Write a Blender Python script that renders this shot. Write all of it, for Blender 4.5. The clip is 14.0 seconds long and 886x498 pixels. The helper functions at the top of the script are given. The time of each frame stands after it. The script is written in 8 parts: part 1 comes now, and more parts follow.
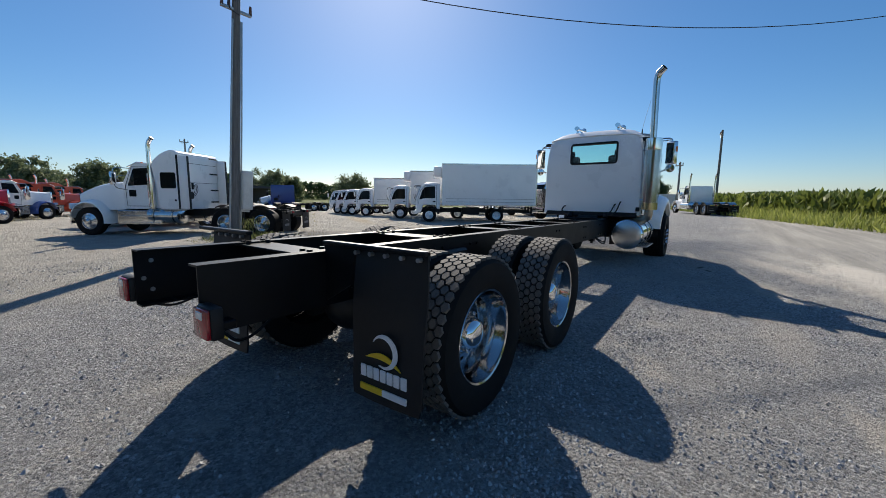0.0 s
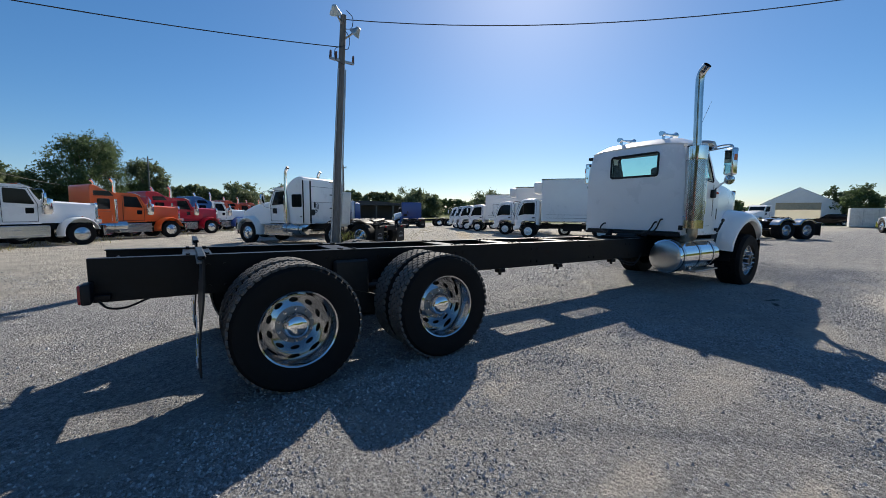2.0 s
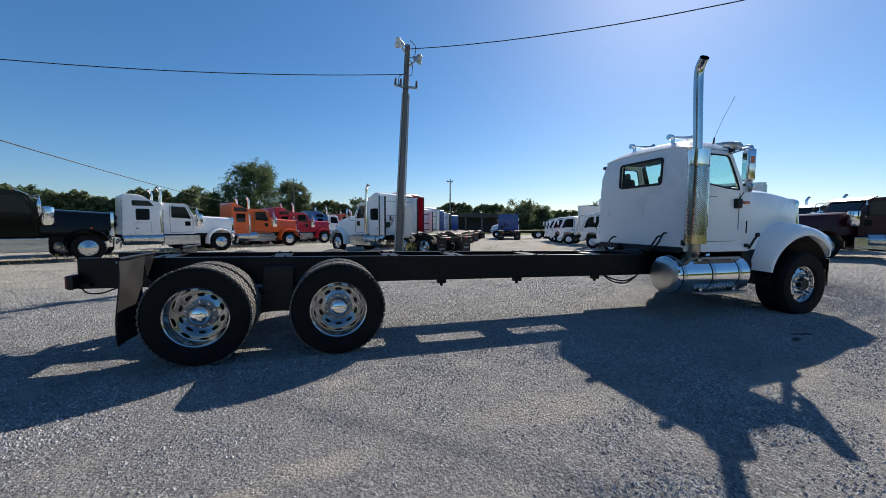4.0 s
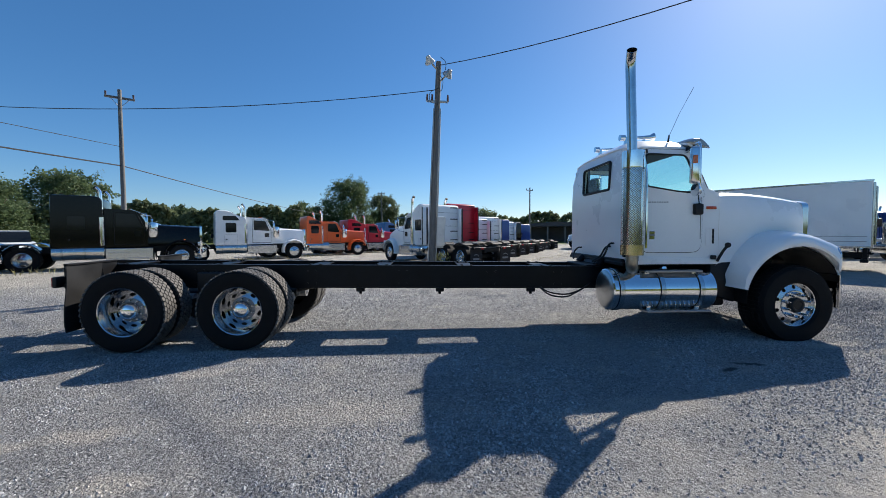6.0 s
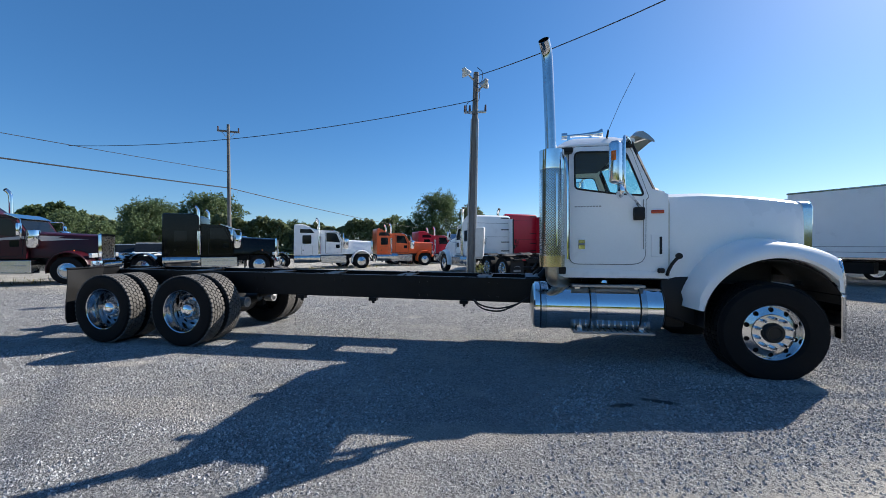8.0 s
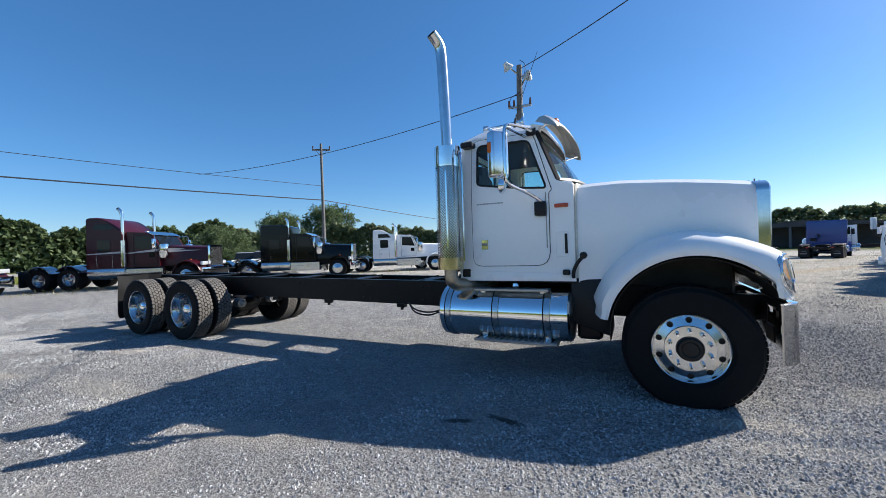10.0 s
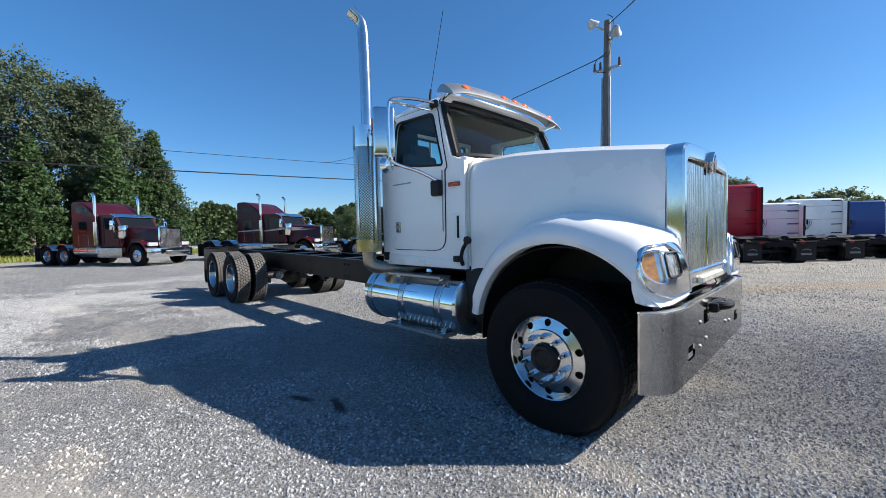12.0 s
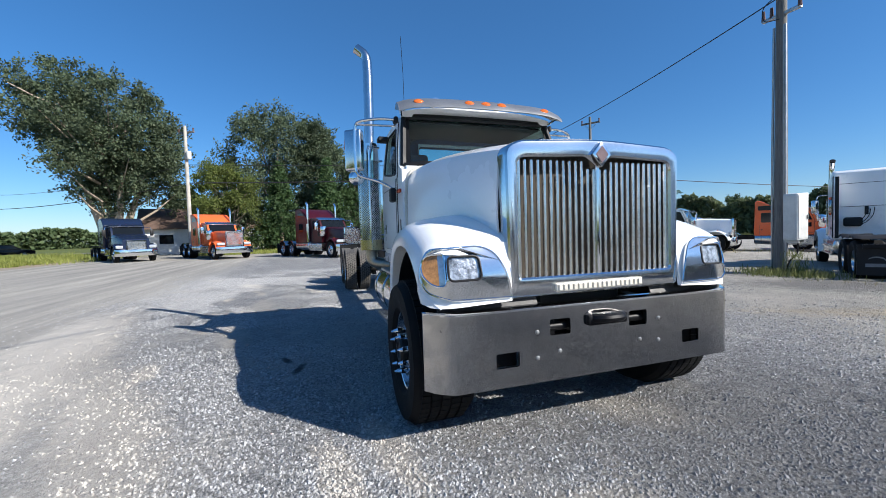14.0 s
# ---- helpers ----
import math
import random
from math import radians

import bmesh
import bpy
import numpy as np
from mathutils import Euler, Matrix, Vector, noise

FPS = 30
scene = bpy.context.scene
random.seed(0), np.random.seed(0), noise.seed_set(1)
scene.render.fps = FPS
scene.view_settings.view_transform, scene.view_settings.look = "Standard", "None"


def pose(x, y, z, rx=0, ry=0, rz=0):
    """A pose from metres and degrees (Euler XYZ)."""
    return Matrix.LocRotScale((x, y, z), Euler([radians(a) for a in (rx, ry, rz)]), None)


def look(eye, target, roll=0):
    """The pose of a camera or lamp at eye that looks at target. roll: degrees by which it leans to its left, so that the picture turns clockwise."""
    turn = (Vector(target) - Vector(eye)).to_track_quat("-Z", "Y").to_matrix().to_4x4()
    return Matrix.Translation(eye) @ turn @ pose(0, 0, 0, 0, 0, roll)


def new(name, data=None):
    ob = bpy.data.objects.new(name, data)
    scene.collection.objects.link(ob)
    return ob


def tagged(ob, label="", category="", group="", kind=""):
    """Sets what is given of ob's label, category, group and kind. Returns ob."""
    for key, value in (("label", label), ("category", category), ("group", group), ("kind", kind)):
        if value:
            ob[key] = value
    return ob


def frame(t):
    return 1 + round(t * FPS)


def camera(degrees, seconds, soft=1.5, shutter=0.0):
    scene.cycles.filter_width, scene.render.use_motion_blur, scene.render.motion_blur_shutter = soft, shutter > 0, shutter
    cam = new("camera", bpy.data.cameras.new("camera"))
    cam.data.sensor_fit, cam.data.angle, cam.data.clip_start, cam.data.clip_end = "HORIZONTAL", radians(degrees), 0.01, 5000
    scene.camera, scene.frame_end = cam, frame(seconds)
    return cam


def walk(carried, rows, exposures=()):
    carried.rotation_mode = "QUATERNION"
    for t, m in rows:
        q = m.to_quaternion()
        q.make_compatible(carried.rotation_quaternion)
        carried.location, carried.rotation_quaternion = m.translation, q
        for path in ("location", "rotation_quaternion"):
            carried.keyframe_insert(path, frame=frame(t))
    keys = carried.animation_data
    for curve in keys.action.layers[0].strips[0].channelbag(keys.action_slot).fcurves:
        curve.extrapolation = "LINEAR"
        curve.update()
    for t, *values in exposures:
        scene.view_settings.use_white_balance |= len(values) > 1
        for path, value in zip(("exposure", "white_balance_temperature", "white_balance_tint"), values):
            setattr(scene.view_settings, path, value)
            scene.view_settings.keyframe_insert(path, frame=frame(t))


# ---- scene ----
cam = camera(97.92, 14.0, 0.5)
PATH = [
    (0, (-2.039, -2.318, 1.362), (-0.434, -1.156, 1.095), 0.59),
    (0.5, (-1.817, -2.861, 1.384), (-0.333, -1.543, 1.136), 0.37),
    (1, (-1.460, -3.280, 1.376), (-0.100, -1.830, 1.150), 0.29),
    (1.5, (-1.090, -3.757, 1.384), (0.144, -2.196, 1.178), 0.34),
    (2, (-0.695, -4.194, 1.409), (0.410, -2.539, 1.216), 0.40),
    (2.5, (-0.244, -4.566, 1.456), (0.727, -2.827, 1.269), 0.46),
    (5, (2.396, -5.927, 1.439), (2.727, -3.958, 1.335), 0.22),
    (5.5, (3.015, -6.059, 1.442), (3.237, -4.073, 1.349), 0.13),
    (6, (3.641, -6.033, 1.464), (3.750, -4.038, 1.378), -0.20),
    (6.5, (4.244, -6.065, 1.438), (4.237, -4.066, 1.356), -0.17),
    (7, (4.831, -5.970, 1.408), (4.698, -3.976, 1.341), -0.18),
    (7.5, (5.405, -5.898, 1.421), (5.148, -3.915, 1.373), -0.02),
    (8, (5.991, -5.783, 1.424), (5.612, -3.820, 1.400), -0.30),
    (10.5, (8.674, -4.644, 1.403), (7.645, -2.929, 1.378), -2.14),
    (11, (9.102, -4.257, 1.413), (7.938, -2.632, 1.364), -2.00),
    (11.5, (9.597, -3.927, 1.389), (8.297, -2.408, 1.317), -1.59),
    (12, (9.991, -3.496, 1.354), (8.555, -2.107, 1.267), -1.23),
    (12.5, (10.438, -3.112, 1.321), (8.859, -1.887, 1.234), -1.16),
    (13, (10.807, -2.710, 1.332), (9.095, -1.680, 1.244), -1.18),
    (13.5, (11.075, -2.246, 1.351), (9.253, -1.427, 1.266), -1.24),
    (14, (11.418, -1.773, 1.346), (9.514, -1.166, 1.265), -1.69),
]
EXPOSURES = [(0, 0.40, 6950, 10), (2.5, 0.40, 6920, 10), (5.5, 0.54, 6680, 10), (8, 0.66, 6480, 10), (11, 0.84, 6580, 10), (12.5, 0.82, 6560, 10), (14, 0.68, 6330, 10)]
walk(cam, [(t, look(eye, target, roll)) for t, eye, target, roll in PATH], EXPOSURES)

# world and sun
SUN_AZ, SUN_EL = 44.0, 34.0     # degrees from +x towards +y, and above the horizon
world = bpy.data.worlds.new("world")
scene.world = world
world.use_nodes = True
wn = world.node_tree
wbg = wn.nodes["Background"]
sky = wn.nodes.new("ShaderNodeTexSky")
sky.sky_type = 'NISHITA'
sky.sun_disc = False
sky.sun_elevation = radians(SUN_EL)
sky.sun_rotation = radians(90 - SUN_AZ)
sky.altitude = 600
sky.air_density, sky.dust_density, sky.ozone_density = 1.0, 0.55, 6.0
tone = wn.nodes.new("ShaderNodeHueSaturation")     # the deep blue of a dry late-summer sky
tone.inputs["Saturation"].default_value = 1.20
wn.links.new(sky.outputs[0], tone.inputs["Color"])
even = wn.nodes.new("ShaderNodeMix")               # scattered light evens the dome a little
even.data_type = 'RGBA'
even.inputs[0].default_value = 0.18
even.inputs[7].default_value = (1.05, 2.35, 4.7, 1)
wn.links.new(tone.outputs[0], even.inputs[6])
wn.links.new(even.outputs[2], wbg.inputs[0])
wbg.inputs[1].default_value = 0.088
sun = new("sun", bpy.data.lights.new("sun", 'SUN'))
sun.data.energy = 4.9
sun.data.angle = radians(0.55)
sun.data.color = (1.0, 0.945, 0.86)
sd = Vector((math.cos(radians(SUN_AZ)) * math.cos(radians(SUN_EL)), math.sin(radians(SUN_AZ)) * math.cos(radians(SUN_EL)), math.sin(radians(SUN_EL))))
sun.matrix_world = look(sd * 60, (0, 0, 0))

# ---- mesh tools ----
def thing(name, label, category, m=None, group="", kind=""):
    ob = new(name)
    ob.empty_display_size = 0.2
    if m is not None:
        ob.matrix_world = m
    return tagged(ob, label, category, group, kind)


def mesh_of(bm, name, material, sharp=35):
    bmesh.ops.recalc_face_normals(bm, faces=bm.faces)
    lim = radians(sharp)
    for f in bm.faces:
        f.smooth = True
    for e in bm.edges:
        e.smooth = len(e.link_faces) == 2 and e.calc_face_angle(4) < lim
    me = bpy.data.meshes.new(name)
    bm.to_mesh(me)
    bm.free()
    for mm in (material if isinstance(material, (list, tuple)) else [material]):
        me.materials.append(mm)
    return me


def part(name, bm, material, parent=None, label="", sharp=35):
    ob = new(name, mesh_of(bm, name, material, sharp))
    ob.parent = parent
    if label:
        ob["label"] = label
    return ob


def again(ob, m, parent):
    """The same part once more, with its sub-parts, at the pose m under a parent."""
    o = new(ob.name.split(".")[0], ob.data)
    o.parent = parent
    o.matrix_local = m
    for key in ob.keys():
        o[key] = ob[key]
    for ch in ob.children:
        again(ch, ch.matrix_local.copy(), o)
    return o


def B():
    return bmesh.new()


def bev(bm, verts, w, seg=2):
    if w > 0:
        es = list({e for v in verts for e in v.link_edges})
        bmesh.ops.bevel(bm, geom=es, offset=w, segments=seg, affect='EDGES', profile=0.5)


def box(bm, c, s, w=0.0, rot=None, seg=1):
    m = Matrix.Translation(c)
    if rot is not None:
        m = m @ pose(0, 0, 0, *rot)
    r = bmesh.ops.create_cube(bm, size=1, matrix=m @ Matrix.Diagonal((*s, 1)))
    bev(bm, r["verts"], w, seg)
    return bm


def span(bm, x0, x1, y0, y1, z0, z1, w=0.0, seg=1):
    return box(bm, ((x0 + x1) / 2, (y0 + y1) / 2, (z0 + z1) / 2), (abs(x1 - x0), abs(y1 - y0), abs(z1 - z0)), w, None, seg)


def rings(bm, rr, closed=True, caps=True, loop=False):
    """Skin over rings of points."""
    vs = [[bm.verts.new(p) for p in ring] for ring in rr]
    n = len(vs[0])
    pairs = list(zip(vs, vs[1:])) + ([(vs[-1], vs[0])] if loop else [])
    for a, b in pairs:
        for i in range(n if closed else n - 1):
            j = (i + 1) % n
            try:
                bm.faces.new((a[i], a[j], b[j], b[i]))
            except ValueError:
                pass
    if caps and closed and not loop:
        for ring in (vs[0], vs[-1]):
            try:
                bm.faces.new(ring)
            except ValueError:
                pass
    return bm


def thick(bm, t):
    """Give an open skin its thickness."""
    bmesh.ops.recalc_face_normals(bm, faces=bm.faces[:])
    bm.normal_update()
    bmesh.ops.solidify(bm, geom=bm.faces[:], thickness=t)


def frame_of(d):
    d = Vector(d).normalized()
    a = Vector((0, 0, 1)) if abs(d.z) < 0.9 else Vector((1, 0, 0))
    u = d.cross(a).normalized()
    return u, d.cross(u).normalized()


def cyl(bm, a, b, r, r2=None, n=16, caps=True):
    a, b = Vector(a), Vector(b)
    u, v = frame_of(b - a)
    rr = []
    for p, q in ((a, r), (b, r if r2 is None else r2)):
        rr.append([p + u * q * math.cos(t) + v * q * math.sin(t) for t in [2 * math.pi * i / n for i in range(n)]])
    return rings(bm, rr, caps=caps)


def tube(bm, pts, r, n=8, caps=True):
    pts = [Vector(p) for p in pts]
    rr, last = [], None
    for i, p in enumerate(pts):
        d = (pts[min(i + 1, len(pts) - 1)] - pts[max(i - 1, 0)]).normalized()
        if last is None:
            u, v = frame_of(d)
        else:
            u = (last - d * last.dot(d)).normalized()
            v = d.cross(u)
        last = u
        q = r[i] if isinstance(r, (list, tuple)) else r
        rr.append([p + u * q * math.cos(t) + v * q * math.sin(t) for t in [2 * math.pi * k / n for k in range(n)]])
    return rings(bm, rr, caps=caps)


def bend(pts, k=5):
    """Round the corners of a run of points (quadratic)."""
    pts = [Vector(p) for p in pts]
    out = [pts[0]]
    for a, b, c in zip(pts, pts[1:], pts[2:]):
        s, e = b.lerp(a, 0.4), b.lerp(c, 0.4)
        out += [s.lerp(b, i / k).lerp(b.lerp(e, i / k), i / k) for i in range(k + 1)]
    return out + [pts[-1]]


def lathe(bm, prof, n=32, axis='y', c=(0, 0, 0), loop=False):
    """prof: (radius, height along the axis)."""
    c = Vector(c)
    rr = []
    for i in range(n):
        t = 2 * math.pi * i / n
        k, s = math.cos(t), math.sin(t)
        if axis == 'y':
            rr.append([c + Vector((r * k, h, r * s)) for r, h in prof])
        elif axis == 'x':
            rr.append([c + Vector((h, r * k, r * s)) for r, h in prof])
        else:
            rr.append([c + Vector((r * k, r * s, h)) for r, h in prof])
    return rings(bm, rr, closed=loop, caps=False, loop=True)


def slab(bm, outer, holes, place, depth):
    """A sheet with real openings: outlines in 2D, put into space by place(u, v), and given the thickness vector depth."""
    es = []
    for lp in [outer, *holes]:
        vs = [bm.verts.new(place(*p)) for p in lp]
        es += [bm.edges.new((vs[i], vs[(i + 1) % len(vs)])) for i in range(len(vs))]
    r = bmesh.ops.triangle_fill(bm, use_beauty=True, use_dissolve=False, edges=es)
    fs = [g for g in r["geom"] if isinstance(g, bmesh.types.BMFace)]
    ex = bmesh.ops.extrude_face_region(bm, geom=fs)
    bmesh.ops.translate(bm, vec=depth, verts=[g for g in ex["geom"] if isinstance(g, bmesh.types.BMVert)])
    return bm


def rounded(poly, r, k=4):
    """A 2D outline with rounded corners; r: one radius, or one for each corner."""
    out = []
    n = len(poly)
    for i, p in enumerate(poly):
        q = r[i] if isinstance(r, (list, tuple)) else r
        p, a, c = Vector(p), Vector(poly[i - 1]), Vector(poly[(i + 1) % n])
        s = p + (a - p).normalized() * min(q, (a - p).length * 0.48)
        e = p + (c - p).normalized() * min(q, (c - p).length * 0.48)
        if q <= 0:
            out.append((p.x, p.y))
            continue
        for j in range(k + 1):
            t = j / k
            w = s.lerp(p, t).lerp(p.lerp(e, t), t)
            out.append((w.x, w.y))
    return out


def prism(bm, poly, axis, lo, hi, w=0.0):
    """A 2D outline drawn out along an axis. y: outline in (x, z); x: in (y, z); z: in (x, y)."""
    def put(p, h):
        return (p[0], h, p[1]) if axis == 'y' else (h, p[0], p[1]) if axis == 'x' else (p[0], p[1], h)
    a = [bm.verts.new(put(p, lo)) for p in poly]
    b = [bm.verts.new(put(p, hi)) for p in poly]
    n = len(poly)
    bm.faces.new(a)
    bm.faces.new(b)
    for i in range(n):
        bm.faces.new((a[i], a[(i + 1) % n], b[(i + 1) % n], b[i]))
    bev(bm, a + b, w)
    return bm


# ---- materials ----
def nodes_of(name):
    m = bpy.data.materials.new(name)
    m.use_nodes = True
    nt = m.node_tree
    return m, nt, nt.nodes["Principled BSDF"]


def link(nt, a, b):
    nt.links.new(a, b)


def noise_of(nt, scale, detail=4.0, rough=0.55, vec=None):
    n = nt.nodes.new("ShaderNodeTexNoise")
    n.inputs["Scale"].default_value = scale
    n.inputs["Detail"].default_value = detail
    n.inputs["Roughness"].default_value = rough
    if vec is not None:
        link(nt, vec, n.inputs["Vector"])
    return n


def ramp_of(nt, src, stops):
    r = nt.nodes.new("ShaderNodeValToRGB")
    e = r.color_ramp.elements
    while len(e) < len(stops):
        e.new(0.5)
    for el, (p, c) in zip(e, stops):
        el.position = p
        el.color = (*c, 1) if len(c) == 3 else c
    link(nt, src, r.inputs[0])
    return r


def mix_of(nt, fac, a, b, mode='MIX'):
    n = nt.nodes.new("ShaderNodeMix")
    n.data_type = 'RGBA'
    n.blend_type = mode
    for sock, v in ((n.inputs[0], fac), (n.inputs[6], a), (n.inputs[7], b)):
        if hasattr(v, "is_linked"):
            link(nt, v, sock)
        elif isinstance(v, (tuple, list)):
            sock.default_value = (*v, 1) if len(v) == 3 else v
        else:
            sock.default_value = v
    return n.outputs[2]


def g3(v):
    return (v, v, v)


def mat(name, col, rough=0.5, metal=0.0, vary=0.12, scale=3.0, grain=40.0, bump=0.0, coat=0.0, dirt=0.0, dirt_col=(0.22, 0.19, 0.16), spec=0.5, sheet=0.0):
    """A surface with two scales of colour and roughness variation, fine relief and dirt."""
    m, nt, p = nodes_of(name)
    tc = nt.nodes.new("ShaderNodeTexCoord").outputs["Object"]
    a, b = noise_of(nt, scale, 5, 0.6, tc), noise_of(nt, grain, 3, 0.6, tc)
    lo = tuple(c * (1 - vary) for c in col)
    hi = tuple(min(1, c * (1 + vary)) for c in col)
    r1 = ramp_of(nt, a.outputs["Fac"], [(0.3, lo), (0.7, hi)])
    c = mix_of(nt, 0.25, r1.outputs[0], b.outputs["Fac"], 'OVERLAY') if vary > 0 else r1.outputs[0]
    if dirt > 0:
        dn = noise_of(nt, scale * 0.7, 8, 0.75, tc)
        dr = ramp_of(nt, dn.outputs["Fac"], [(0.48, g3(0)), (0.72, g3(dirt))])
        c = mix_of(nt, dr.outputs[0], c, dirt_col)
    link(nt, c, p.inputs["Base Color"])
    rr = nt.nodes.new("ShaderNodeMapRange")
    rr.inputs["To Min"].default_value = max(0.02, rough * 0.75)
    rr.inputs["To Max"].default_value = min(1, rough * 1.3)
    link(nt, a.outputs["Fac"], rr.inputs["Value"])
    link(nt, rr.outputs[0], p.inputs["Roughness"])
    p.inputs["Metallic"].default_value = metal
    p.inputs["Specular IOR Level"].default_value = spec
    p.inputs["Coat Weight"].default_value = coat
    p.inputs["Coat Roughness"].default_value = 0.06
    if bump > 0 or sheet > 0:
        bn = nt.nodes.new("ShaderNodeBump")
        bn.inputs["Strength"].default_value = bump if bump > 0 else sheet
        bn.inputs["Distance"].default_value = 0.004 if bump > 0 else 0.01
        link(nt, (b if bump > 0 else a).outputs["Fac"], bn.inputs["Height"])
        link(nt, bn.outputs[0], p.inputs["Normal"])
    return m


def glass_mat(name, tint, film=0.0, rough=0.02):
    m, nt, p = nodes_of(name)
    out = nt.nodes["Material Output"]
    tr = nt.nodes.new("ShaderNodeBsdfTransparent")
    tr.inputs[0].default_value = (*tint, 1)
    gl = nt.nodes.new("ShaderNodeBsdfGlossy")
    gl.inputs["Roughness"].default_value = rough
    # a thin pane gives the same gloss from either side
    fr = nt.nodes.new("ShaderNodeLayerWeight")
    fr.inputs["Blend"].default_value = 0.5
    gain = ramp_of(nt, fr.outputs["Facing"], [(0.0, g3(0.05)), (0.45, g3(0.07)), (0.65, g3(0.14)), (0.8, g3(0.32)), (1.0, g3(1.0))])
    mx = nt.nodes.new("ShaderNodeMixShader")
    link(nt, gain.outputs[0], mx.inputs[0])
    link(nt, tr.outputs[0], mx.inputs[1])
    link(nt, gl.outputs[0], mx.inputs[2])
    last = mx
    if film > 0:
        # a thin pale diffuse film imitates the hazy sky reflection
        df = nt.nodes.new("ShaderNodeBsdfDiffuse")
        df.inputs[0].default_value = (0.6, 0.59, 0.57, 1)
        last = nt.nodes.new("ShaderNodeMixShader")
        last.inputs[0].default_value = film
        link(nt, mx.outputs[0], last.inputs[1])
        link(nt, df.outputs[0], last.inputs[2])
    link(nt, last.outputs[0], out.inputs[0])
    return m


def paint(name, col, dirt=0.12, rough=0.3):
    return mat(name, col, rough, 0, 0.04, 1.2, 60, 0, 0.35, dirt, tuple(0.7 * c + 0.03 for c in col), 0.35)


WHITE = mat("white_paint", (0.88, 0.88, 0.87), 0.28, 0, 0.03, 1.2, 60, 0, 0.5, 0.04, (0.74, 0.735, 0.72), 0.5)
BLACK = mat("black_chassis_paint", (0.005, 0.005, 0.006), 0.42, 0, 0.3, 4, 60, 0.15, 0, 0.12, (0.025, 0.023, 0.02), 0.22)
FLAP = mat("black_rubber_sheet", (0.007, 0.007, 0.008), 0.6, 0, 0.2, 5, 80, 0.1, 0, 0.2, (0.03, 0.028, 0.026), 0.4)
RUBBER = mat("tyre_rubber", (0.007, 0.007, 0.0075), 0.75, 0, 0.3, 6, 120, 0.25, 0, 0.12, (0.03, 0.028, 0.026), 0.2)
TREAD = mat("worn_tread_rubber", (0.10, 0.093, 0.085), 0.85, 0, 0.35, 14, 160, 0.3, 0, 0.5, (0.2, 0.185, 0.165))
CHROME = mat("polished_chrome", (0.82, 0.83, 0.84), 0.07, 1.0, 0.04, 2.5, 30, 0, 0, 0.12, (0.35, 0.33, 0.3))
SPUN = mat("spun_aluminium", (0.62, 0.61, 0.59), 0.30, 1.0, 0.06, 5, 70)
ALLOY = mat("polished_aluminium", (0.60, 0.61, 0.62), 0.17, 1.0, 0.05, 6, 80, 0, 0, 0.10, (0.3, 0.285, 0.27))
DISH = mat("dull_dished_aluminium", (0.50, 0.505, 0.515), 0.12, 1.0, 0.08, 6, 80, 0, 0, 0.15, (0.12, 0.115, 0.11))
STEEL = mat("dull_stainless", (0.48, 0.48, 0.48), 0.15, 1.0, 0.08, 3, 60, 0, 0, 0.15, (0.25, 0.23, 0.2))
SOFTCHROME = mat("worn_chrome", (0.74, 0.75, 0.76), 0.13, 1.0, 0.06, 3, 40, 0, 0, 0.2, (0.35, 0.33, 0.3))
SATIN = mat("satin_aluminium", (0.36, 0.356, 0.35), 0.34, 0.75, 0.08, 3, 70, 0, 0, 0.15, (0.35, 0.33, 0.3))
DULL = mat("dull_metal", (0.30, 0.30, 0.30), 0.5, 0.7, 0.2, 6, 60, 0.1, 0, 0.4)
GREASE = mat("greasy_iron", (0.012, 0.0115, 0.011), 0.45, 0.1, 0.4, 8, 50, 0.3, 0, 0.3, (0.04, 0.035, 0.03), 0.4)
PLASTIC = mat("black_plastic", (0.009, 0.009, 0.010), 0.5, 0, 0.15, 6, 90, 0.1, spec=0.35)
AMBER = mat("amber_lens", (0.62, 0.13, 0.012), 0.15, 0, 0.1, 20, 90, 0, 0.5)
RED = mat("red_lens", (0.35, 0.015, 0.02), 0.18, 0, 0.1, 20, 90, 0, 0.5)
REDAMBER = mat("red_amber_lens", (0.50, 0.055, 0.012), 0.2, 0, 0.1, 20, 90, 0, 0.3)
BARS = mat("brushed_grille_steel", (0.78, 0.77, 0.74), 0.24, 1.0, 0.12, 5, 60, 0, 0, 0.3, (0.30, 0.27, 0.22))
DIMAMBER = mat("brown_amber_lens", (0.44, 0.215, 0.075), 0.2, 0, 0.35, 30, 90, 0.2, 0.3)
LAMPGLASS = mat("headlamp_reflector_glass", (0.42, 0.43, 0.44), 0.20, 0.6, 0.75, 26, 60, 0.8, 0.4)
LENS = mat("clear_lens", (0.62, 0.64, 0.66), 0.10, 0.45, 0.12, 30, 60, 0.1, 0.6)
FADED = mat("cream_deflector", (0.62, 0.58, 0.50), 0.5, 0, 0.12, 8, 60, 0.1)
SEAT = mat("grey_cloth", (0.04, 0.041, 0.044), 0.9, 0, 0.2, 6, 90, 0.2)
LINING = mat("cab_lining", (0.022, 0.023, 0.025), 0.85, 0, 0.2, 5, 60, 0.1)
YELLOW = mat("yellow_print", (0.72, 0.46, 0.02), 0.5, 0, 0.08, 10, 60)
PRINT = mat("white_print", (0.72, 0.73, 0.74), 0.5, 0, 0.08, 10, 60)
GREYPRINT = mat("dusty_grey_print", (0.20, 0.20, 0.205), 0.6, 0, 0.15, 10, 60)
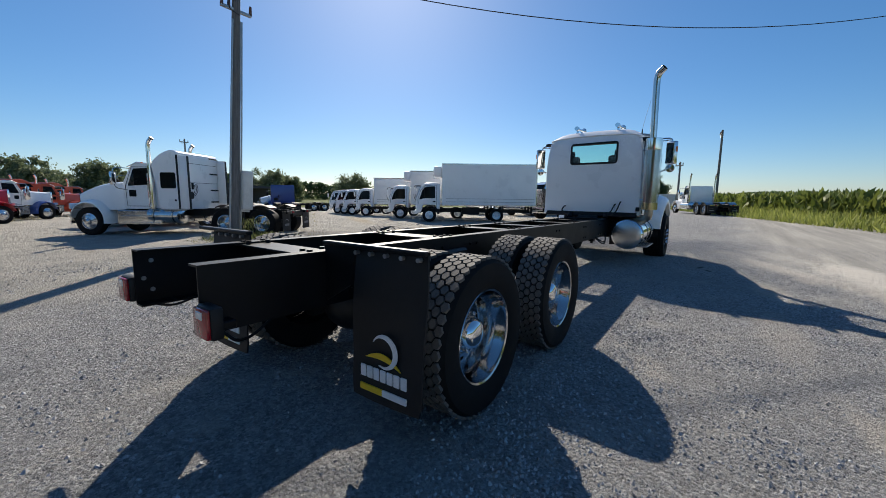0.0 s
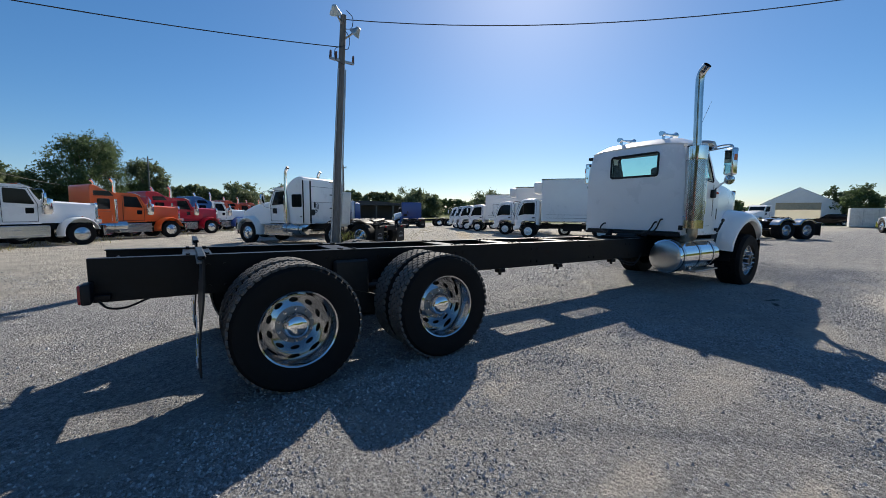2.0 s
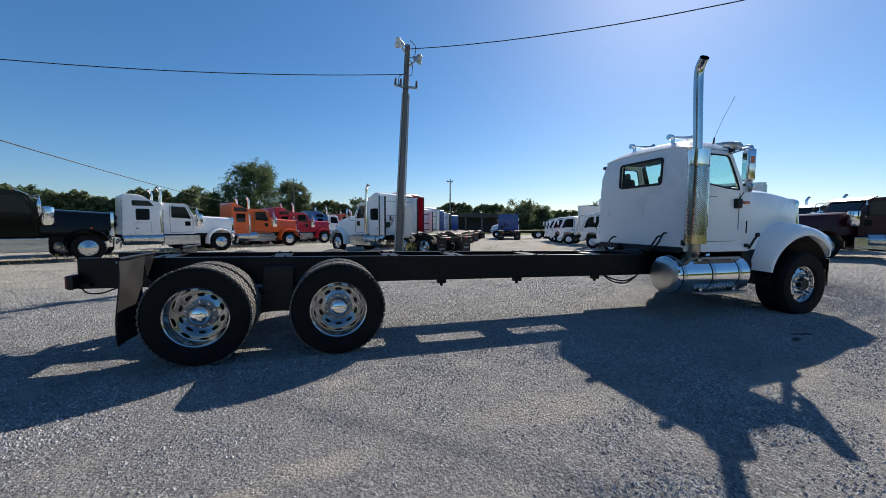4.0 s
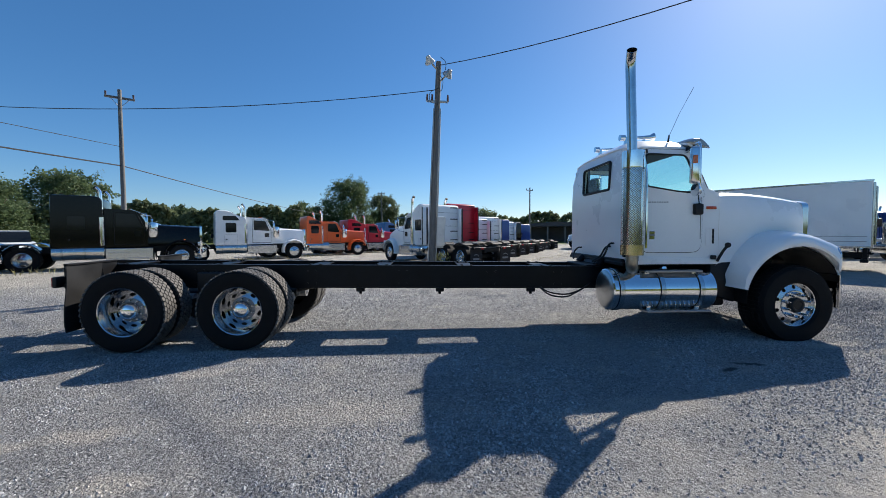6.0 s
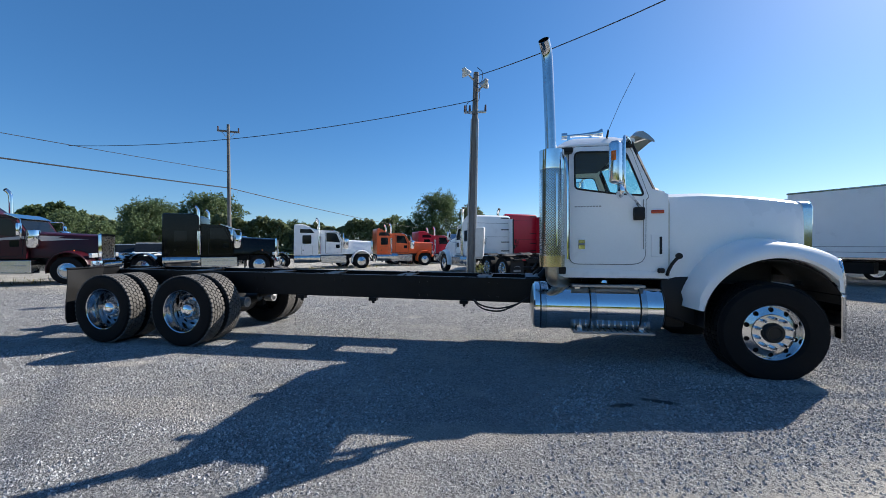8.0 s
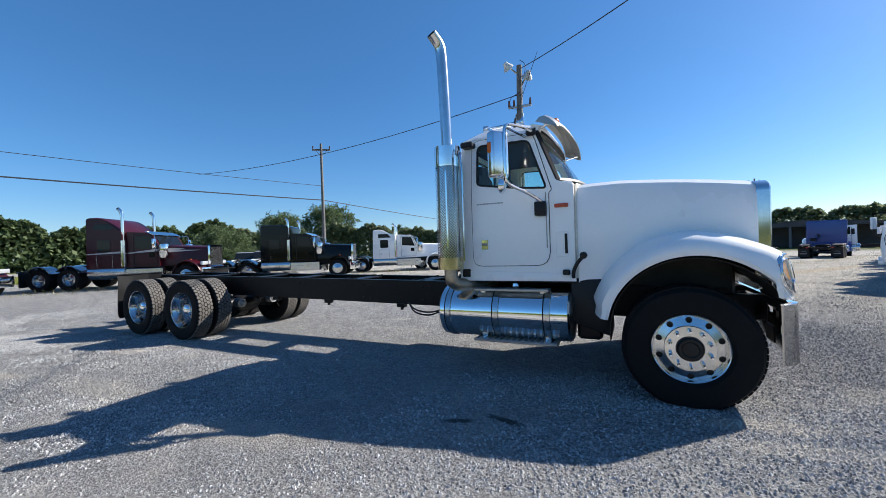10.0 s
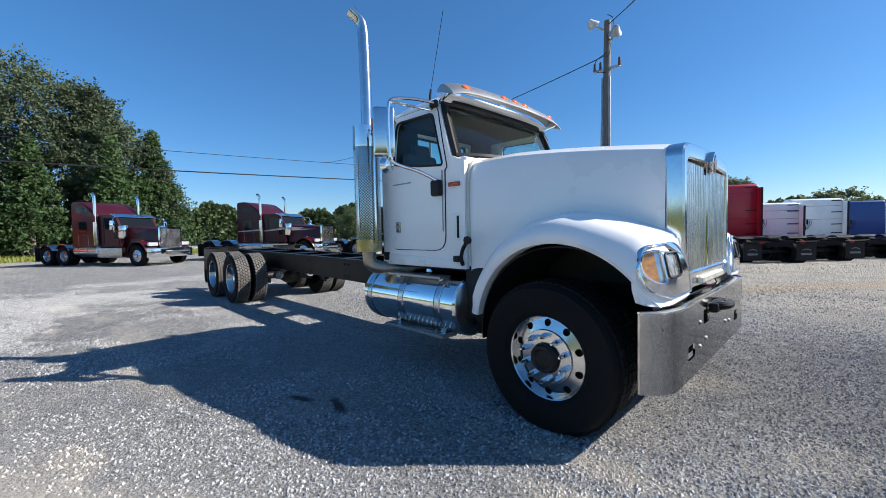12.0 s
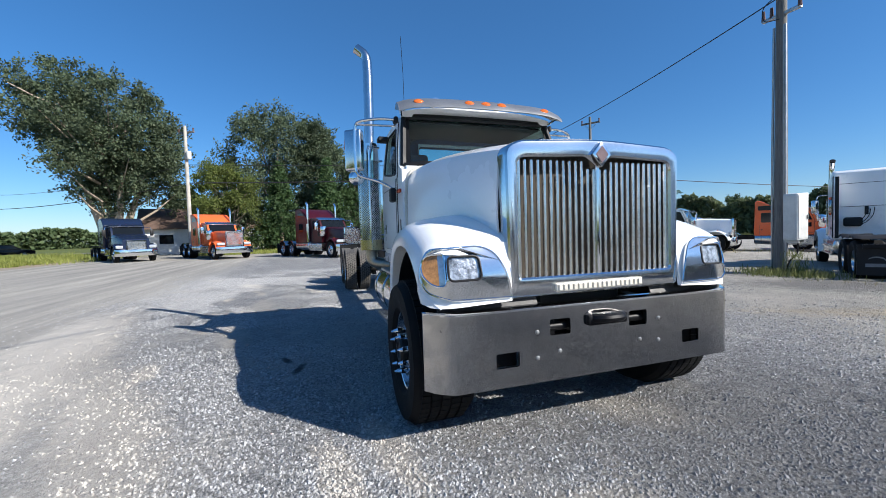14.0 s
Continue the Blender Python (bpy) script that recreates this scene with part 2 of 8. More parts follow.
def bumper_mat():
    """Dark scratched stainless: fine sideways scratches in colour, gloss and relief."""
    m, nt, p = nodes_of("scratched_bumper_steel")
    tc = nt.nodes.new("ShaderNodeTexCoord").outputs["Object"]
    mp = nt.nodes.new("ShaderNodeMapping")
    mp.inputs["Scale"].default_value = (1, 3, 90)
    link(nt, tc, mp.inputs[0])
    sc, big, fine = noise_of(nt, 6, 5, 0.7, mp.outputs[0]), noise_of(nt, 3.5, 7, 0.7, tc), noise_of(nt, 150, 3, 0.6, tc)
    c = ramp_of(nt, big.outputs["Fac"], [(0.3, (0.38, 0.375, 0.37)), (0.7, (0.50, 0.495, 0.49))])
    c = mix_of(nt, 0.25, c.outputs[0], sc.outputs["Fac"], 'OVERLAY')
    r = ramp_of(nt, big.outputs["Fac"], [(0.35, g3(0.045)), (0.65, g3(0.11))])
    link(nt, c, p.inputs["Base Color"])
    link(nt, r.outputs[0], p.inputs["Roughness"])
    p.inputs["Metallic"].default_value = 1.0
    bn = nt.nodes.new("ShaderNodeBump")
    bn.inputs["Strength"].default_value = 0.05
    bn.inputs["Distance"].default_value = 0.002
    link(nt, mix_of(nt, 0.5, sc.outputs["Fac"], fine.outputs["Fac"]), bn.inputs["Height"])
    link(nt, bn.outputs[0], p.inputs["Normal"])
    return m


BUMPER = bumper_mat()
GLASS = glass_mat("tinted_glass", (0.76, 0.92, 0.87))
# the windshield's film paints in a faint sky-reflection haze
HAZEDGLASS = glass_mat("dusty_windshield_glass", (0.60, 0.84, 0.80), 0.014)
DARKGLASS = mat("dark_glass", (0.008, 0.010, 0.012), 0.05, 0, 0.1, 2, 20, 0, 0.0, spec=0.28)
MIRROR = mat("mirror_glass", (0.85, 0.86, 0.87), 0.02, 1.0, 0.02, 2, 20)

# ---- ground ----
DUST, OIL, FRESH_AND_SHADE, SAND = (0.56, 0.515, 0.45), (0.018, 0.018, 0.018), (0.13, 0.131, 0.136), (0.50, 0.41, 0.28)
# patches on the lot: x, y, half length, half width, turn, colour, strength
SPOTS = (
    (9.17, 0.40, 0.50, 0.28, 40, DUST, 0.8), (6.88, -2.18, 0.13, 0.05, 20, OIL, 0.9), (7.25, -2.03, 0.20, 0.05, -15, OIL, 0.9),
    (6.76, -3.55, 0.38, 0.17, 10, DUST, 0.7), (9.05, -1.40, 0.55, 0.13, 10, DUST, 0.75), (9.25, -1.72, 0.6, 0.13, 10, DUST, 0.7),
    (1.2, -3.17, 0.32, 0.13, 5, DUST, 0.75), (0.78, -3.31, 0.24, 0.10, 15, DUST, 0.7), (1.83, -3.74, 0.30, 0.12, 0, DUST, 0.8),
    (1.42, -1.93, 0.35, 0.13, 25, DUST, 0.6), (8.45, -4.10, 0.8, 0.3, -10, DUST, 0.6), (9.95, -0.47, 0.35, 0.2, 60, DUST, 0.7),
    # the dark spots at y 9.2 and 9.4 paint in shade by the white truck
    (11.2, 1.3, 3.6, 2.2, 8, FRESH_AND_SHADE, 0.65), (9.6, 8.2, 5.0, 0.55, 56, SAND, 0.7), (15.5, 17.5, 6.5, 0.6, 55, SAND, 0.7), (13.5, 6.0, 6.0, 2.2, 50, FRESH_AND_SHADE, 0.45), (6.3, 9.2, 2.6, 1.3, 55, FRESH_AND_SHADE, 0.75), (3.4, 9.4, 1.8, 0.9, 20, FRESH_AND_SHADE, 0.6), (7.1, -3.8, 1.0, 0.3, 15, DUST, 0.6),
    (6.2, -4.5, 2.2, 0.5, 12, DUST, 0.8), (8.3, -3.2, 1.6, 0.36, 22, DUST, 0.75), (4.6, -5.2, 2.6, 0.6, 6, DUST, 0.7), (8.0, -4.7, 2.0, 0.6, 15, DUST, 0.8),
    (-22, -19.9, 6.5, 1.3, 7, (0.30, 0.225, 0.14), 0.8), (10.4, -3.4, 1.5, 0.5, 25, DUST, 0.35),
    (5.4, -3.0, 0.9, 0.25, 10, DUST, 0.5), (10.2, -2.6, 0.9, 0.3, 30, DUST, 0.45), (3.0, -2.9, 1.1, 0.25, 4, DUST, 0.4), (-0.6, -3.6, 0.9, 0.3, 30, DUST, 0.4),
)
def lay_spots(nt, pos, c):
    """Dust, oil and fresh gravel patches, and painted truck shade, with ragged edges."""
    rag = noise_of(nt, 5.0, 6, 0.7, pos)
    for x, y, a, b, turn, col, k in SPOTS:
        mp = nt.nodes.new("ShaderNodeMapping")
        mp.vector_type = 'TEXTURE'
        mp.inputs["Location"].default_value = (x, y, 0)
        mp.inputs["Rotation"].default_value = (0, 0, radians(turn))
        mp.inputs["Scale"].default_value = (a, b, 5)
        link(nt, pos, mp.inputs[0])
        ln = nt.nodes.new("ShaderNodeVectorMath")
        ln.operation = 'LENGTH'
        link(nt, mp.outputs[0], ln.inputs[0])
        ad = nt.nodes.new("ShaderNodeMath")
        ad.operation = 'MULTIPLY_ADD'
        ad.inputs[1].default_value = 1.6
        link(nt, rag.outputs["Fac"], ad.inputs[0])
        link(nt, ln.outputs["Value"], ad.inputs[2])
        f = nt.nodes.new("ShaderNodeMapRange")
        f.interpolation_type = 'SMOOTHSTEP'
        f.inputs["From Min"].default_value = 2.0
        f.inputs["From Max"].default_value = 1.2
        f.inputs["To Max"].default_value = k
        link(nt, ad.outputs[0], f.inputs["Value"])
        c = mix_of(nt, f.outputs[0], c, col)
    return c


def ground_mat():
    m, nt, p = nodes_of("grey_gravel_lot")
    pos = nt.nodes.new("ShaderNodeNewGeometry").outputs["Position"]
    v1 = nt.nodes.new("ShaderNodeTexVoronoi")
    v1.inputs["Scale"].default_value = 62
    v1.inputs["Randomness"].default_value = 1
    v2 = nt.nodes.new("ShaderNodeTexVoronoi")
    v2.inputs["Scale"].default_value = 150
    # broken outlines for the stones
    jag = noise_of(nt, 75, 3, 0.6, pos)
    off = nt.nodes.new("ShaderNodeVectorMath")
    off.operation = 'MULTIPLY_ADD'
    off.inputs[1].default_value = (0.026, 0.026, 0.026)
    link(nt, jag.outputs["Color"], off.inputs[0])
    link(nt, pos, off.inputs[2])
    for v in (v1, v2):
        link(nt, off.outputs[0], v.inputs["Vector"])
    v3 = nt.nodes.new("ShaderNodeTexVoronoi")
    v3.inputs["Scale"].default_value = 38
    link(nt, off.outputs[0], v3.inputs["Vector"])
    grit = noise_of(nt, 9.0, 10, 0.80, pos)
    stone = ramp_of(nt, v1.outputs["Color"], [(0.15, (0.155, 0.156, 0.158)), (0.40, (0.268, 0.269, 0.270)), (0.62, (0.372, 0.373, 0.374)), (0.85, (0.54, 0.54, 0.538))])
    fine = ramp_of(nt, v2.outputs["Color"], [(0.2, g3(0.21)), (0.8, (0.51, 0.507, 0.50))])
    c = mix_of(nt, 0.35, stone.outputs[0], fine.outputs[0])
    lump = ramp_of(nt, v3.outputs["Color"], [(0.2, g3(0.72)), (0.5, g3(0.98)), (0.8, g3(1.3))])
    gritty = ramp_of(nt, grit.outputs["Fac"], [(0.36, g3(0.78)), (0.5, g3(0.99)), (0.64, g3(1.25))])
    c = mix_of(nt, 0.6, c, lump.outputs[0], 'MULTIPLY')
    c = mix_of(nt, 0.7, c, gritty.outputs[0], 'MULTIPLY')
    # dusty, washed patches and darker tracks
    big = noise_of(nt, 0.22, 6, 0.62, pos)
    dust = noise_of(nt, 1.1, 7, 0.68, pos)
    f1 = ramp_of(nt, big.outputs["Fac"], [(0.46, g3(0)), (0.66, g3(0.4))])
    c = mix_of(nt, f1.outputs[0], c, (0.38, 0.373, 0.358))
    f2 = ramp_of(nt, dust.outputs["Fac"], [(0.52, g3(0)), (0.70, g3(0.42))])
    c = mix_of(nt, f2.outputs[0], c, (0.50, 0.475, 0.435))
    f3 = ramp_of(nt, dust.outputs["Fac"], [(0.28, g3(0.5)), (0.42, g3(0))])
    c = mix_of(nt, f3.outputs[0], c, (0.185, 0.188, 0.193))
    # sandy patches a foot or two across, between the stones
    sandy = noise_of(nt, 2.1, 5, 0.6, pos)
    f6 = ramp_of(nt, sandy.outputs["Fac"], [(0.55, g3(0)), (0.70, g3(0.55))])
    c = mix_of(nt, f6.outputs[0], c, (0.52, 0.492, 0.448))
    # the beaten, dusty drive beyond the truck
    sep = nt.nodes.new("ShaderNodeSeparateXYZ")
    link(nt, pos, sep.inputs[0])
    wob = nt.nodes.new("ShaderNodeMath")
    wob.operation = 'MULTIPLY_ADD'
    wob.inputs[1].default_value = 3.0
    link(nt, big.outputs["Fac"], wob.inputs[0])
    link(nt, sep.outputs[1], wob.inputs[2])
    f4 = nt.nodes.new("ShaderNodeMapRange")
    f4.interpolation_type = 'SMOOTHSTEP'
    f4.inputs["From Min"].default_value = 4.2
    f4.inputs["From Max"].default_value = 7.0
    f4.inputs["To Max"].default_value = 0.92
    link(nt, wob.outputs[0], f4.inputs["Value"])
    road = ramp_of(nt, dust.outputs["Fac"], [(0.3, (0.38, 0.36, 0.32)), (0.7, (0.57, 0.535, 0.47))])
    c = mix_of(nt, f4.outputs[0], c, road.outputs[0])
    # the dusty way that the trucks take in and out, streaked along its run
    mp = nt.nodes.new("ShaderNodeMapping")
    mp.inputs["Rotation"].default_value = (0, 0, radians(-8))
    mp.inputs["Scale"].default_value = (0.10, 1.5, 1)
    link(nt, pos, mp.inputs[0])
    streak = noise_of(nt, 1.0, 6, 0.65, mp.outputs[0])
    f7 = nt.nodes.new("ShaderNodeMapRange")
    f7.interpolation_type = 'SMOOTHSTEP'
    f7.inputs["From Min"].default_value = -2.9
    f7.inputs["From Max"].default_value = -5.4
    f7.inputs["To Max"].default_value = 0.9
    bend_in = nt.nodes.new("ShaderNodeMapRange")
    bend_in.inputs["From Min"].default_value = 2.0
    bend_in.inputs["From Max"].default_value = 9.0
    bend_in.inputs["To Max"].default_value = -2.6
    link(nt, sep.outputs[0], bend_in.inputs["Value"])
    w7 = nt.nodes.new("ShaderNodeMath")
    link(nt, wob.outputs[0], w7.inputs[0])
    link(nt, bend_in.outputs[0], w7.inputs[1])
    link(nt, w7.outputs[0], f7.inputs["Value"])
    way = ramp_of(nt, streak.outputs["Fac"], [(0.30, (0.24, 0.228, 0.205)), (0.5, (0.35, 0.330, 0.293)), (0.70, (0.50, 0.466, 0.405))])
    packed = mix_of(nt, 0.45, way.outputs[0], fine.outputs[0], 'OVERLAY')
    c = mix_of(nt, f7.outputs[0], c, packed)
    spotted = lay_spots(nt, pos, c)
    c = mix_of(nt, 0.15, spotted, c)
    # fields beyond the yard
    ln = nt.nodes.new("ShaderNodeVectorMath")
    ln.operation = 'LENGTH'
    link(nt, pos, ln.inputs[0])
    f5 = nt.nodes.new("ShaderNodeMapRange")
    f5.inputs["From Min"].default_value = 62
    f5.inputs["From Max"].default_value = 72
    link(nt, ln.outputs["Value"], f5.inputs["Value"])
    field = ramp_of(nt, dust.outputs["Fac"], [(0.3, (0.07, 0.10, 0.03)), (0.7, (0.16, 0.17, 0.06))])
    c = mix_of(nt, f5.outputs[0], c, field.outputs[0])
    link(nt, c, p.inputs["Base Color"])
    p.inputs["Roughness"].default_value = 0.95
    p.inputs["Specular IOR Level"].default_value = 0.10
    bn = nt.nodes.new("ShaderNodeBump")
    bn.inputs["Distance"].default_value = 0.030
    inv = nt.nodes.new("ShaderNodeMath")
    inv.operation = 'MULTIPLY'
    inv.inputs[1].default_value = -1
    link(nt, v1.outputs["Distance"], inv.inputs[0])
    link(nt, inv.outputs[0], bn.inputs["Height"])
    b2 = nt.nodes.new("ShaderNodeBump")
    b2.inputs["Distance"].default_value = 0.055
    link(nt, grit.outputs["Fac"], b2.inputs["Height"])
    link(nt, bn.outputs[0], b2.inputs["Normal"])
    b3 = nt.nodes.new("ShaderNodeBump")
    b3.invert = True
    b3.inputs["Distance"].default_value = 0.014
    # the worn way is packed smoother than the loose stone
    firm = nt.nodes.new("ShaderNodeMath")
    firm.operation = 'MULTIPLY_ADD'
    firm.inputs[1].default_value = -0.85
    firm.inputs[2].default_value = 0.95
    link(nt, f7.outputs[0], firm.inputs[0])
    for b_ in (bn, b2, b3):
        link(nt, firm.outputs[0], b_.inputs["Strength"])
    link(nt, v3.outputs["Distance"], b3.inputs["Height"])
    link(nt, b2.outputs[0], b3.inputs["Normal"])
    link(nt, b3.outputs[0], p.inputs["Normal"])
    return m


def ground_z(x, y):
    """The lot is level round the truck and falls gently away beyond the light pole."""
    d = min(max(0.0, y - 6.0), 42.0)
    return -0.0165 * d * d / (d + 2.0)


GROUND = ground_mat()
bm = B()
# one sheet to the horizon, finer near the truck, with a faint unevenness
xs = sorted(set([-3000, -1200, -500, -250, -150, -100, -70, -50] + list(range(-40, 61, 2)) + [70, 90, 120, 160, 250, 500, 1200, 3000]))
grid = [[bm.verts.new((x, y, ground_z(x, y))) for y in xs] for x in xs]
for a, b in zip(grid, grid[1:]):
    for i in range(len(xs) - 1):
        bm.faces.new((a[i], b[i], b[i + 1], a[i + 1]))
ground = part("ground", bm, GROUND)
tagged(ground, "grey crushed gravel lot with dusty patches", "ground", kind="structure")
# ---- the white day-cab chassis truck ----
def tyre_mesh(R, rim, w, hub, n=56, cols=5, around=54, steer=False):
    """Sidewalls and tread base, then the tread blocks; axle along y, flattened where it stands."""
    bm = B()
    h = w / 2
    prof = [(rim, -h * 0.80), (rim + 0.03, -h * 0.93), (R * 0.80, -h), (R * 0.92, -h * 0.97), (R - 0.028, -h * 0.86), (R - 0.014, -h * 0.74)]
    prof = prof + [(r, -y) for r, y in reversed(prof)] + [(rim, 0)]
    lathe(bm, prof, n, 'y', loop=True)
    for v in bm.verts:
        v.co.z = max(v.co.z, -hub + 0.002)
    me_side = bm
    bt = B()
    if steer:
        for k in range(5):
            y0 = -h * 0.78 + k * (h * 1.56 / 5) + 0.006
            y1 = y0 + h * 1.56 / 5 - 0.012
            for i in range(around):
                a0, a1 = 2 * math.pi * (i + 0.04) / around, 2 * math.pi * (i + 0.93) / around
                block(bt, R, a0, a1, y0, y1, 0.10 * (1 if (k % 2) else -1) / around * 6)
    else:
        for k in range(cols):
            y0 = -h * 0.86 + k * (h * 1.72 / cols) + 0.004
            y1 = y0 + h * 1.72 / cols - 0.008
            for i in range(around):
                s = 0.5 * (k % 2)
                a0, a1 = 2 * math.pi * (i + s + 0.07) / around, 2 * math.pi * (i + s + 0.93) / around
                block(bt, R, a0, a1, y0, y1, 0.0, True)
    for v in bt.verts:
        v.co.z = max(v.co.z, -hub + 0.001)
    return me_side, bt


def block(bm, R, a0, a1, y0, y1, skew=0.0, hexa=False):
    ym, am = (y0 + y1) / 2, (a0 + a1) / 2
    d = (y1 - y0) * 0.20
    out = [(a0, y0 + d), (am, y0 - d), (a1, y0 + d), (a1, y1 - d), (am, y1 + d), (a0, y1 - d)] if hexa else [(a0, y0), (a1, y0), (a1 + skew, y1), (a0 + skew, y1)]
    lo = [bm.verts.new((math.cos(a) * (R - 0.018), y, math.sin(a) * (R - 0.018))) for a, y in out]
    hi = [bm.verts.new((math.cos(am + (a - am) * 0.95) * R, ym + (y - ym) * 0.95, math.sin(am + (a - am) * 0.95) * R)) for a, y in out]
    bm.faces.new(hi)
    n = len(out)
    for i in range(n):
        bm.faces.new((lo[i], lo[(i + 1) % n], hi[(i + 1) % n], hi[i]))


def holed_disc(bm, r0, r1, y0, y1, count, hr, rc, ht=None, seg=24):
    """A ring-shaped disc from r0 (at y0) to r1 (at y1) with round or oval hand holes, their centres at radius rc."""
    ht = ht or hr
    per = 2 * math.pi / count
    for s in range(count):
        a_mid = (s + 0.5) * per
        inner, outer = [], []
        for i in range(seg):
            t = 2 * math.pi * i / seg
            inner.append((rc + hr * math.cos(t), a_mid + ht * math.sin(t) / rc))
            c, q = math.cos(t), math.sin(t)
            k = 1 / max(abs(c), abs(q))
            rr = rc + (c * k) * ((r1 - rc) if c > 0 else (rc - r0))
            outer.append((rr, a_mid + q * k * per / 2))
        def put(r, a, dy=0):
            return (r * math.cos(a), y0 + (y1 - y0) * (r - r0) / (r1 - r0) + dy, r * math.sin(a))
        vi, vo = [bm.verts.new(put(*p)) for p in inner], [bm.verts.new(put(*p)) for p in outer]
        vb = [bm.verts.new(put(*p, 0.014)) for p in inner]
        for i in range(seg):
            j = (i + 1) % seg
            bm.faces.new((vo[i], vo[j], vi[j], vi[i]))
            bm.faces.new((vi[i], vi[j], vb[j], vb[i]))
    bmesh.ops.remove_doubles(bm, verts=bm.verts, dist=0.0005)


def nuts(bm, n, rad, y, r=0.017, h=0.045, k=0):
    for i in (k,):
        a = 2 * math.pi * (i + 0.5) / n
        c = (rad * math.cos(a), y, rad * math.sin(a))
        cyl(bm, c, (c[0], y - h * 0.6, c[2]), r, r * 0.92, 6)
        cyl(bm, (c[0], y - h * 0.6, c[2]), (c[0], y - h, c[2]), r * 0.8, r * 0.35, 8)


truck = thing("chassis_truck", "white day-cab heavy truck with a bare black chassis, standing on gravel", "truck")

# wheels: outer face looks to -y
HUB = 0.50
side, tread = tyre_mesh(0.505, 0.295, 0.275, HUB, around=48)
bm = B()
lathe(bm, [(0.285, 0.13), (0.300, 0.125), (0.305, 0.11), (0.300, -0.095), (0.306, -0.110), (0.300, -0.118), (0.288, -0.112), (0.282, -0.085), (0.264, -0.05), (0.250, 0.02), (0.243, 0.075), (0.237, 0.085)], 48)
holed_disc(bm, 0.150, 0.238, 0.052, 0.085, 10, 0.018, 0.198, 0.036)
rim0 = part("wheel", bm, DISH, truck, "deep-dished polished alloy wheel with oval hand holes")
tyre0 = part("tyre", side, RUBBER, rim0)
tread0 = tagged(part("tread", tread, TREAD, rim0, "dusty lugged tread blocks"), kind="stuff")
bm = B()
lathe(bm, [(0.110, 0.05), (0.108, 0.0), (0.100, -0.03), (0.076, -0.055), (0.05, -0.066), (0.0, -0.068)], 32)
part("hub_cap", bm, CHROME, rim0, "domed chrome hub cap")
bm = B()
lathe(bm, [(0.152, 0.054), (0.145, 0.05), (0.0, 0.05)], 40)
part("hub_plate", bm, DULL, rim0)
bm = B()
lathe(bm, [(0.0, 0.112), (0.245, 0.112), (0.245, 0.13)], 32)
part("brake_drum", bm, GREASE, rim0)
for k in range(10):
    bm = B()
    nuts(bm, 10, 0.131, 0.05, 0.014, k=k)
    part("lug_nut", bm, CHROME, rim0)
Y_OUT, Y_IN = 1.065, 0.735
rim0.matrix_local = pose(0, -Y_OUT, HUB)
for x in (0.0, 1.36):
    for sgn in (-1, 1):
        turn = pose(0, 0, 0, 0, 0, 0 if sgn < 0 else 180)
        spin = pose(0, 0, 0, 0, 0, 0)
        if not (x == 0 and sgn < 0):
            again(rim0, pose(x, sgn * Y_OUT, HUB) @ turn, truck)
        # the inner tyre of the pair
        inner = new("inner_tyre", tyre0.data)
        inner.parent = truck
        inner.matrix_local = pose(x, sgn * Y_IN, HUB) @ turn
        tr = tagged(new("tread", tread0.data), kind="stuff")
        tr.parent = inner

# steer wheels
XF, HUBF = 8.60, 0.505
side, tread = tyre_mesh(0.545, 0.30, 0.44, HUBF, 60, 5, 60, True)
bm = B()
lathe(bm, [(0.285, 0.16), (0.305, 0.15), (0.305, -0.14), (0.312, -0.160), (0.304, -0.172), (0.292, -0.164), (0.286, -0.14), (0.280, -0.125)], 48)
holed_disc(bm, 0.20, 0.282, -0.150, -0.128, 10, 0.026, 0.248)
lathe(bm, [(0.20, -0.150), (0.196, -0.165), (0.11, -0.168), (0.105, -0.16), (0.0, -0.15)], 40)
rimF = part("wheel", bm, ALLOY, truck, "polished alloy steer wheel with round holes")
part("tyre", side, RUBBER, rimF)
tagged(part("tread", tread, RUBBER, rimF), kind="stuff")
for k in range(10):
    bm = B()
    nuts(bm, 10, 0.160, -0.166, 0.021, 0.085, k=k)
    part("lug_nut", bm, CHROME, rimF)
bm = B()
lathe(bm, [(0.105, -0.15), (0.103, -0.20), (0.09, -0.215), (0.07, -0.215), (0.06, -0.205), (0.0, -0.205)], 28)
part("hub", bm, GREASE, rimF, "black greasy axle hub")
bm = B()
lathe(bm, [(0.0, -0.10), (0.28, -0.10), (0.28, -0.08)], 32)
part("brake_drum", bm, GREASE, rimF)
squash = Matrix.Diagonal((0.957, 1, 0.957, 1))
rimF.matrix_local = pose(XF, -1.03, HUBF * 0.957) @ squash
again(rimF, pose(XF, 1.03, HUBF * 0.957, 0, 0, 180) @ squash, truck)

# frame rails, raked a little nose-down
def rake(bm):
    for v in bm.verts:
        v.co.z -= 0.015 + 0.0125 * v.co.x
    return bm


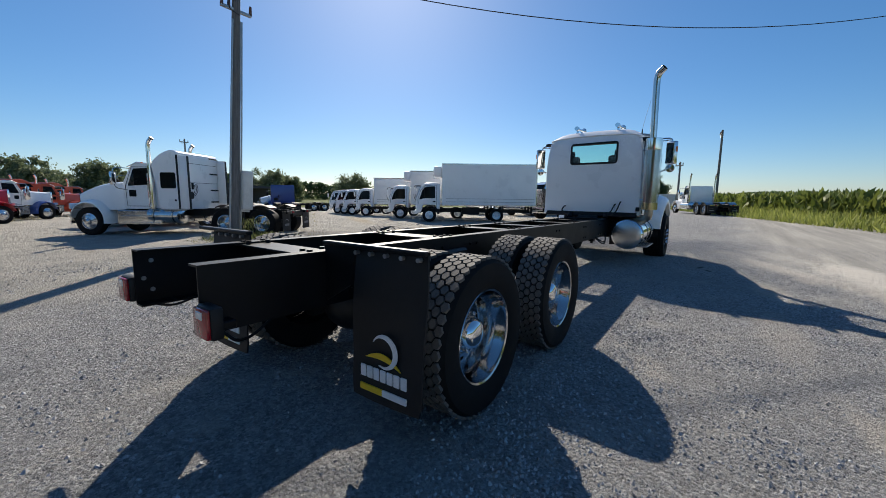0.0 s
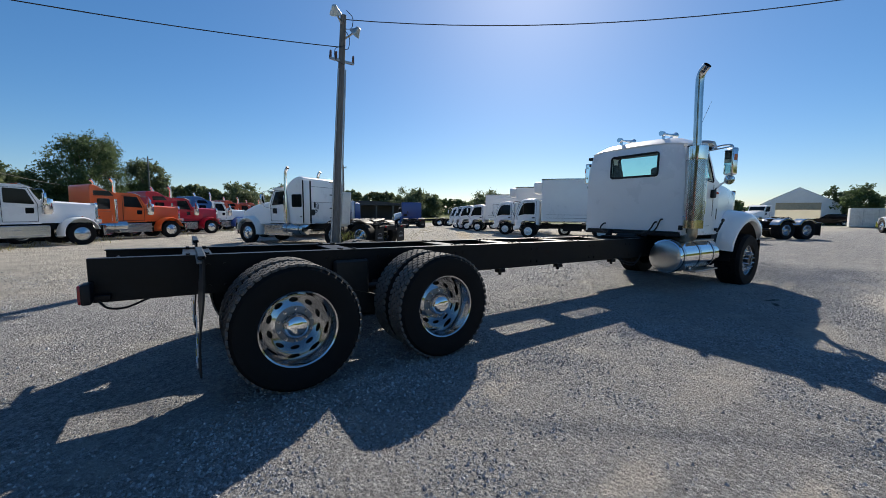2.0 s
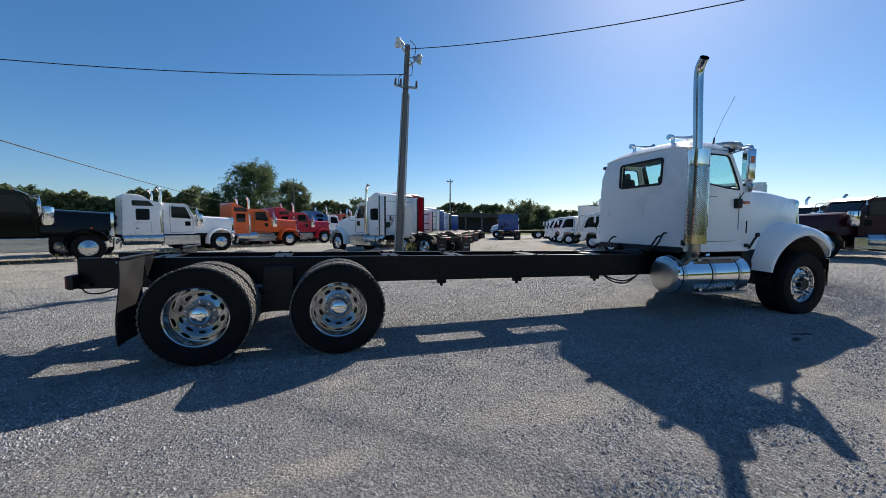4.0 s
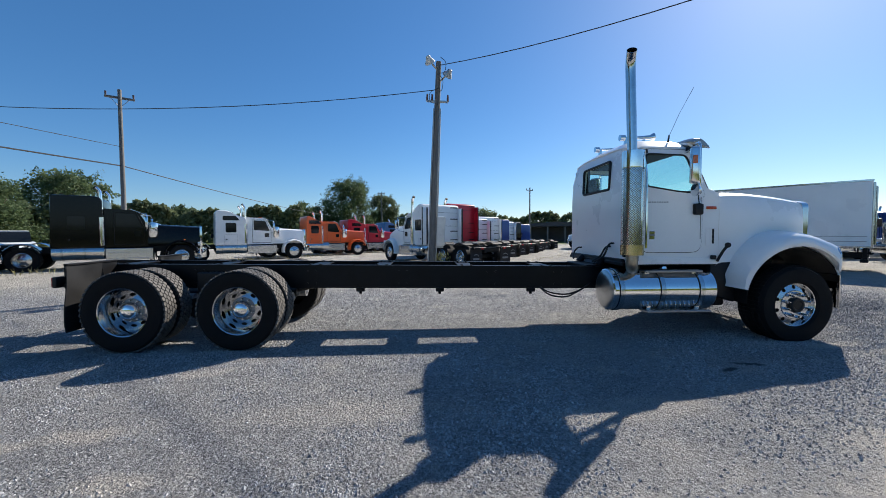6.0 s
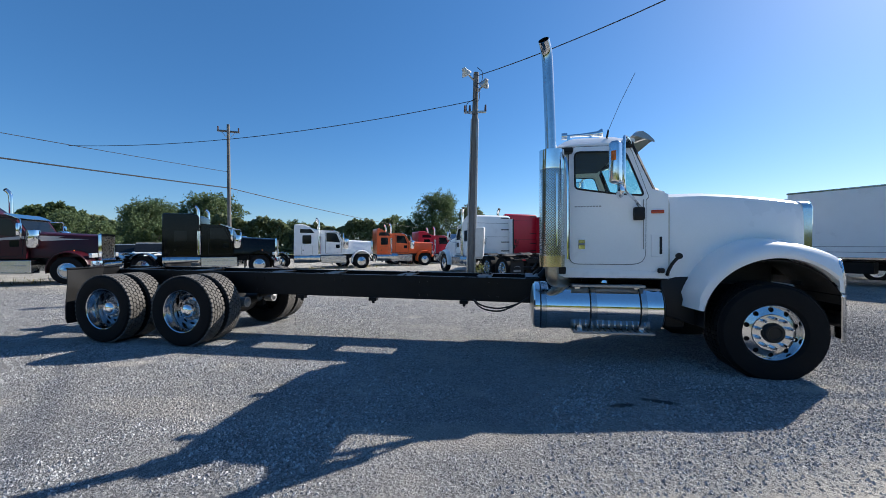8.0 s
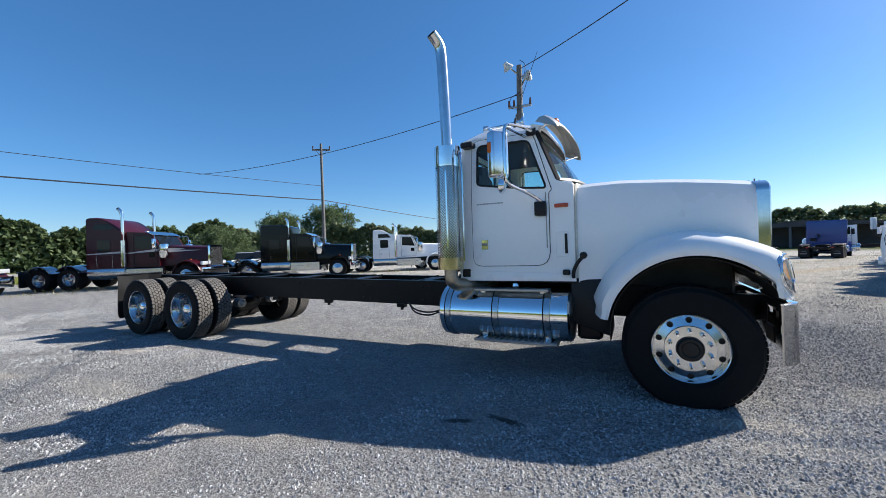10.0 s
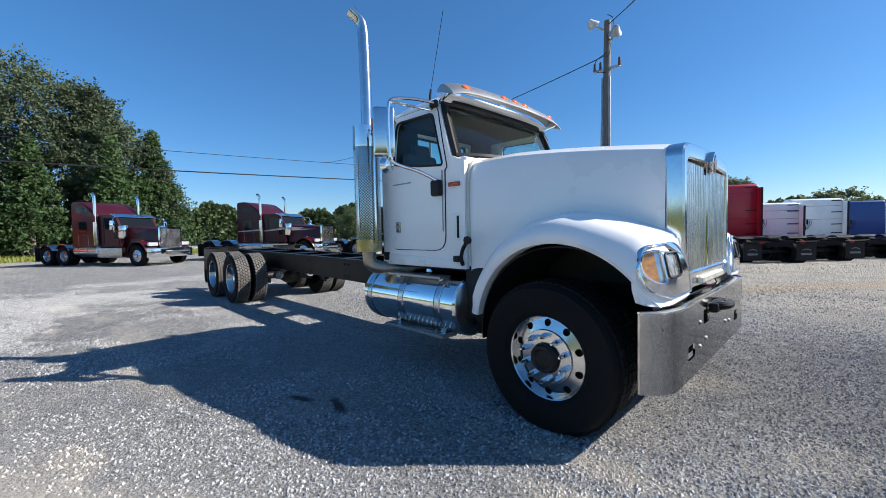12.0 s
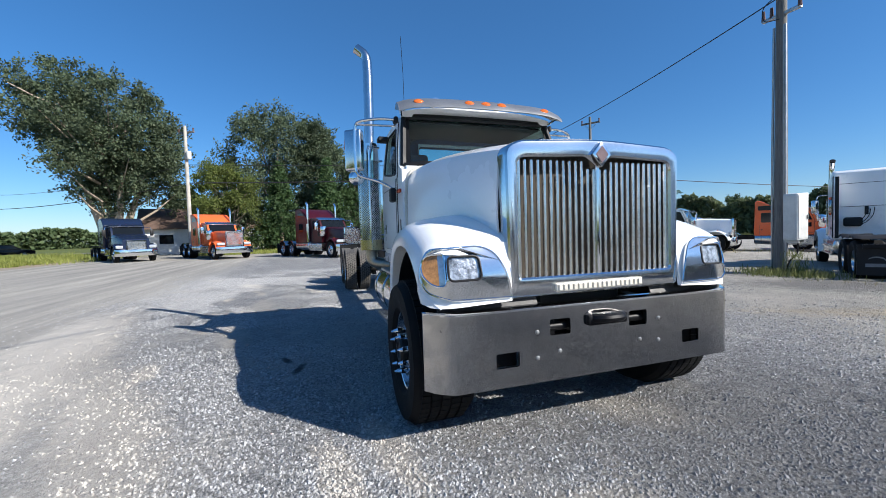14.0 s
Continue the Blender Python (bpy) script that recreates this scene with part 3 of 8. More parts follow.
for sgn in (-1, 1):
    bm = B()
    o, i, t = 0.43 * sgn, 0.34 * sgn, 0.010 * sgn
    z0, z1 = 0.715, 1.045
    poly = [(o, z0), (o, z1), (i, z1), (i, z1 - 0.010), (o - t, z1 - 0.010), (o - t, z0 + 0.010), (i, z0 + 0.010), (i, z0)]
    prism(bm, poly, 'x', -1.31, 9.0)
    part("frame_rail", rake(bm), BLACK, truck)
    # rows of bolt heads along the web
    bm = B()
    for x, z in [(x0 + dx, z) for x0 in (-0.55, 0.45, 1.0, 2.0, 3.3, 4.6, 5.6) for dx in (0, 0.12) for z in (0.78, 0.96)]:
        cyl(bm, (x, o, z), (x, o + 0.012 * sgn, z), 0.015, n=6)
    tagged(part("rail_bolts", rake(bm), BLACK, truck), kind="stuff")
# bright discs stand in for bolt holes with sunlit gravel showing through
for x, z in ((-1.225, 0.972), (-1.268, 0.870), (-1.228, 0.798)):
    bm = B()
    cyl(bm, (x, 0.421, z), (x, 0.412, z), 0.013, n=10)
    part("rail_plug", bm, DULL, truck, "bright disc imitating light through a hole in the rail web")
for x in (-0.62, 0.68, 2.1, 3.05, 4.3, 5.5):
    bm = B()
    span(bm, x - 0.11, x + 0.11, -0.42, 0.42, 1.018, 1.032, 0.002)
    span(bm, x - 0.04, x + 0.04, -0.42, 0.42, 0.78, 1.018, 0.004)
    for sx in (-0.07, 0.07):
        for y in (-0.38, -0.31, 0.31, 0.38):
            cyl(bm, (x + sx, y, 1.030), (x + sx, y, 1.056), 0.017, n=6)
    part("crossmember", rake(bm), BLACK, truck)
for y in (-0.25, -0.21):
    bm = B()
    tube(bm, bend([(-0.5, y, 0.98), (1.0, y + 0.05, 1.0), (2.6, y - 0.03, 0.97), (6.4, y, 0.98)]), 0.013, 6)
    part("air_line", rake(bm), PLASTIC, truck)
for z in (0.0, 0.04):
    bm = B()
    tube(bm, bend([(5.35, -0.40, 0.76), (5.5, -0.50, 0.66 - z), (5.75, -0.52, 0.63 - z), (6.0, -0.46, 0.70), (6.15, -0.42, 0.8)], 6), 0.011, 6)
    part("air_hose", rake(bm), PLASTIC, truck)
# ragged brackets under the rails
for x in (2.75, 3.9, 5.25):
    bm = B()
    span(bm, x - 0.06, x + 0.06, -0.445, -0.36, 0.665, 0.72, 0.006)
    cyl(bm, (x, -0.40, 0.63), (x, -0.40, 0.68), 0.022, n=8)
    part("bracket", rake(bm), BLACK, truck)

# axles and suspension
for x in (0.0, 1.36):
    bm = B()
    cyl(bm, (x, -0.95, HUB), (x, 0.95, HUB), 0.075, n=16)
    lathe(bm, [(0.0, -0.26), (0.10, -0.24), (0.19, -0.12), (0.21, 0), (0.19, 0.12), (0.10, 0.24), (0.0, 0.26)], 20, 'y', (x, 0.05, HUB))
    cyl(bm, (x, 0, HUB), (x + 0.36, 0, HUB + 0.06), 0.13, 0.07, 14)
    part("axle", bm, GREASE, truck)
    for sgn in (-1, 1):
        bm = B()
        cyl(bm, (x + 0.25, sgn * 0.34, HUB + 0.02), (x + 0.40, sgn * 0.34, HUB + 0.02), 0.082, n=18)
        cyl(bm, (x + 0.40, sgn * 0.34, HUB + 0.02), (x + 0.43, sgn * 0.34, HUB + 0.02), 0.06, 0.02, 12)
        part("brake_chamber", bm, DULL, truck, "dull metal brake chamber")
for sgn in (-1, 1):
    bm = B()
    rr = [[(x, sgn * 0.47 + dy, z + dz) for dy, dz in ((-0.045, -h), (0.045, -h), (0.045, h), (-0.045, h))] for x, z, h in ((-0.12, 0.40, 0.05), (0.25, 0.42, 0.07), (0.68, 0.50, 0.12), (1.11, 0.42, 0.07), (1.48, 0.40, 0.05))]
    rings(bm, rr)
    span(bm, 0.50, 0.86, sgn * 0.43, sgn * 0.50, 0.5, 0.92, 0.02)
    part("walking_beam", bm, GREASE, truck)
bm = B()
cyl(bm, (1.72, 0.04, 0.60), (2.6, 0.16, 0.78), 0.05, n=14)
cyl(bm, (2.6, 0.16, 0.78), (6.6, 0.16, 0.80), 0.05, n=14)
cyl(bm, (0.3, 0, 0.55), (1.2, 0, 0.52), 0.05, n=12)
part("drive_shaft", bm, GREASE, truck)
bm = B()
cyl(bm, (2.35, 0.20, 0.74), (3.1, 0.20, 0.74), 0.11, n=18)
part("air_tank", bm, BLACK, truck)

# mud flaps on their hangers, with a plain printed mark
def swoosh(bm, pts, w):
    """A tapering flat stroke along points in (y, z), 6 mm thick."""
    n = len(pts)
    rr = []
    for i, p in enumerate(pts):
        a, b = Vector(pts[max(i - 1, 0)]), Vector(pts[min(i + 1, n - 1)])
        d = (b - a).normalized()
        nn = Vector((-d.y, d.x)) * w * math.sin(math.pi * (i + 0.35) / (n - 0.3)) * 0.5
        u, v = Vector(p) + nn, Vector(p) - nn
        rr.append([(-0.003, u.x, u.y), (-0.003, v.x, v.y), (0.003, v.x, v.y), (0.003, u.x, u.y)])
    rings(bm, rr)


XM = -0.61
def flap_x(z):
    return XM - 0.055 * (1.10 - z) / 0.84


for sgn in (-1, 1):
    bm = B()
    y0, y1 = (-1.20, -0.69) if sgn < 0 else (0.47, 1.01)
    nx, nz = 8, 10
    rr = []
    for j in range(nz + 1):
        z = 0.265 + (1.10 - 0.265) * j / nz
        cutb = 0.02 if j == 0 else 0
        rr.append([(flap_x(z) + 0.008 * math.sin(9 * z + 4 * i / nx), y0 + cutb + (y1 - y0 - 2 * cutb) * i / nx, z) for i in range(nx + 1)] + [(flap_x(z) + 0.012 + 0.008 * math.sin(9 * z + 4 - 4 * i / nx), y1 - cutb - (y1 - y0 - 2 * cutb) * i / nx, z) for i in range(nx + 1)])
    rings(bm, rr)
    flap = part("mud_flap", bm, FLAP, truck, "black rubber mud flap with a white and yellow mark")
    cy = -0.945 if sgn < 0 else 0.735
    ring = B()
    swoosh(ring, [(cy - 0.085 * math.cos(a), 0.555 + 0.085 * math.sin(a)) for a in [2.6 - 4.6 * i / 20 for i in range(21)]], 0.032)
    o = part("ring_mark", ring, PRINT, flap, "white ring mark")
    o.location.x = flap_x(0.55) - 0.018
    sw = B()
    swoosh(sw, [(cy + 0.13 - 0.25 * i / 14, 0.505 + 0.025 * math.sin(i / 14 * 3.1) - 0.03 * (i / 14) ** 3) for i in range(15)], 0.034)
    o = part("swoosh_mark", sw, YELLOW, flap, "yellow swoosh mark")
    o.location.x = flap_x(0.5) - 0.014
    for k in range(7):
        bm = B()
        b0 = cy + 0.17 - 0.0485 * k
        span(bm, flap_x(0.42) - 0.016, flap_x(0.42) - 0.004, b0 - 0.040, b0, 0.388, 0.455, 0.004)
        part("letter_bar", bm, PRINT, flap)
    for nm, a, b, mm in (("yellow_bar", 0.005, 0.17, YELLOW), ("white_bar", -0.165, 0.005, PRINT)):
        bm = B()
        span(bm, flap_x(0.33) - 0.016, flap_x(0.33) - 0.004, cy + a, cy + b, 0.314, 0.350, 0.003)
        part(nm, bm, mm, flap)
    if sgn > 0:
        # the other flap is longer and reaches lower
        flap.matrix_local = Matrix.Translation((0, 0, 1.10)) @ Matrix.Diagonal((1, 1, 1.10, 1)) @ Matrix.Translation((0, 0, -1.10))
    bm = B()
    span(bm, XM - 0.03, XM + 0.02, sgn * 0.43, sgn * 1.20, 1.078, 1.104, 0.006)
    hanger = part("flap_hanger", bm, BLACK, truck)
    # plate added between hanger and rail to cut the light there
    bm = B()
    prism(bm, [(sgn * 0.43, 1.09), (sgn * 0.70, 1.09), (sgn * 0.64, 0.86), (sgn * 0.43, 0.74)], 'x', XM - 0.008, XM + 0.004)
    part("hanger_gusset", bm, BLACK, hanger)
    for k in range(5):
        bm = B()
        yy = sgn * ((0.72 if sgn < 0 else 0.52) + 0.11 * k)
        cyl(bm, (XM - 0.035, yy, 1.06), (XM - 0.006, yy, 1.06), 0.012, n=8)
        part("hanger_bolt", bm, DULL, hanger)

# tail lamps
for sgn in (-1, 1):
    bm = B()
    span(bm, -1.335, -1.275, sgn * 0.445, sgn * 0.59, 0.73, 0.88, 0.015, 2)
    lamp = part("tail_lamp", bm, PLASTIC, truck, "red rectangular tail lamp")
    bm = B()
    span(bm, -1.350, -1.330, sgn * 0.452, sgn * 0.583, 0.738, 0.872, 0.008, 2)
    part("lens", bm, RED, lamp)
    bm = B()
    span(bm, -1.354, -1.346, sgn * 0.49, sgn * 0.55, 0.825, 0.86, 0.002)
    part("reversing_lens", bm, LENS, lamp)
    bm = B()
    span(bm, -1.30, -1.18, sgn * 0.42, sgn * 0.50, 0.74, 0.78, 0.006)
    tube(bm, bend([(-1.25, sgn * 0.5, 0.74), (-1.2, sgn * 0.52, 0.68), (-1.1, sgn * 0.46, 0.66), (-0.95, sgn * 0.42, 0.72)]), 0.008, 6)
    part("lamp_bracket", bm, BLACK, truck)

# ---- cab ----
CR, CF = 6.41, 7.68          # back wall and cowl
def cab_y(z):
    return 0.985 if z < 1.95 else 0.985 - 0.085 * ((z - 1.95) / 0.70) ** 1.3


SIDE = [(CR + 0.06, 1.02), (CF, 1.02), (CF, 1.985), (7.60, 2.01), (7.51, 2.055), (7.30, 2.58), (7.22, 2.62), (6.62, 2.62), (6.51, 2.58), (6.475, 2.44), (CR + 0.06, 2.0)]
WIN = rounded([(6.665, 2.075), (7.10, 2.005), (7.42, 1.975), (7.235, 2.50), (6.665, 2.52)], [0.05, 0.02, 0.04, 0.06, 0.07])
WIN_B = rounded([(6.62, 2.03), (7.46, 1.93), (7.26, 2.545), (6.62, 2.56)], [0.05, 0.04, 0.06, 0.07])
DOOR = rounded([(6.60, 1.185), (7.435, 1.185), (7.44, 1.93), (7.47, 1.95), (7.28, 2.575), (6.60, 2.585)], [0.10, 0.14, 0.02, 0.02, 0.08, 0.10])
def mid_cuts(poly, zs=(1.95, 2.2, 2.4)):
    out = []
    for i, p in enumerate(poly):
        q = poly[(i + 1) % len(poly)]
        out.append(p)
        cuts = [z for z in zs if min(p[1], q[1]) + 0.01 < z < max(p[1], q[1]) - 0.01]
        for z in sorted(cuts, reverse=p[1] > q[1]):
            t = (z - p[1]) / (q[1] - p[1])
            out.append((p[0] + (q[0] - p[0]) * t, z))
    return out


for sgn in (-1, 1):
    bm = B()
    slab(bm, mid_cuts(SIDE), [mid_cuts(WIN_B)], lambda u, v: (u, sgn * (cab_y(v) - 0.004), v), Vector((0, -sgn * 0.045, 0)))
    part("cab_side", bm, WHITE, truck)
    bm = B()
    slab(bm, mid_cuts(DOOR), [mid_cuts(WIN)], lambda u, v: (u, sgn * (cab_y(v) + 0.006), v), Vector((0, -sgn * 0.030, 0)))
    door = part("door", bm, WHITE, truck, "white cab door with a worn handle plate")
    bm = B()
    pts = mid_cuts(WIN)
    vs = [bm.verts.new((u, sgn * (cab_y(v) - 0.010), v)) for u, v in pts]
    bm.faces.new(vs)
    bmesh.ops.triangulate(bm, faces=bm.faces[:])
    pane = part("window_pane", bm, GLASS, door)
    pane.visible_shadow = False
    bm = B()
    tube(bm, [(u, sgn * (cab_y(v) + 0.004), v) for u, v in pts] + [(pts[0][0], sgn * (cab_y(pts[0][1]) + 0.004), pts[0][1])], 0.012, 6)
    part("window_seal", bm, PLASTIC, door)
    bm = B()
    dpts = mid_cuts(DOOR)
    tube(bm, [(u, sgn * (cab_y(v) - 0.003), v) for u, v in dpts + dpts[:1]], 0.0075, 5)
    part("door_seal", bm, PLASTIC, door)
    bm = B()
    span(bm, 6.70, 6.775, sgn * 0.988, sgn * 0.998, 1.36, 1.47, 0.004)
    hp = part("handle_plate", bm, CHROME, door, "worn chrome handle plate")
    bm = B()
    span(bm, 6.705, 6.77, sgn * 0.996, sgn * 1.012, 1.405, 1.432, 0.005)
    part("handle", bm, DULL, hp)
    bm = B()
    span(bm, 7.409, 7.417, sgn * 0.990, sgn * 1.000, 1.36, 1.93, 0.002)
    part("hinge", bm, DULL, door)
    bm = B()
    for k in range(9):
        span(bm, 6.66 + 0.034 * k, 6.66 + 0.034 * k + 0.024, sgn * 0.989, sgn * 0.993, 1.855, 1.868)
    part("door_letter_bars", bm, DULL, door)
    # cowl details
    bm = B()
    span(bm, 7.495, 7.63, sgn * 0.980, sgn * 1.006, 1.765, 1.805, 0.008, 2)
    part("marker_lamp", bm, REDAMBER, truck, "amber side marker lamp")
    bm = B()
    span(bm, 7.50, 7.62, sgn * 0.978, sgn * 0.988, 1.27, 1.52, 0.003)
    vent = part("cowl_panel", bm, WHITE, truck)
    bm = B()
    span(bm, 7.585, 7.612, sgn * 0.985, sgn * 0.994, 1.30, 1.50, 0.003)
    part("vent_slot", bm, PLASTIC, vent)
    # hood latch
    bm = B()
    tube(bm, bend([(7.66, sgn * 1.0, 1.06), (7.665, sgn * 1.03, 1.12), (7.70, sgn * 1.045, 1.20), (7.76, sgn * 1.05, 1.27)]), 0.018, 8)
    lathe(bm, [(0.0, -0.02), (0.035, -0.015), (0.035, 0.015), (0.0, 0.02)], 12, 'y', (7.765, sgn * 1.05, 1.28))
    span(bm, 7.56, 7.63, sgn * 0.985, sgn * 1.03, 1.085, 1.14, 0.01)
    part("hood_latch", bm, PLASTIC, truck, "black rubber hood latch")
    # lower skirt under the door
    bm = B()
    prism(bm, [(6.45, 1.022), (7.66, 1.022), (7.66, 1.10), (6.45, 1.135)], 'y', sgn * 0.970, sgn * 0.992, 0.004)
    part("cab_sill", bm, WHITE, truck)
    bm = B()
    span(bm, 6.46, 6.56, sgn * 0.975, sgn * 1.0, 1.06, 1.15, 0.01)
    part("rear_bracket", bm, PLASTIC, truck)
    bm = B()
    span(bm, 6.50, 6.64, sgn * 0.90, sgn * 1.04, 2.50, 2.56, 0.012)
    part("roof_bracket", bm, PLASTIC, truck)

# back wall
REARW = rounded([(-0.485, 2.085), (0.425, 2.085), (0.425, 2.485), (-0.485, 2.495)], 0.05)
bm = B()
half = [(0.90, 1.08), (0.955, 1.12), (0.955, 2.0), (0.93, 2.3), (0.86, 2.56), (0.70, 2.63)]
outl = half + [(-y, z) for y, z in reversed(half)]
slab(bm, outl, [REARW], lambda u, v: (CR + 0.06 * max(0, (v - 2.2) / 0.4) ** 2 - 0.02 * (1 - (u / 0.97) ** 2), u, v), Vector((0.04, 0, 0)))
part("back_wall", bm, WHITE, truck)
for sgn in (-1, 1):
    bm = B()
    rr = []
    for z in (1.03, 1.4, 1.95, 2.2, 2.4, 2.54):
        w, lean = cab_y(z), 0.06 * max(0, (z - 2.2) / 0.4) ** 2
        rr.append([(CR + lean + 0.065 * (1 - math.cos(a)), sgn * (w - 0.065 + 0.065 * math.sin(a)), z) for a in [math.pi / 2 * i / 5 for i in range(6)]])
    rings(bm, rr, closed=False, caps=False)
    thick(bm, 0.02)
    part("cab_corner", bm, WHITE, truck)
bm = B()
vs = [bm.verts.new((CR + 0.012, u, v)) for u, v in REARW]
bm.faces.new(vs)
pane = part("rear_pane", bm, GLASS, truck)
pane.visible_shadow = False
bm = B()
tube(bm, [(CR - 0.018 + 0.03 * max(0, (v - 2.2) / 0.4) ** 2, u, v) for u, v in REARW + REARW[:1]], 0.020, 6)
part("rear_seal", bm, PLASTIC, truck)
bm = B()
span(bm, 6.36, 7.66, -0.93, 0.93, 1.0, 1.05, 0.01)
span(bm, 6.37, 6.43, -0.90, 0.90, 1.035, 1.09, 0.01)
part("cab_floor", bm, PLASTIC, truck)

# roof
def roof_z(x, y):
    f = min(1, max(0, (x - 6.42) / 0.30))
    edge = min(1, abs(y) / 0.90)
    return 2.60 + 0.150 * math.sin(f * math.pi / 2) * (1 - edge ** 8.0) + 0.03 * (1 - edge ** 2) - 0.03 * max(0, x - 7.1) - 0.22 * max(0, x - 7.14)


bm = B()
rx = [6.455, 6.49, 6.54, 6.61, 6.70, 6.85, 7.0, 7.15, 7.25, 7.31]
ry = [-0.91 + 1.82 * i / 20 for i in range(21)]
rr = [[(x, y * (0.965 if x < 6.47 else 1), roof_z(x, y)) for y in ry] for x in rx]
rings(bm, rr, closed=False)
thick(bm, 0.05)
part("roof", bm, WHITE, truck, "white cab roof")
bm = B()
span(bm, 6.52, 7.26, -0.84, 0.84, 2.565, 2.585)
part("headliner", bm, LINING, truck)
bm = B()
span(bm, 6.462, 6.475, -0.86, 0.86, 1.1, 2.02, 0.003)
part("rear_lining", bm, LINING, truck)
bm = B()
for y0, y1, z0, z1 in ((-0.86, -0.505, 2.02, 2.57), (0.445, 0.86, 2.02, 2.57), (-0.505, 0.445, 2.515, 2.57)):
    span(bm, 6.505, 6.512, y0, y1, z0, z1)
part("window_surround", bm, LINING, truck)
# windshield
def ws_pt(u, v):
    return (7.70 - 0.365 * v - (0.19 - 0.14 * v) * u ** 4, u * (0.915 - 0.065 * v), 2.045 + 0.565 * v)


bm = B()
rings(bm, [[ws_pt(-1 + 2 * i / 12, j / 4) for i in range(13)] for j in range(5)], closed=False)
pane = part("windshield", bm, HAZEDGLASS, truck, "curved windshield with a pale film for sky haze")
pane.visible_shadow = False
bm = B()
per = [ws_pt(-1 + 2 * i / 12, 0) for i in range(13)] + [ws_pt(1, j / 4) for j in range(1, 5)] + [ws_pt(1 - 2 * i / 12, 1) for i in range(1, 13)] + [ws_pt(-1, 1 - j / 4) for j in range(1, 5)]
tube(bm, [(p[0] + 0.014, p[1] * 1.015, p[2]) for p in per], 0.034, 6)
part("windshield_seal", bm, PLASTIC, truck)
bm = B()
uv = [(-1 + 2 * i / 12, 0) for i in range(13)] + [(1, j / 4) for j in range(1, 5)] + [(1 - 2 * i / 12, 1) for i in range(1, 13)] + [(-1, 1 - j / 4) for j in range(1, 4)]
rings(bm, [[Vector(ws_pt(u * k, 0.5 + (v - 0.5) * q)) + Vector((0.007, 0, 0.004)) for u, v in uv] for k, q in ((1, 1), (0.945, 0.89))], closed=True, caps=False)
part("windshield_border", bm, PLASTIC, truck, "black border band of the windshield")
bm = B()
seam = [(7.692, y, z) for y, z in ((-0.942, 1.05), (-0.950, 1.70), (-0.935, 1.88), (-0.89, 1.965), (-0.80, 2.005), (-0.5, 2.03), (0, 2.045), (0.5, 2.03), (0.80, 2.005), (0.89, 1.965), (0.935, 1.88), (0.950, 1.70), (0.942, 1.05))]
tube(bm, seam, 0.016, 6)
part("hood_gasket", bm, FADED, truck)
bm = B()
rings(bm, [[(7.345, y, 2.60), (7.345, y, 2.725 - 0.10 * abs(y) ** 3), (7.27, y, 2.755 - 0.11 * abs(y) ** 3)] for y in [-0.90 + 1.8 * i / 12 for i in range(13)]], closed=False)
thick(bm, 0.03)
part("roof_header", bm, WHITE, truck)
for s in (-0.45, 0.25):
    bm = B()
    tube(bm, [ws_pt(s, 0.02), tuple(Vector(ws_pt(s + 0.30, 0.10)) + Vector((0.02, 0, 0.0))), tuple(Vector(ws_pt(s + 0.42, 0.12)) + Vector((0.02, 0, 0)))], 0.008, 6)
    part("wiper_arm", bm, PLASTIC, truck)
# cowl and firewall
bm = B()
prism(bm, [(7.40, 1.05), (7.665, 1.05), (7.665, 2.02), (7.62, 2.035), (7.47, 2.03), (7.40, 1.86)], 'y', -0.93, 0.93, 0.01)
part("cowl", bm, WHITE, truck)
bm = B()
prism(bm, [(7.12, 1.55), (7.38, 1.5), (7.40, 1.95), (7.30, 1.97), (7.15, 1.85)], 'y', -0.90, 0.90, 0.03)
part("dashboard", bm, LINING, truck)
for y in (-0.52, 0.52):
    bm = B()
    span(bm, 6.60, 7.0, y - 0.24, y + 0.24, 1.42, 1.58, 0.05, 2)
    box(bm, (6.60, y, 1.90), (0.13, 0.46, 0.70), 0.05, (0, -8, 0), 2)
    box(bm, (6.575, y, 2.28), (0.09, 0.24, 0.16), 0.035, (0, -8, 0), 2)
    span(bm, 6.6, 6.95, y - 0.18, y + 0.18, 1.06, 1.42, 0.02)
    part("seat", bm, SEAT, truck, "grey cloth driver seat")
bm = B()
c, q = Vector((7.02, 0.52, 1.93)), pose(0, 0, 0, 0, -35, 0)
tube(bm, [c + q @ Vector((0, 0.235 * math.cos(a), 0.235 * math.sin(a))) for a in [2 * math.pi * i / 24 for i in range(25)]], 0.015, 8)
tube(bm, [c, c + q @ Vector((0.25, 0, 0))], 0.03, 8)
for a in (0.3, 2.8, 4.7):
    tube(bm, [c, c + q @ Vector((0, 0.23 * math.cos(a), 0.23 * math.sin(a)))], 0.012, 6)
part("steering_wheel", bm, PLASTIC, truck)

# sun visor with five amber lamps
VISOR = ((7.325, 2.735), (7.365, 2.776), (7.415, 2.782), (7.470, 2.745), (7.530, 2.685), (7.545, 2.655))
def visor_ring(u):
    sag, xo = 0.015 * u * u + 0.045 * abs(u) ** 9, 0.05 * (1 - u * u)
    return [(x + xo, u * 0.950, z - sag) for x, z in VISOR]


bm = B()
rings(bm, [visor_ring(-1 + 2 * i / 24) for i in range(25)], closed=False)
thick(bm, 0.010)
visor = part("sun_visor", bm, SATIN, truck, "brushed stainless sun visor")
for u in (-1, 1):
    bm = B()
    lp = visor_ring(u)
    bm.faces.new([bm.verts.new(p) for p in lp])
    thick(bm, 0.008)
    part("visor_end", bm, SATIN, visor)
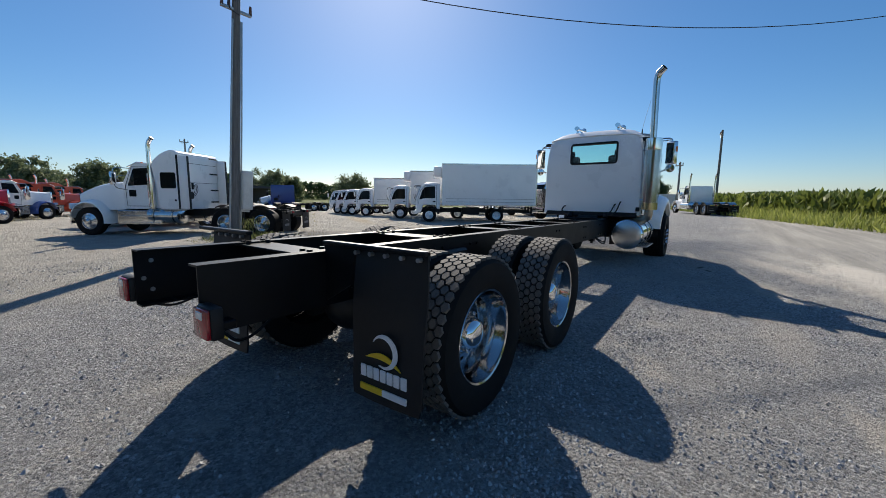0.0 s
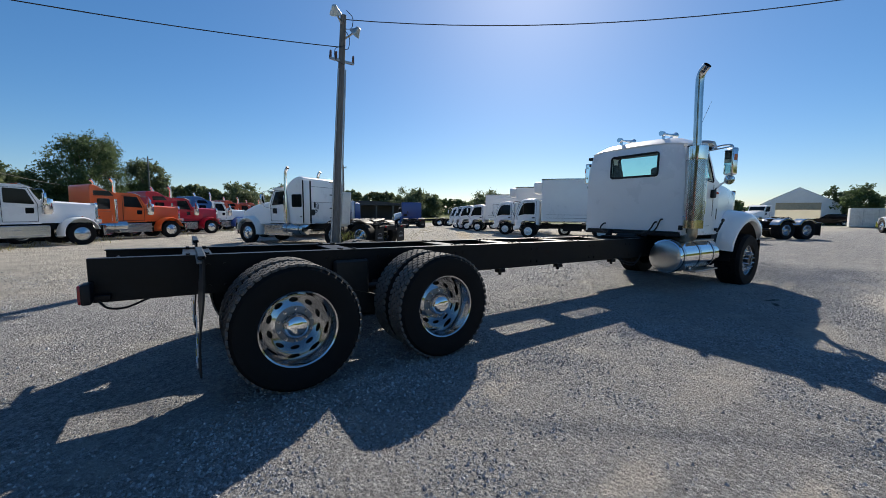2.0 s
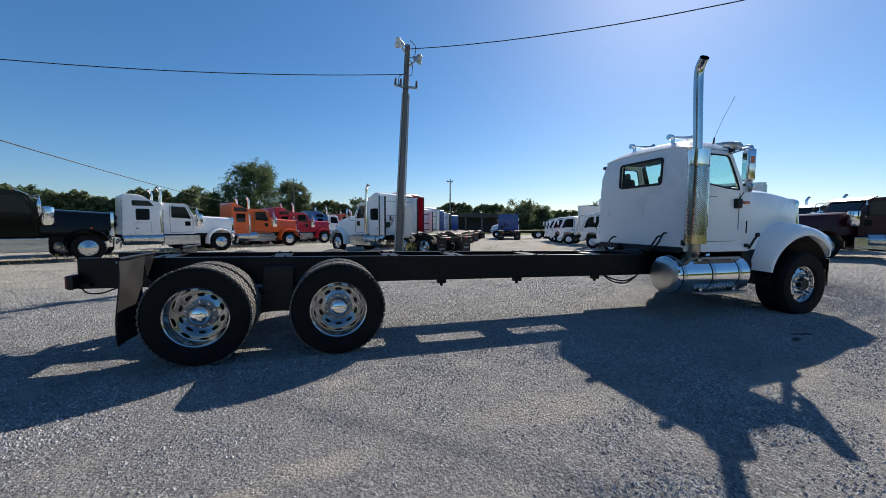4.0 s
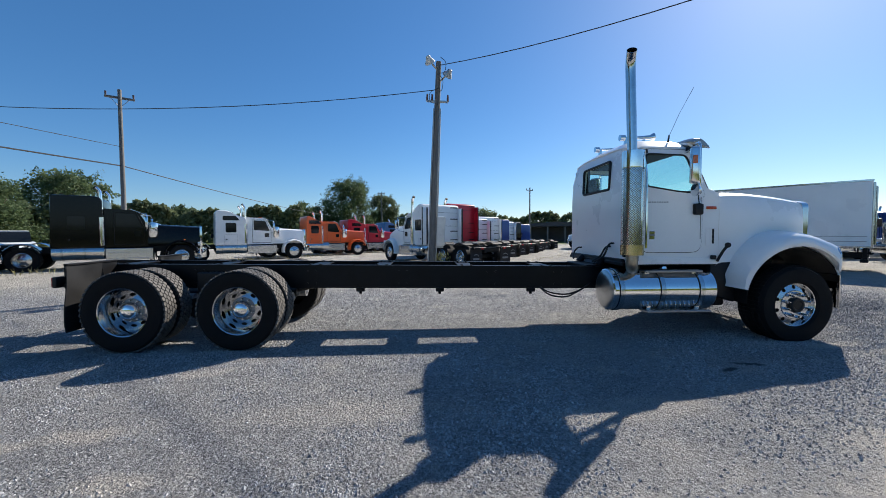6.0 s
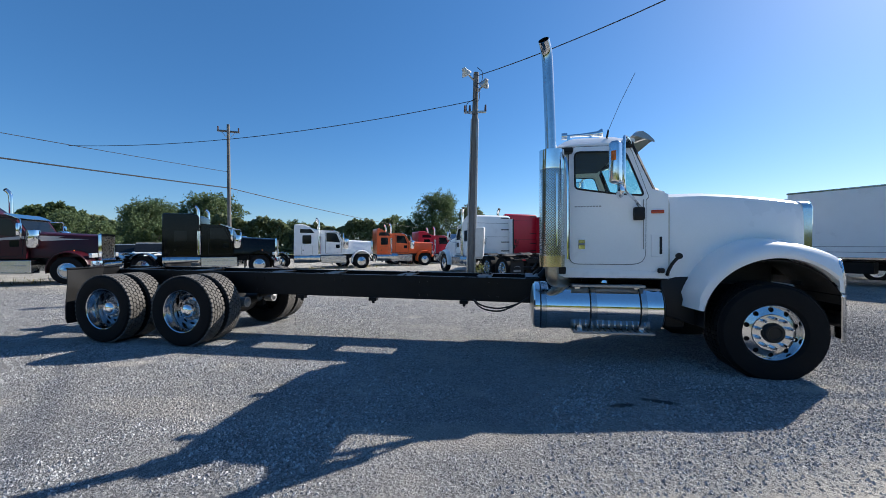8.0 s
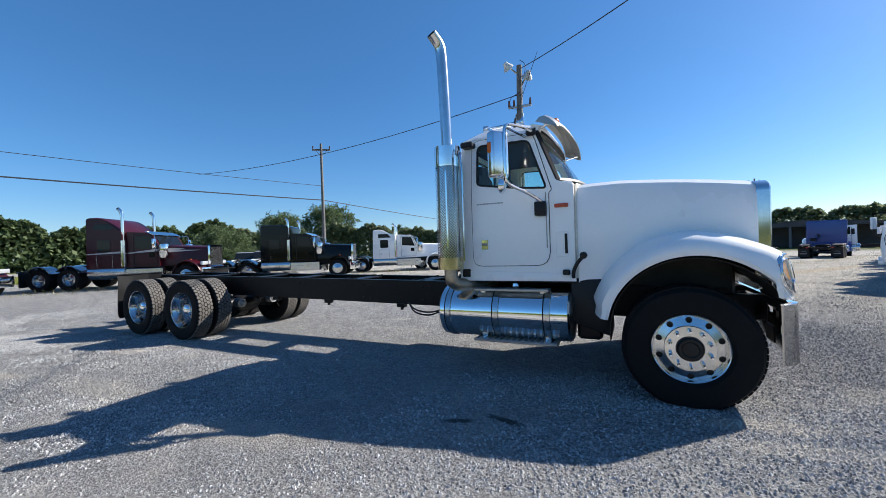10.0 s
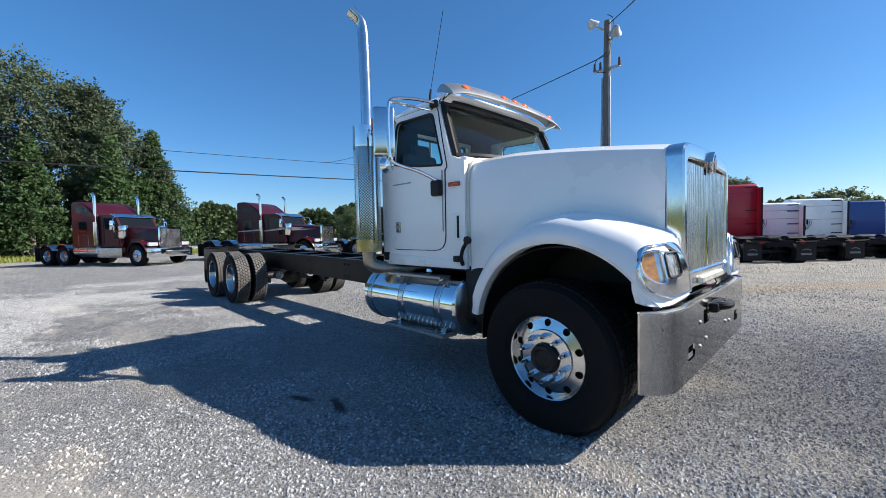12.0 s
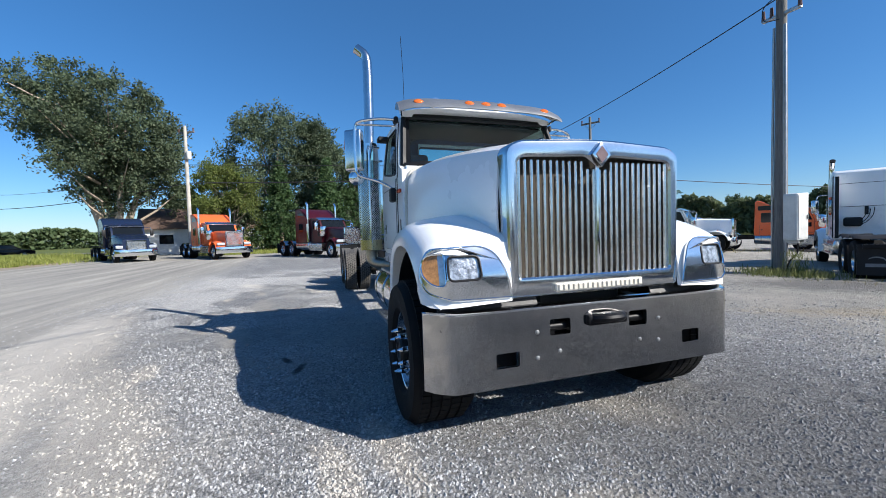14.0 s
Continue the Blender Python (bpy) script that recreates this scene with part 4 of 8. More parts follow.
for u in (-0.78, -0.2, 0.0, 0.2, 0.78):
    bm = B()
    sag = 0.015 * u * u + 0.045 * abs(u) ** 9
    lathe(bm, [(0.0, 0.015), (0.024, 0.012), (0.036, 0.0), (0.036, -0.01)], 16, 'z')
    bmesh.ops.scale(bm, vec=(0.9, 1.5, 1), verts=bm.verts)
    bmesh.ops.transform(bm, matrix=pose(7.490 + 0.05 * (1 - u * u), u * 0.950, 2.729 - sag, 0, 50, 0), verts=bm.verts)
    part("clearance_lamp", bm, AMBER, visor, "amber clearance lamp")
for sgn in (-1, 1):
    bm = B()
    tube(bm, [(7.30, sgn * 0.88, 2.60), (7.50, sgn * 0.93, 2.655)], 0.012, 6)
    part("visor_stay", bm, CHROME, visor)

# roof horns and aerial
for y, x0 in ((-0.42, 6.62), (0.40, 6.62)):
    bm = B()
    tube(bm, [(x0, y, 2.85), (x0 + 0.22, y, 2.855), (x0 + 0.40, y, 2.86), (x0 + 0.46, y, 2.865)], [0.018, 0.022, 0.035, 0.062], 14)
    cyl(bm, (x0 - 0.05, y, 2.85), (x0 + 0.02, y, 2.85), 0.045, n=14)
    span(bm, x0 + 0.02, x0 + 0.06, y - 0.02, y + 0.02, 2.72, 2.85)
    span(bm, x0 + 0.30, x0 + 0.33, y - 0.015, y + 0.015, 2.72, 2.85)
    part("air_horn", bm, CHROME, truck, "chrome roof air horn")
bm = B()
cyl(bm, (7.06, -0.80, 2.70), (7.075, -0.80, 2.80), 0.014, 0.010, 8)
tube(bm, [(7.075, -0.80, 2.79), (7.20, -0.83, 3.10), (7.355, -0.88, 3.43)], 0.0028, 5)
part("aerial", bm, PLASTIC, truck, "thin black whip aerial")

# mirrors
for sgn in (-1, 1):
    arms = B()
    tube(arms, bend([(7.30, sgn * 0.93, 2.575), (7.22, sgn * 1.12, 2.60), (7.12, sgn * 1.34, 2.585), (7.11, sgn * 1.37, 2.50), (7.11, sgn * 1.37, 2.06), (7.13, sgn * 1.33, 1.99), (7.27, sgn * 1.14, 1.92), (7.38, sgn * 1.02, 1.83)], 4), 0.016, 8)
    tube(arms, [(7.22, sgn * 0.93, 2.53), (7.12, sgn * 1.34, 2.55)], 0.012, 8)
    mount = part("mirror_arm", arms, CHROME, truck, "bent chrome mirror arm")
    bm = B()
    box(bm, (7.045, sgn * 1.37, 2.285), (0.10, 0.205, 0.45), 0.028, (0, 0, sgn * 35), 3)
    head = part("mirror_head", bm, SOFTCHROME, mount, "tall chrome mirror housing")
    bm = B()
    box(bm, (7.002, sgn * 1.340, 2.285), (0.012, 0.175, 0.41), 0.005, (0, 0, sgn * 35))
    part("mirror_glass", bm, MIRROR, mount)
    bm = B()
    box(bm, (6.986, sgn * 1.456, 2.35), (0.05, 0.018, 0.10), 0.005, (0, 0, sgn * 35))
    part("mirror_lamp", bm, AMBER, mount, "amber mirror marker")
    bm = B()
    lathe(bm, [(0.0, 0.055), (0.05, 0.045), (0.078, 0.015), (0.083, 0.0), (0.075, -0.008), (0.0, -0.015)], 20, 'x', (7.06, sgn * 1.36, 1.985))
    part("round_mirror", bm, CHROME, mount, "round convex mirror")
    bm = B()
    span(bm, 7.30, 7.42, sgn * 0.98, sgn * 1.05, 1.69, 1.84, 0.02, 2)
    part("mirror_base", bm, PLASTIC, truck, "black mirror mounting box")
    bm = B()
    span(bm, 7.22, 7.32, sgn * 0.92, sgn * 0.97, 2.54, 2.61, 0.015)
    part("mirror_clamp", bm, PLASTIC, truck)

# ---- hood and fenders ----
def hood_ring(x):
    f = (x - 7.70) / (9.19 - 7.70)
    w = 0.93 - 0.24 * f ** 1.25
    zt = 2.00 + 0.022 * min(1, 4 * f) - 0.02 * f - 0.090 * f ** 2.2
    zb = 1.00
    if x > 7.95:
        zb = 0.60 + math.sqrt(max(0.0, 0.74 ** 2 - (x - 8.66) ** 2))
    up = [(w, zb), (w + 0.012, zb * 0.6 + zt * 0.4), (w + 0.008, zt - 0.30), (w - 0.005, zt - 0.13), (w - 0.045, zt - 0.045), (w - 0.13, zt - 0.005), (w * 0.55, zt + 0.028), (w * 0.25, zt + 0.042)]
    pts = [(x, -y, z) for y, z in up] + [(x, 0, zt + 0.046)] + [(x, y, z) for y, z in reversed(up)]
    return pts


bm = B()
rings(bm, [hood_ring(x) for x in (7.70, 7.72, 7.9, 8.1, 8.3, 8.5, 8.7, 8.9, 9.08, 9.19)], closed=False)
thick(bm, 0.015)
part("hood", bm, WHITE, truck, "white long square hood")
XA, ZA, RA = 8.66, 0.563, 0.70       # wheel arch
SHOULDER = ((0.0, 1.12), (0.0, 1.215), (0.03, 1.232), (0.08, 1.22), (0.135, 1.165), (0.17, 1.06), (0.19, 0.92), (0.21, 0.66))
FRONT_Z = (0.90, 0.90, 0.93, 1.15, 1.262, 1.285, 1.300, 1.315)
def fender_front(y, z=0.93):
    return 9.318 - 2.4 * max(0, y - 1.0) ** 2 - 0.9 * max(0, z - 1.02) ** 2


for sgn in (-1, 1):
    bm = B()
    rr = []
    for k in range(17):
        a = radians(170 - k * 5.0)
        c, s = math.cos(a), math.sin(a)
        rear = max(0, -c) ** 2
        ring = []
        for dr, y in SHOULDER:
            y = y - 0.05 * rear - 0.06 * rear * (dr > 0.1)
            dr = dr * (1 + 0.1 * max(0, s)) * (1 - 0.25 * rear * (s < 0.3))
            ring.append((max(XA + (RA + dr) * c, 7.71), sgn * y, ZA + (RA + dr) * s))
        rr.append(ring)
    # the flat-topped front half, closed by an upright face for the lamps
    for k in range(1, 14):
        f = min(1, k / 12)
        g = f ** 1.7
        ring = []
        for i, (dr, y) in enumerate(SHOULDER):
            x = XA + (fender_front(y, FRONT_Z[i]) - XA) * f
            if i < 3:
                z = max(FRONT_Z[i], ZA + dr + math.sqrt(max(0, RA ** 2 - (x - XA) ** 2)))
            else:
                z = (ZA + RA + dr * 1.1) * (1 - g) + FRONT_Z[i] * g
            if f > 0.97:
                z -= (0.006 if k == 12 else 0.03) * (i > 2)
            ring.append((x + (0.010 if k == 13 else 0), sgn * y, z))
        rr.append(ring)
    rings(bm, rr, closed=False)
    thick(bm, 0.012)
    fender = part("fender", bm, WHITE, truck, "white flared front fender", 45)
    bm = B()
    face = [(0.672, 0.925), (1.0, 0.91), (1.06, 0.907), (1.12, 0.905), (1.17, 0.91), (1.212, 0.93), (1.226, 1.0), (1.222, 1.14), (1.16, 1.24), (1.10, 1.25), (1.05, 1.258), (1.0, 1.262), (0.672, 1.285)]
    slab(bm, [(sgn * y, z) for y, z in face], [], lambda u, v: (fender_front(abs(u), v) + 0.006, u, v), Vector((-0.03, 0, 0)))
    part("fender_face", bm, WHITE, fender)
    # black inner well
    bm = B()
    rr = [[(XA + (RA - 0.02) * math.cos(a), sgn * y, ZA + (RA - 0.02) * math.sin(a)) for y in (0.46, 1.13)] for a in [radians(186 - 6 * k) for k in range(29)]]
    rings(bm, rr, closed=False)
    thick(bm, 0.008)
    part("wheel_well", bm, PLASTIC, truck)
    bm = B()
    prism(bm, [(7.62, 0.60), (7.98, 0.48), (7.98, 1.04), (7.62, 1.04)], 'y', sgn * 0.50, sgn * 0.93, 0.02)
    part("splash_panel", bm, PLASTIC, truck)
    # headlamp unit
    def bezel_x(u, v):
        return (fender_front(abs(u), v) + 0.014, u, v)
    bm = B()
    out = rounded([(0.675, 0.95), (1.0, 0.953), (1.06, 0.955), (1.12, 0.972), (1.19, 0.998), (1.228, 1.11), (1.175, 1.25), (1.10, 1.256), (1.05, 1.258), (1.0, 1.26), (0.86, 1.268), (0.765, 1.22), (0.705, 1.10)], [0.012, 0, 0, 0, 0.04, 0.05, 0.04, 0, 0, 0, 0.10, 0.05, 0.05])
    h1 = rounded([(0.868, 1.070), (1.072, 1.066), (1.072, 1.208), (0.880, 1.208)], 0.035)
    h2 = rounded([(1.088, 1.035), (1.15, 1.038), (1.203, 1.085), (1.214, 1.155), (1.185, 1.215), (1.088, 1.226)], [0.03, 0.03, 0.04, 0.03, 0.03, 0.03])
    side2 = [[(sgn * y, z) for y, z in lp] for lp in (out, h1, h2)]
    slab(bm, side2[0], side2[1:], bezel_x, Vector((-0.05, 0, 0)))
    bez = part("headlamp_bezel", bm, SOFTCHROME, truck, "chrome headlamp bezel")
    for nm, lp, rad, mm in (("bezel_rim", side2[0], 0.006, CHROME), ("lamp_gasket", side2[1], 0.007, PLASTIC), ("lamp_gasket", side2[2], 0.007, CHROME)):
        bm = B()
        tube(bm, [Vector(bezel_x(*p)) for p in lp + lp[:1]], rad, 6)
        part(nm, bm, mm, bez)
    def inset(u, v):
        return (fender_front(abs(u), v) + 0.004, u, v)
    bm = B()
    slab(bm, side2[1], [], inset, Vector((-0.02, 0, 0)))
    lamp = part("headlamp", bm, LAMPGLASS, bez, "clear square headlamp with a dark rim")
    amber = rounded([(1.122, 1.038), (1.15, 1.038), (1.203, 1.085), (1.214, 1.155), (1.185, 1.215), (1.122, 1.222)], [0.004, 0.02, 0.04, 0.03, 0.03, 0.004])
    clear = rounded([(1.088, 1.035), (1.121, 1.038), (1.121, 1.222), (1.088, 1.226)], [0.03, 0.004, 0.004, 0.03])
    for nm, lp, mm, lab in (("turn_lamp", amber, DIMAMBER, "amber turn signal lens"), ("corner_lens", clear, LENS, "clear ribbed corner lens")):
        bm = B()
        slab(bm, [(sgn * y, z) for y, z in lp], [], inset, Vector((-0.02, 0, 0)))
        part(nm, bm, mm, bez, lab)

# grille surround, bars and mesh
bm = B()
out = rounded([(-0.67, 0.93), (0.67, 0.93), (0.685, 1.86), (0.59, 1.91), (0.0, 1.94), (-0.59, 1.91), (-0.685, 1.86)], [0.03, 0.03, 0.05, 0.05, 0.2, 0.05, 0.05])
hol = rounded([(-0.60, 1.055), (0.60, 1.055), (0.60, 1.80), (0.10, 1.82), (0.0, 1.75), (-0.10, 1.82), (-0.60, 1.80)], [0.02, 0.02, 0.06, 0.03, 0.02, 0.03, 0.06])
slab(bm, out, [hol], lambda u, v: (9.295, u, v), Vector((-0.11, 0, 0)))
out_edges = [e for e in bm.edges if all(abs(v.co.x - 9.295) < 1e-4 for v in e.verts) and len(e.link_faces) == 2 and e.calc_face_angle(0) > 1]
bmesh.ops.bevel(bm, geom=out_edges, offset=0.03, segments=3, affect='EDGES', profile=0.6)
sur = part("grille_surround", bm, SOFTCHROME, truck, "chrome grille surround")
bm = B()
span(bm, 9.14, 9.175, -0.62, 0.62, 1.03, 1.84)
part("radiator", bm, mat("dusty_radiator", (0.055, 0.045, 0.034), 0.8, 0.2, 0.35, 9, 120, 0.4), truck, "dusty brown radiator")
for i in range(26):
    y = -0.585 + 1.17 * i / 25
    top = 1.79 if abs(y) > 0.09 else 1.74
    bm = B()
    r = 0.0125 if i not in (0, 25) else 0.015
    cyl(bm, (9.265, y, 1.05), (9.265, y, top), r * 0.85, n=8, caps=False)
    part("grille_bar", bm, BARS, sur)
bm = B()
cyl(bm, (9.272, 0, 1.05), (9.272, 0, 1.76), 0.014, n=8)
part("grille_divider", bm, CHROME, sur)
bm = B()
prism(bm, [(0, 1.745), (0.075, 1.83), (0, 1.915), (-0.075, 1.83)], 'x', 9.285, 9.325, 0.006)
em = part("emblem", bm, CHROME, sur, "diamond-shaped chrome hood emblem")
bm = B()
prism(bm, [(0, 1.775), (0.048, 1.83), (0, 1.885), (-0.048, 1.83)], 'x', 9.32, 9.329)
part("emblem_field", bm, mat("emblem_grey", (0.22, 0.15, 0.14), 0.3, 0.6), em)
bm = B()
span(bm, 9.297, 9.322, -0.36, 0.33, 0.955, 1.008, 0.008)
for i in range(18):
    span(bm, 9.318, 9.330, -0.345 + 0.037 * i, -0.320 + 0.037 * i, 0.962, 1.0, 0.004)
part("light_bar", bm, FADED, truck, "cream ribbed bar under the grille")
bm = B()
span(bm, 7.75, 9.08, -0.36, 0.36, 0.62, 1.80, 0.03)
span(bm, 6.3, 7.75, -0.22, 0.22, 0.62, 1.02, 0.04)
part("engine", bm, GREASE, truck)
bm = B()
cyl(bm, (XF, -0.95, HUBF - 0.07), (XF, 0.95, HUBF - 0.07), 0.06, n=10)
part("front_axle", bm, GREASE, truck)

# bumper
def bump_x(y):
    e = max(0, abs(y) - 1.0) / 0.21
    return 9.35 - 0.14 * e ** 2.2


bm = B()
holes = [[(a, z0), (b, z0), (b, z1), (a, z1)] for a, b, z0, z1 in ((-0.80, -0.645, 0.525, 0.615), (0.645, 0.80, 0.525, 0.615), (-0.43, -0.28, 0.69, 0.79), (0.18, 0.33, 0.69, 0.79))]
cols = [-1.21, -1.195, -1.17, -1.13, -1.08, -1.04, -0.92]
zs = [0.405, 0.42, 0.85, 0.868]
slab(bm, [(-0.92, 0.405), (0.92, 0.405), (0.92, 0.868), (-0.92, 0.868)], [rounded(h, 0.012, 2) for h in holes], lambda u, v: (bump_x(u), u, v), Vector((-0.012, 0, 0)))
bumper = part("bumper", bm, BUMPER, truck, "scratched steel front bumper with tow openings")
for sgn in (-1, 1):
    bm = B()
    rr = [[(bump_x(y), -sgn * y, z) for z in (0.405, 0.868)] + [(bump_x(y) - 0.012, -sgn * y, z) for z in (0.868, 0.405)] for y in cols]
    rings(bm, rr)
    part("bumper_end", bm, BUMPER, bumper)
bm = B()
rr = []
for i in range(29):
    y = -1.21 + 2.42 * i / 28
    x = bump_x(y)
    deep = 0.10 - 0.085 * max(0, abs(y) - 1.05) / 0.16
    rr.append([(x + 0.002, y, 0.862), (x + 0.002, y, 0.874), (x - 0.3 * deep, y, 0.882), (x - deep, y, 0.880), (x - deep, y, 0.870)])
rings(bm, rr)
part("bumper_lip", bm, CHROME, bumper)
for y in (-1, 1):
    bm = B()
    span(bm, 8.9, 9.30, y * 0.36, y * 0.46, 0.62, 0.86, 0.01)
    part("bumper_bracket", bm, BLACK, bumper)
for (a, b) in ((-0.43, -0.28), (0.18, 0.33)):
    bm = B()
    cyl(bm, (9.29, a, 0.73), (9.29, b, 0.73), 0.028, n=12)
    span(bm, 9.20, 9.265, a - 0.03, b + 0.03, 0.67, 0.81)
    part("tow_pin", bm, BLACK, bumper)
for (a, b) in ((-0.80, -0.645), (0.645, 0.80)):
    bm = B()
    span(bm, 9.24, 9.255, a - 0.03, b + 0.03, 0.50, 0.64)
    part("opening_backing", bm, BLACK, bumper)
bm = B()
for y, z in ((-0.52, 0.72), (-0.52, 0.56), (-0.36, 0.585), (0.43, 0.72), (0.43, 0.57), (0.27, 0.59)):
    lathe(bm, [(0.0, 0.01), (0.010, 0.008), (0.016, 0.0)], 10, 'x', (bump_x(y), y, z))
tagged(part("bumper_bolts", bm, DULL, bumper), kind="stuff")
bm = B()
tube(bm, bend([(9.30, -0.12, 0.765), (9.385, -0.115, 0.775), (9.425, -0.06, 0.778), (9.425, 0.04, 0.778), (9.385, 0.095, 0.775), (9.30, 0.10, 0.765)]), 0.030, 10)
span(bm, 9.30, 9.385, -0.165, 0.145, 0.725, 0.80, 0.02, 2)
part("tow_hook", bm, BLACK, bumper, "black cast tow hook")

# ---- exhaust stack ----
SX, SY = 6.385, -1.135
bm = B()
path = bend([(SX - 0.006, SY + 0.02, 2.45), (SX - 0.022, SY + 0.03, 3.0), (SX - 0.041, SY + 0.035, 3.54), (SX - 0.055, SY + 0.01, 3.66), (SX - 0.095, SY - 0.09, 3.745)], 6)
tube(bm, path, 0.062, 20, caps=False)
thick(bm, 0.004)
stack = part("exhaust_pipe", bm, mat("stack_chrome", (0.62, 0.63, 0.64), 0.16, 1.0, 0.1, 4, 60, 0, 0, 0.2), truck, "tall chrome exhaust stack with curved tip")
bm = B()
RG, NG = 0.140, 28
rows = int((2.30 - 1.27) / 0.0146)
def gp(j, i):
    a = 2 * math.pi * (i + 0.5 * (j % 2)) / NG
    return (SX + RG * math.cos(a), SY + RG * math.sin(a), 1.27 + j * 0.0146)


vv = {}
for j in range(rows + 1):
    for i in range(NG):
        vv[j, i] = bm.verts.new(gp(j, i))
for j in range(0, rows - 1):
    for i in range(NG):
        l, r = ((i - 1) % NG, i) if j % 2 == 0 else (i, (i + 1) % NG)
        bm.faces.new((vv[j, i], vv[j + 1, r], vv[j + 2, i], vv[j + 1, l]))
bmesh.ops.recalc_face_normals(bm, faces=bm.faces[:])
bm.normal_update()
ins = bmesh.ops.inset_individual(bm, faces=bm.faces[:], thickness=0.0042)
drop = [f for f in bm.faces if all(len(v.link_faces) == 3 for v in f.verts)]
bmesh.ops.delete(bm, geom=drop, context='FACES')
part("heat_shield", bm, SOFTCHROME, stack, "perforated metal heat shield")
bm = B()
lathe(bm, [(RG, 2.28), (RG + 0.002, 2.30), (RG + 0.002, 2.50), (RG - 0.01, 2.505), (0.064, 2.505)], 30, 'z', (SX, SY, 0))
part("shield_band", bm, CHROME, stack)
bm = B()
lathe(bm, [(RG + 0.002, 1.16), (RG + 0.002, 1.29)], 30, 'z', (SX, SY, 0))
part("lower_band", bm, mat("heat_yellowed_band", (0.55, 0.47, 0.28), 0.2, 1.0, 0.2, 8, 60), stack, "heat-yellowed shield band")
bm = B()
cyl(bm, (SX, SY, 1.16), (SX, SY, 2.46), 0.115, n=20)
part("muffler", bm, GREASE, stack)
bm = B()
tube(bm, bend([(SX, SY, 1.20), (SX, SY, 1.02), (SX + 0.06, SY + 0.10, 0.97), (SX + 0.35, SY + 0.55, 0.96)], 6), 0.075, 16)
part("exhaust_elbow", bm, mat("heat_stained_pipe", (0.38, 0.33, 0.26), 0.35, 0.9, 0.25, 8, 60), stack, "heat-stained exhaust elbow")
bm = B()
span(bm, SX + 0.03, SX + 0.05, SY - 0.146, SY - 0.140, 1.40, 2.22, 0.003)
for z in (1.35, 2.3):
    tube(bm, [(SX, SY + 0.1, z), (SX + 0.02, -0.96, z)], 0.014, 6)
tube(bm, bend([(SX + 0.175, SY - 0.02, 1.25), (SX + 0.175, SY - 0.02, 2.42), (SX + 0.10, SY + 0.12, 2.45)]), 0.013, 8)
part("grab_rail", bm, CHROME, truck, "chrome grab rail")

# ---- fuel tank and steps ----
TY, TZ, TR = -0.805, 0.665, 0.285
bm = B()
lathe(bm, [(TR - 0.02, 6.185), (TR, 6.20), (TR, 7.60), (TR - 0.02, 7.615)], 48, 'x', (0, TY, TZ))
tank = part("fuel_tank", bm, CHROME, truck, "polished round fuel tank")
for x, d in ((6.185, -1), (7.615, 1)):
    bm = B()
    lathe(bm, [(TR - 0.02, x), (TR - 0.035, x + 0.012 * d), (0.18, x + 0.026 * d), (0.08, x + 0.034 * d), (0.0, x + 0.036 * d)], 48, 'x', (0, TY, TZ))
    part("tank_end", bm, SPUN, tank, "spun aluminium tank end")
for x in (6.30, 6.86, 7.40):
    bm = B()
    lathe(bm, [(TR + 0.002, x - 0.035), (TR + 0.010, x - 0.03), (TR + 0.010, x + 0.03), (TR + 0.002, x + 0.035)], 40, 'x', (0, TY, TZ))
    part("tank_strap", bm, ALLOY, tank)
    bm = B()
    lathe(bm, [(TR + 0.003, x - 0.045), (TR + 0.006, x - 0.042), (TR + 0.006, x - 0.034)], 40, 'x', (0, TY, TZ))
    part("strap_seam", bm, PLASTIC, tank)
bm = B()
span(bm, 6.62, 7.42, -1.06, -0.90, 0.915, 0.945, 0.006)
step = part("upper_step", bm, SATIN, tank, "alloy step plate")
for x in (6.69, 7.35):
    bm = B()
    span(bm, x - 0.03, x + 0.03, -0.98, -0.90, 0.86, 0.92, 0.004)
    part("step_bracket", bm, ALLOY, step)
bm = B()
span(bm, 6.62, 7.50, -1.12, -0.92, 0.385, 0.412, 0.006)
step = part("lower_step", bm, SATIN, tank, "alloy step plate")
for i in range(13):
    bm = B()
    span(bm, 6.65 + i * 0.065, 6.67 + i * 0.065, -1.11, -0.93, 0.410, 0.417)
    part("step_rib", bm, ALLOY, step)
for x in (6.71, 7.39):
    bm = B()
    span(bm, x - 0.03, x + 0.03, -1.0, -0.90, 0.40, 0.50, 0.004)
    part("step_bracket", bm, ALLOY, step)
bm = B()
lathe(bm, [(0.0, 0.03), (0.05, 0.03), (0.055, 0.0)], 16, 'z', (7.02, TY, TZ + TR))
part("tank_cap", bm, CHROME, tank)
bm = B()
for x in (6.55, 7.25):
    span(bm, x - 0.03, x + 0.03, -0.62, -0.42, 0.42, 0.9, 0.01)
cyl(bm, (6.98, TY + 0.1, 0.33), (6.98, TY + 0.1, 0.40), 0.02, n=8)
part("tank_bracket", bm, BLACK, tank)
bm = B()
span(bm, 7.66, 7.9, -0.86, -0.44, 0.42, 0.98, 0.03)
part("battery_box", bm, BLACK, truck)
# mounts and lines behind the cab
bm = B()
span(bm, 6.10, 6.40, -0.40, 0.40, 0.90, 0.97, 0.01)
for y in (-0.36, 0.36):
    cyl(bm, (6.30, y, 0.96), (6.38, y, 1.06), 0.06, 0.05, 14)
part("cab_mount", bm, BLACK, truck)
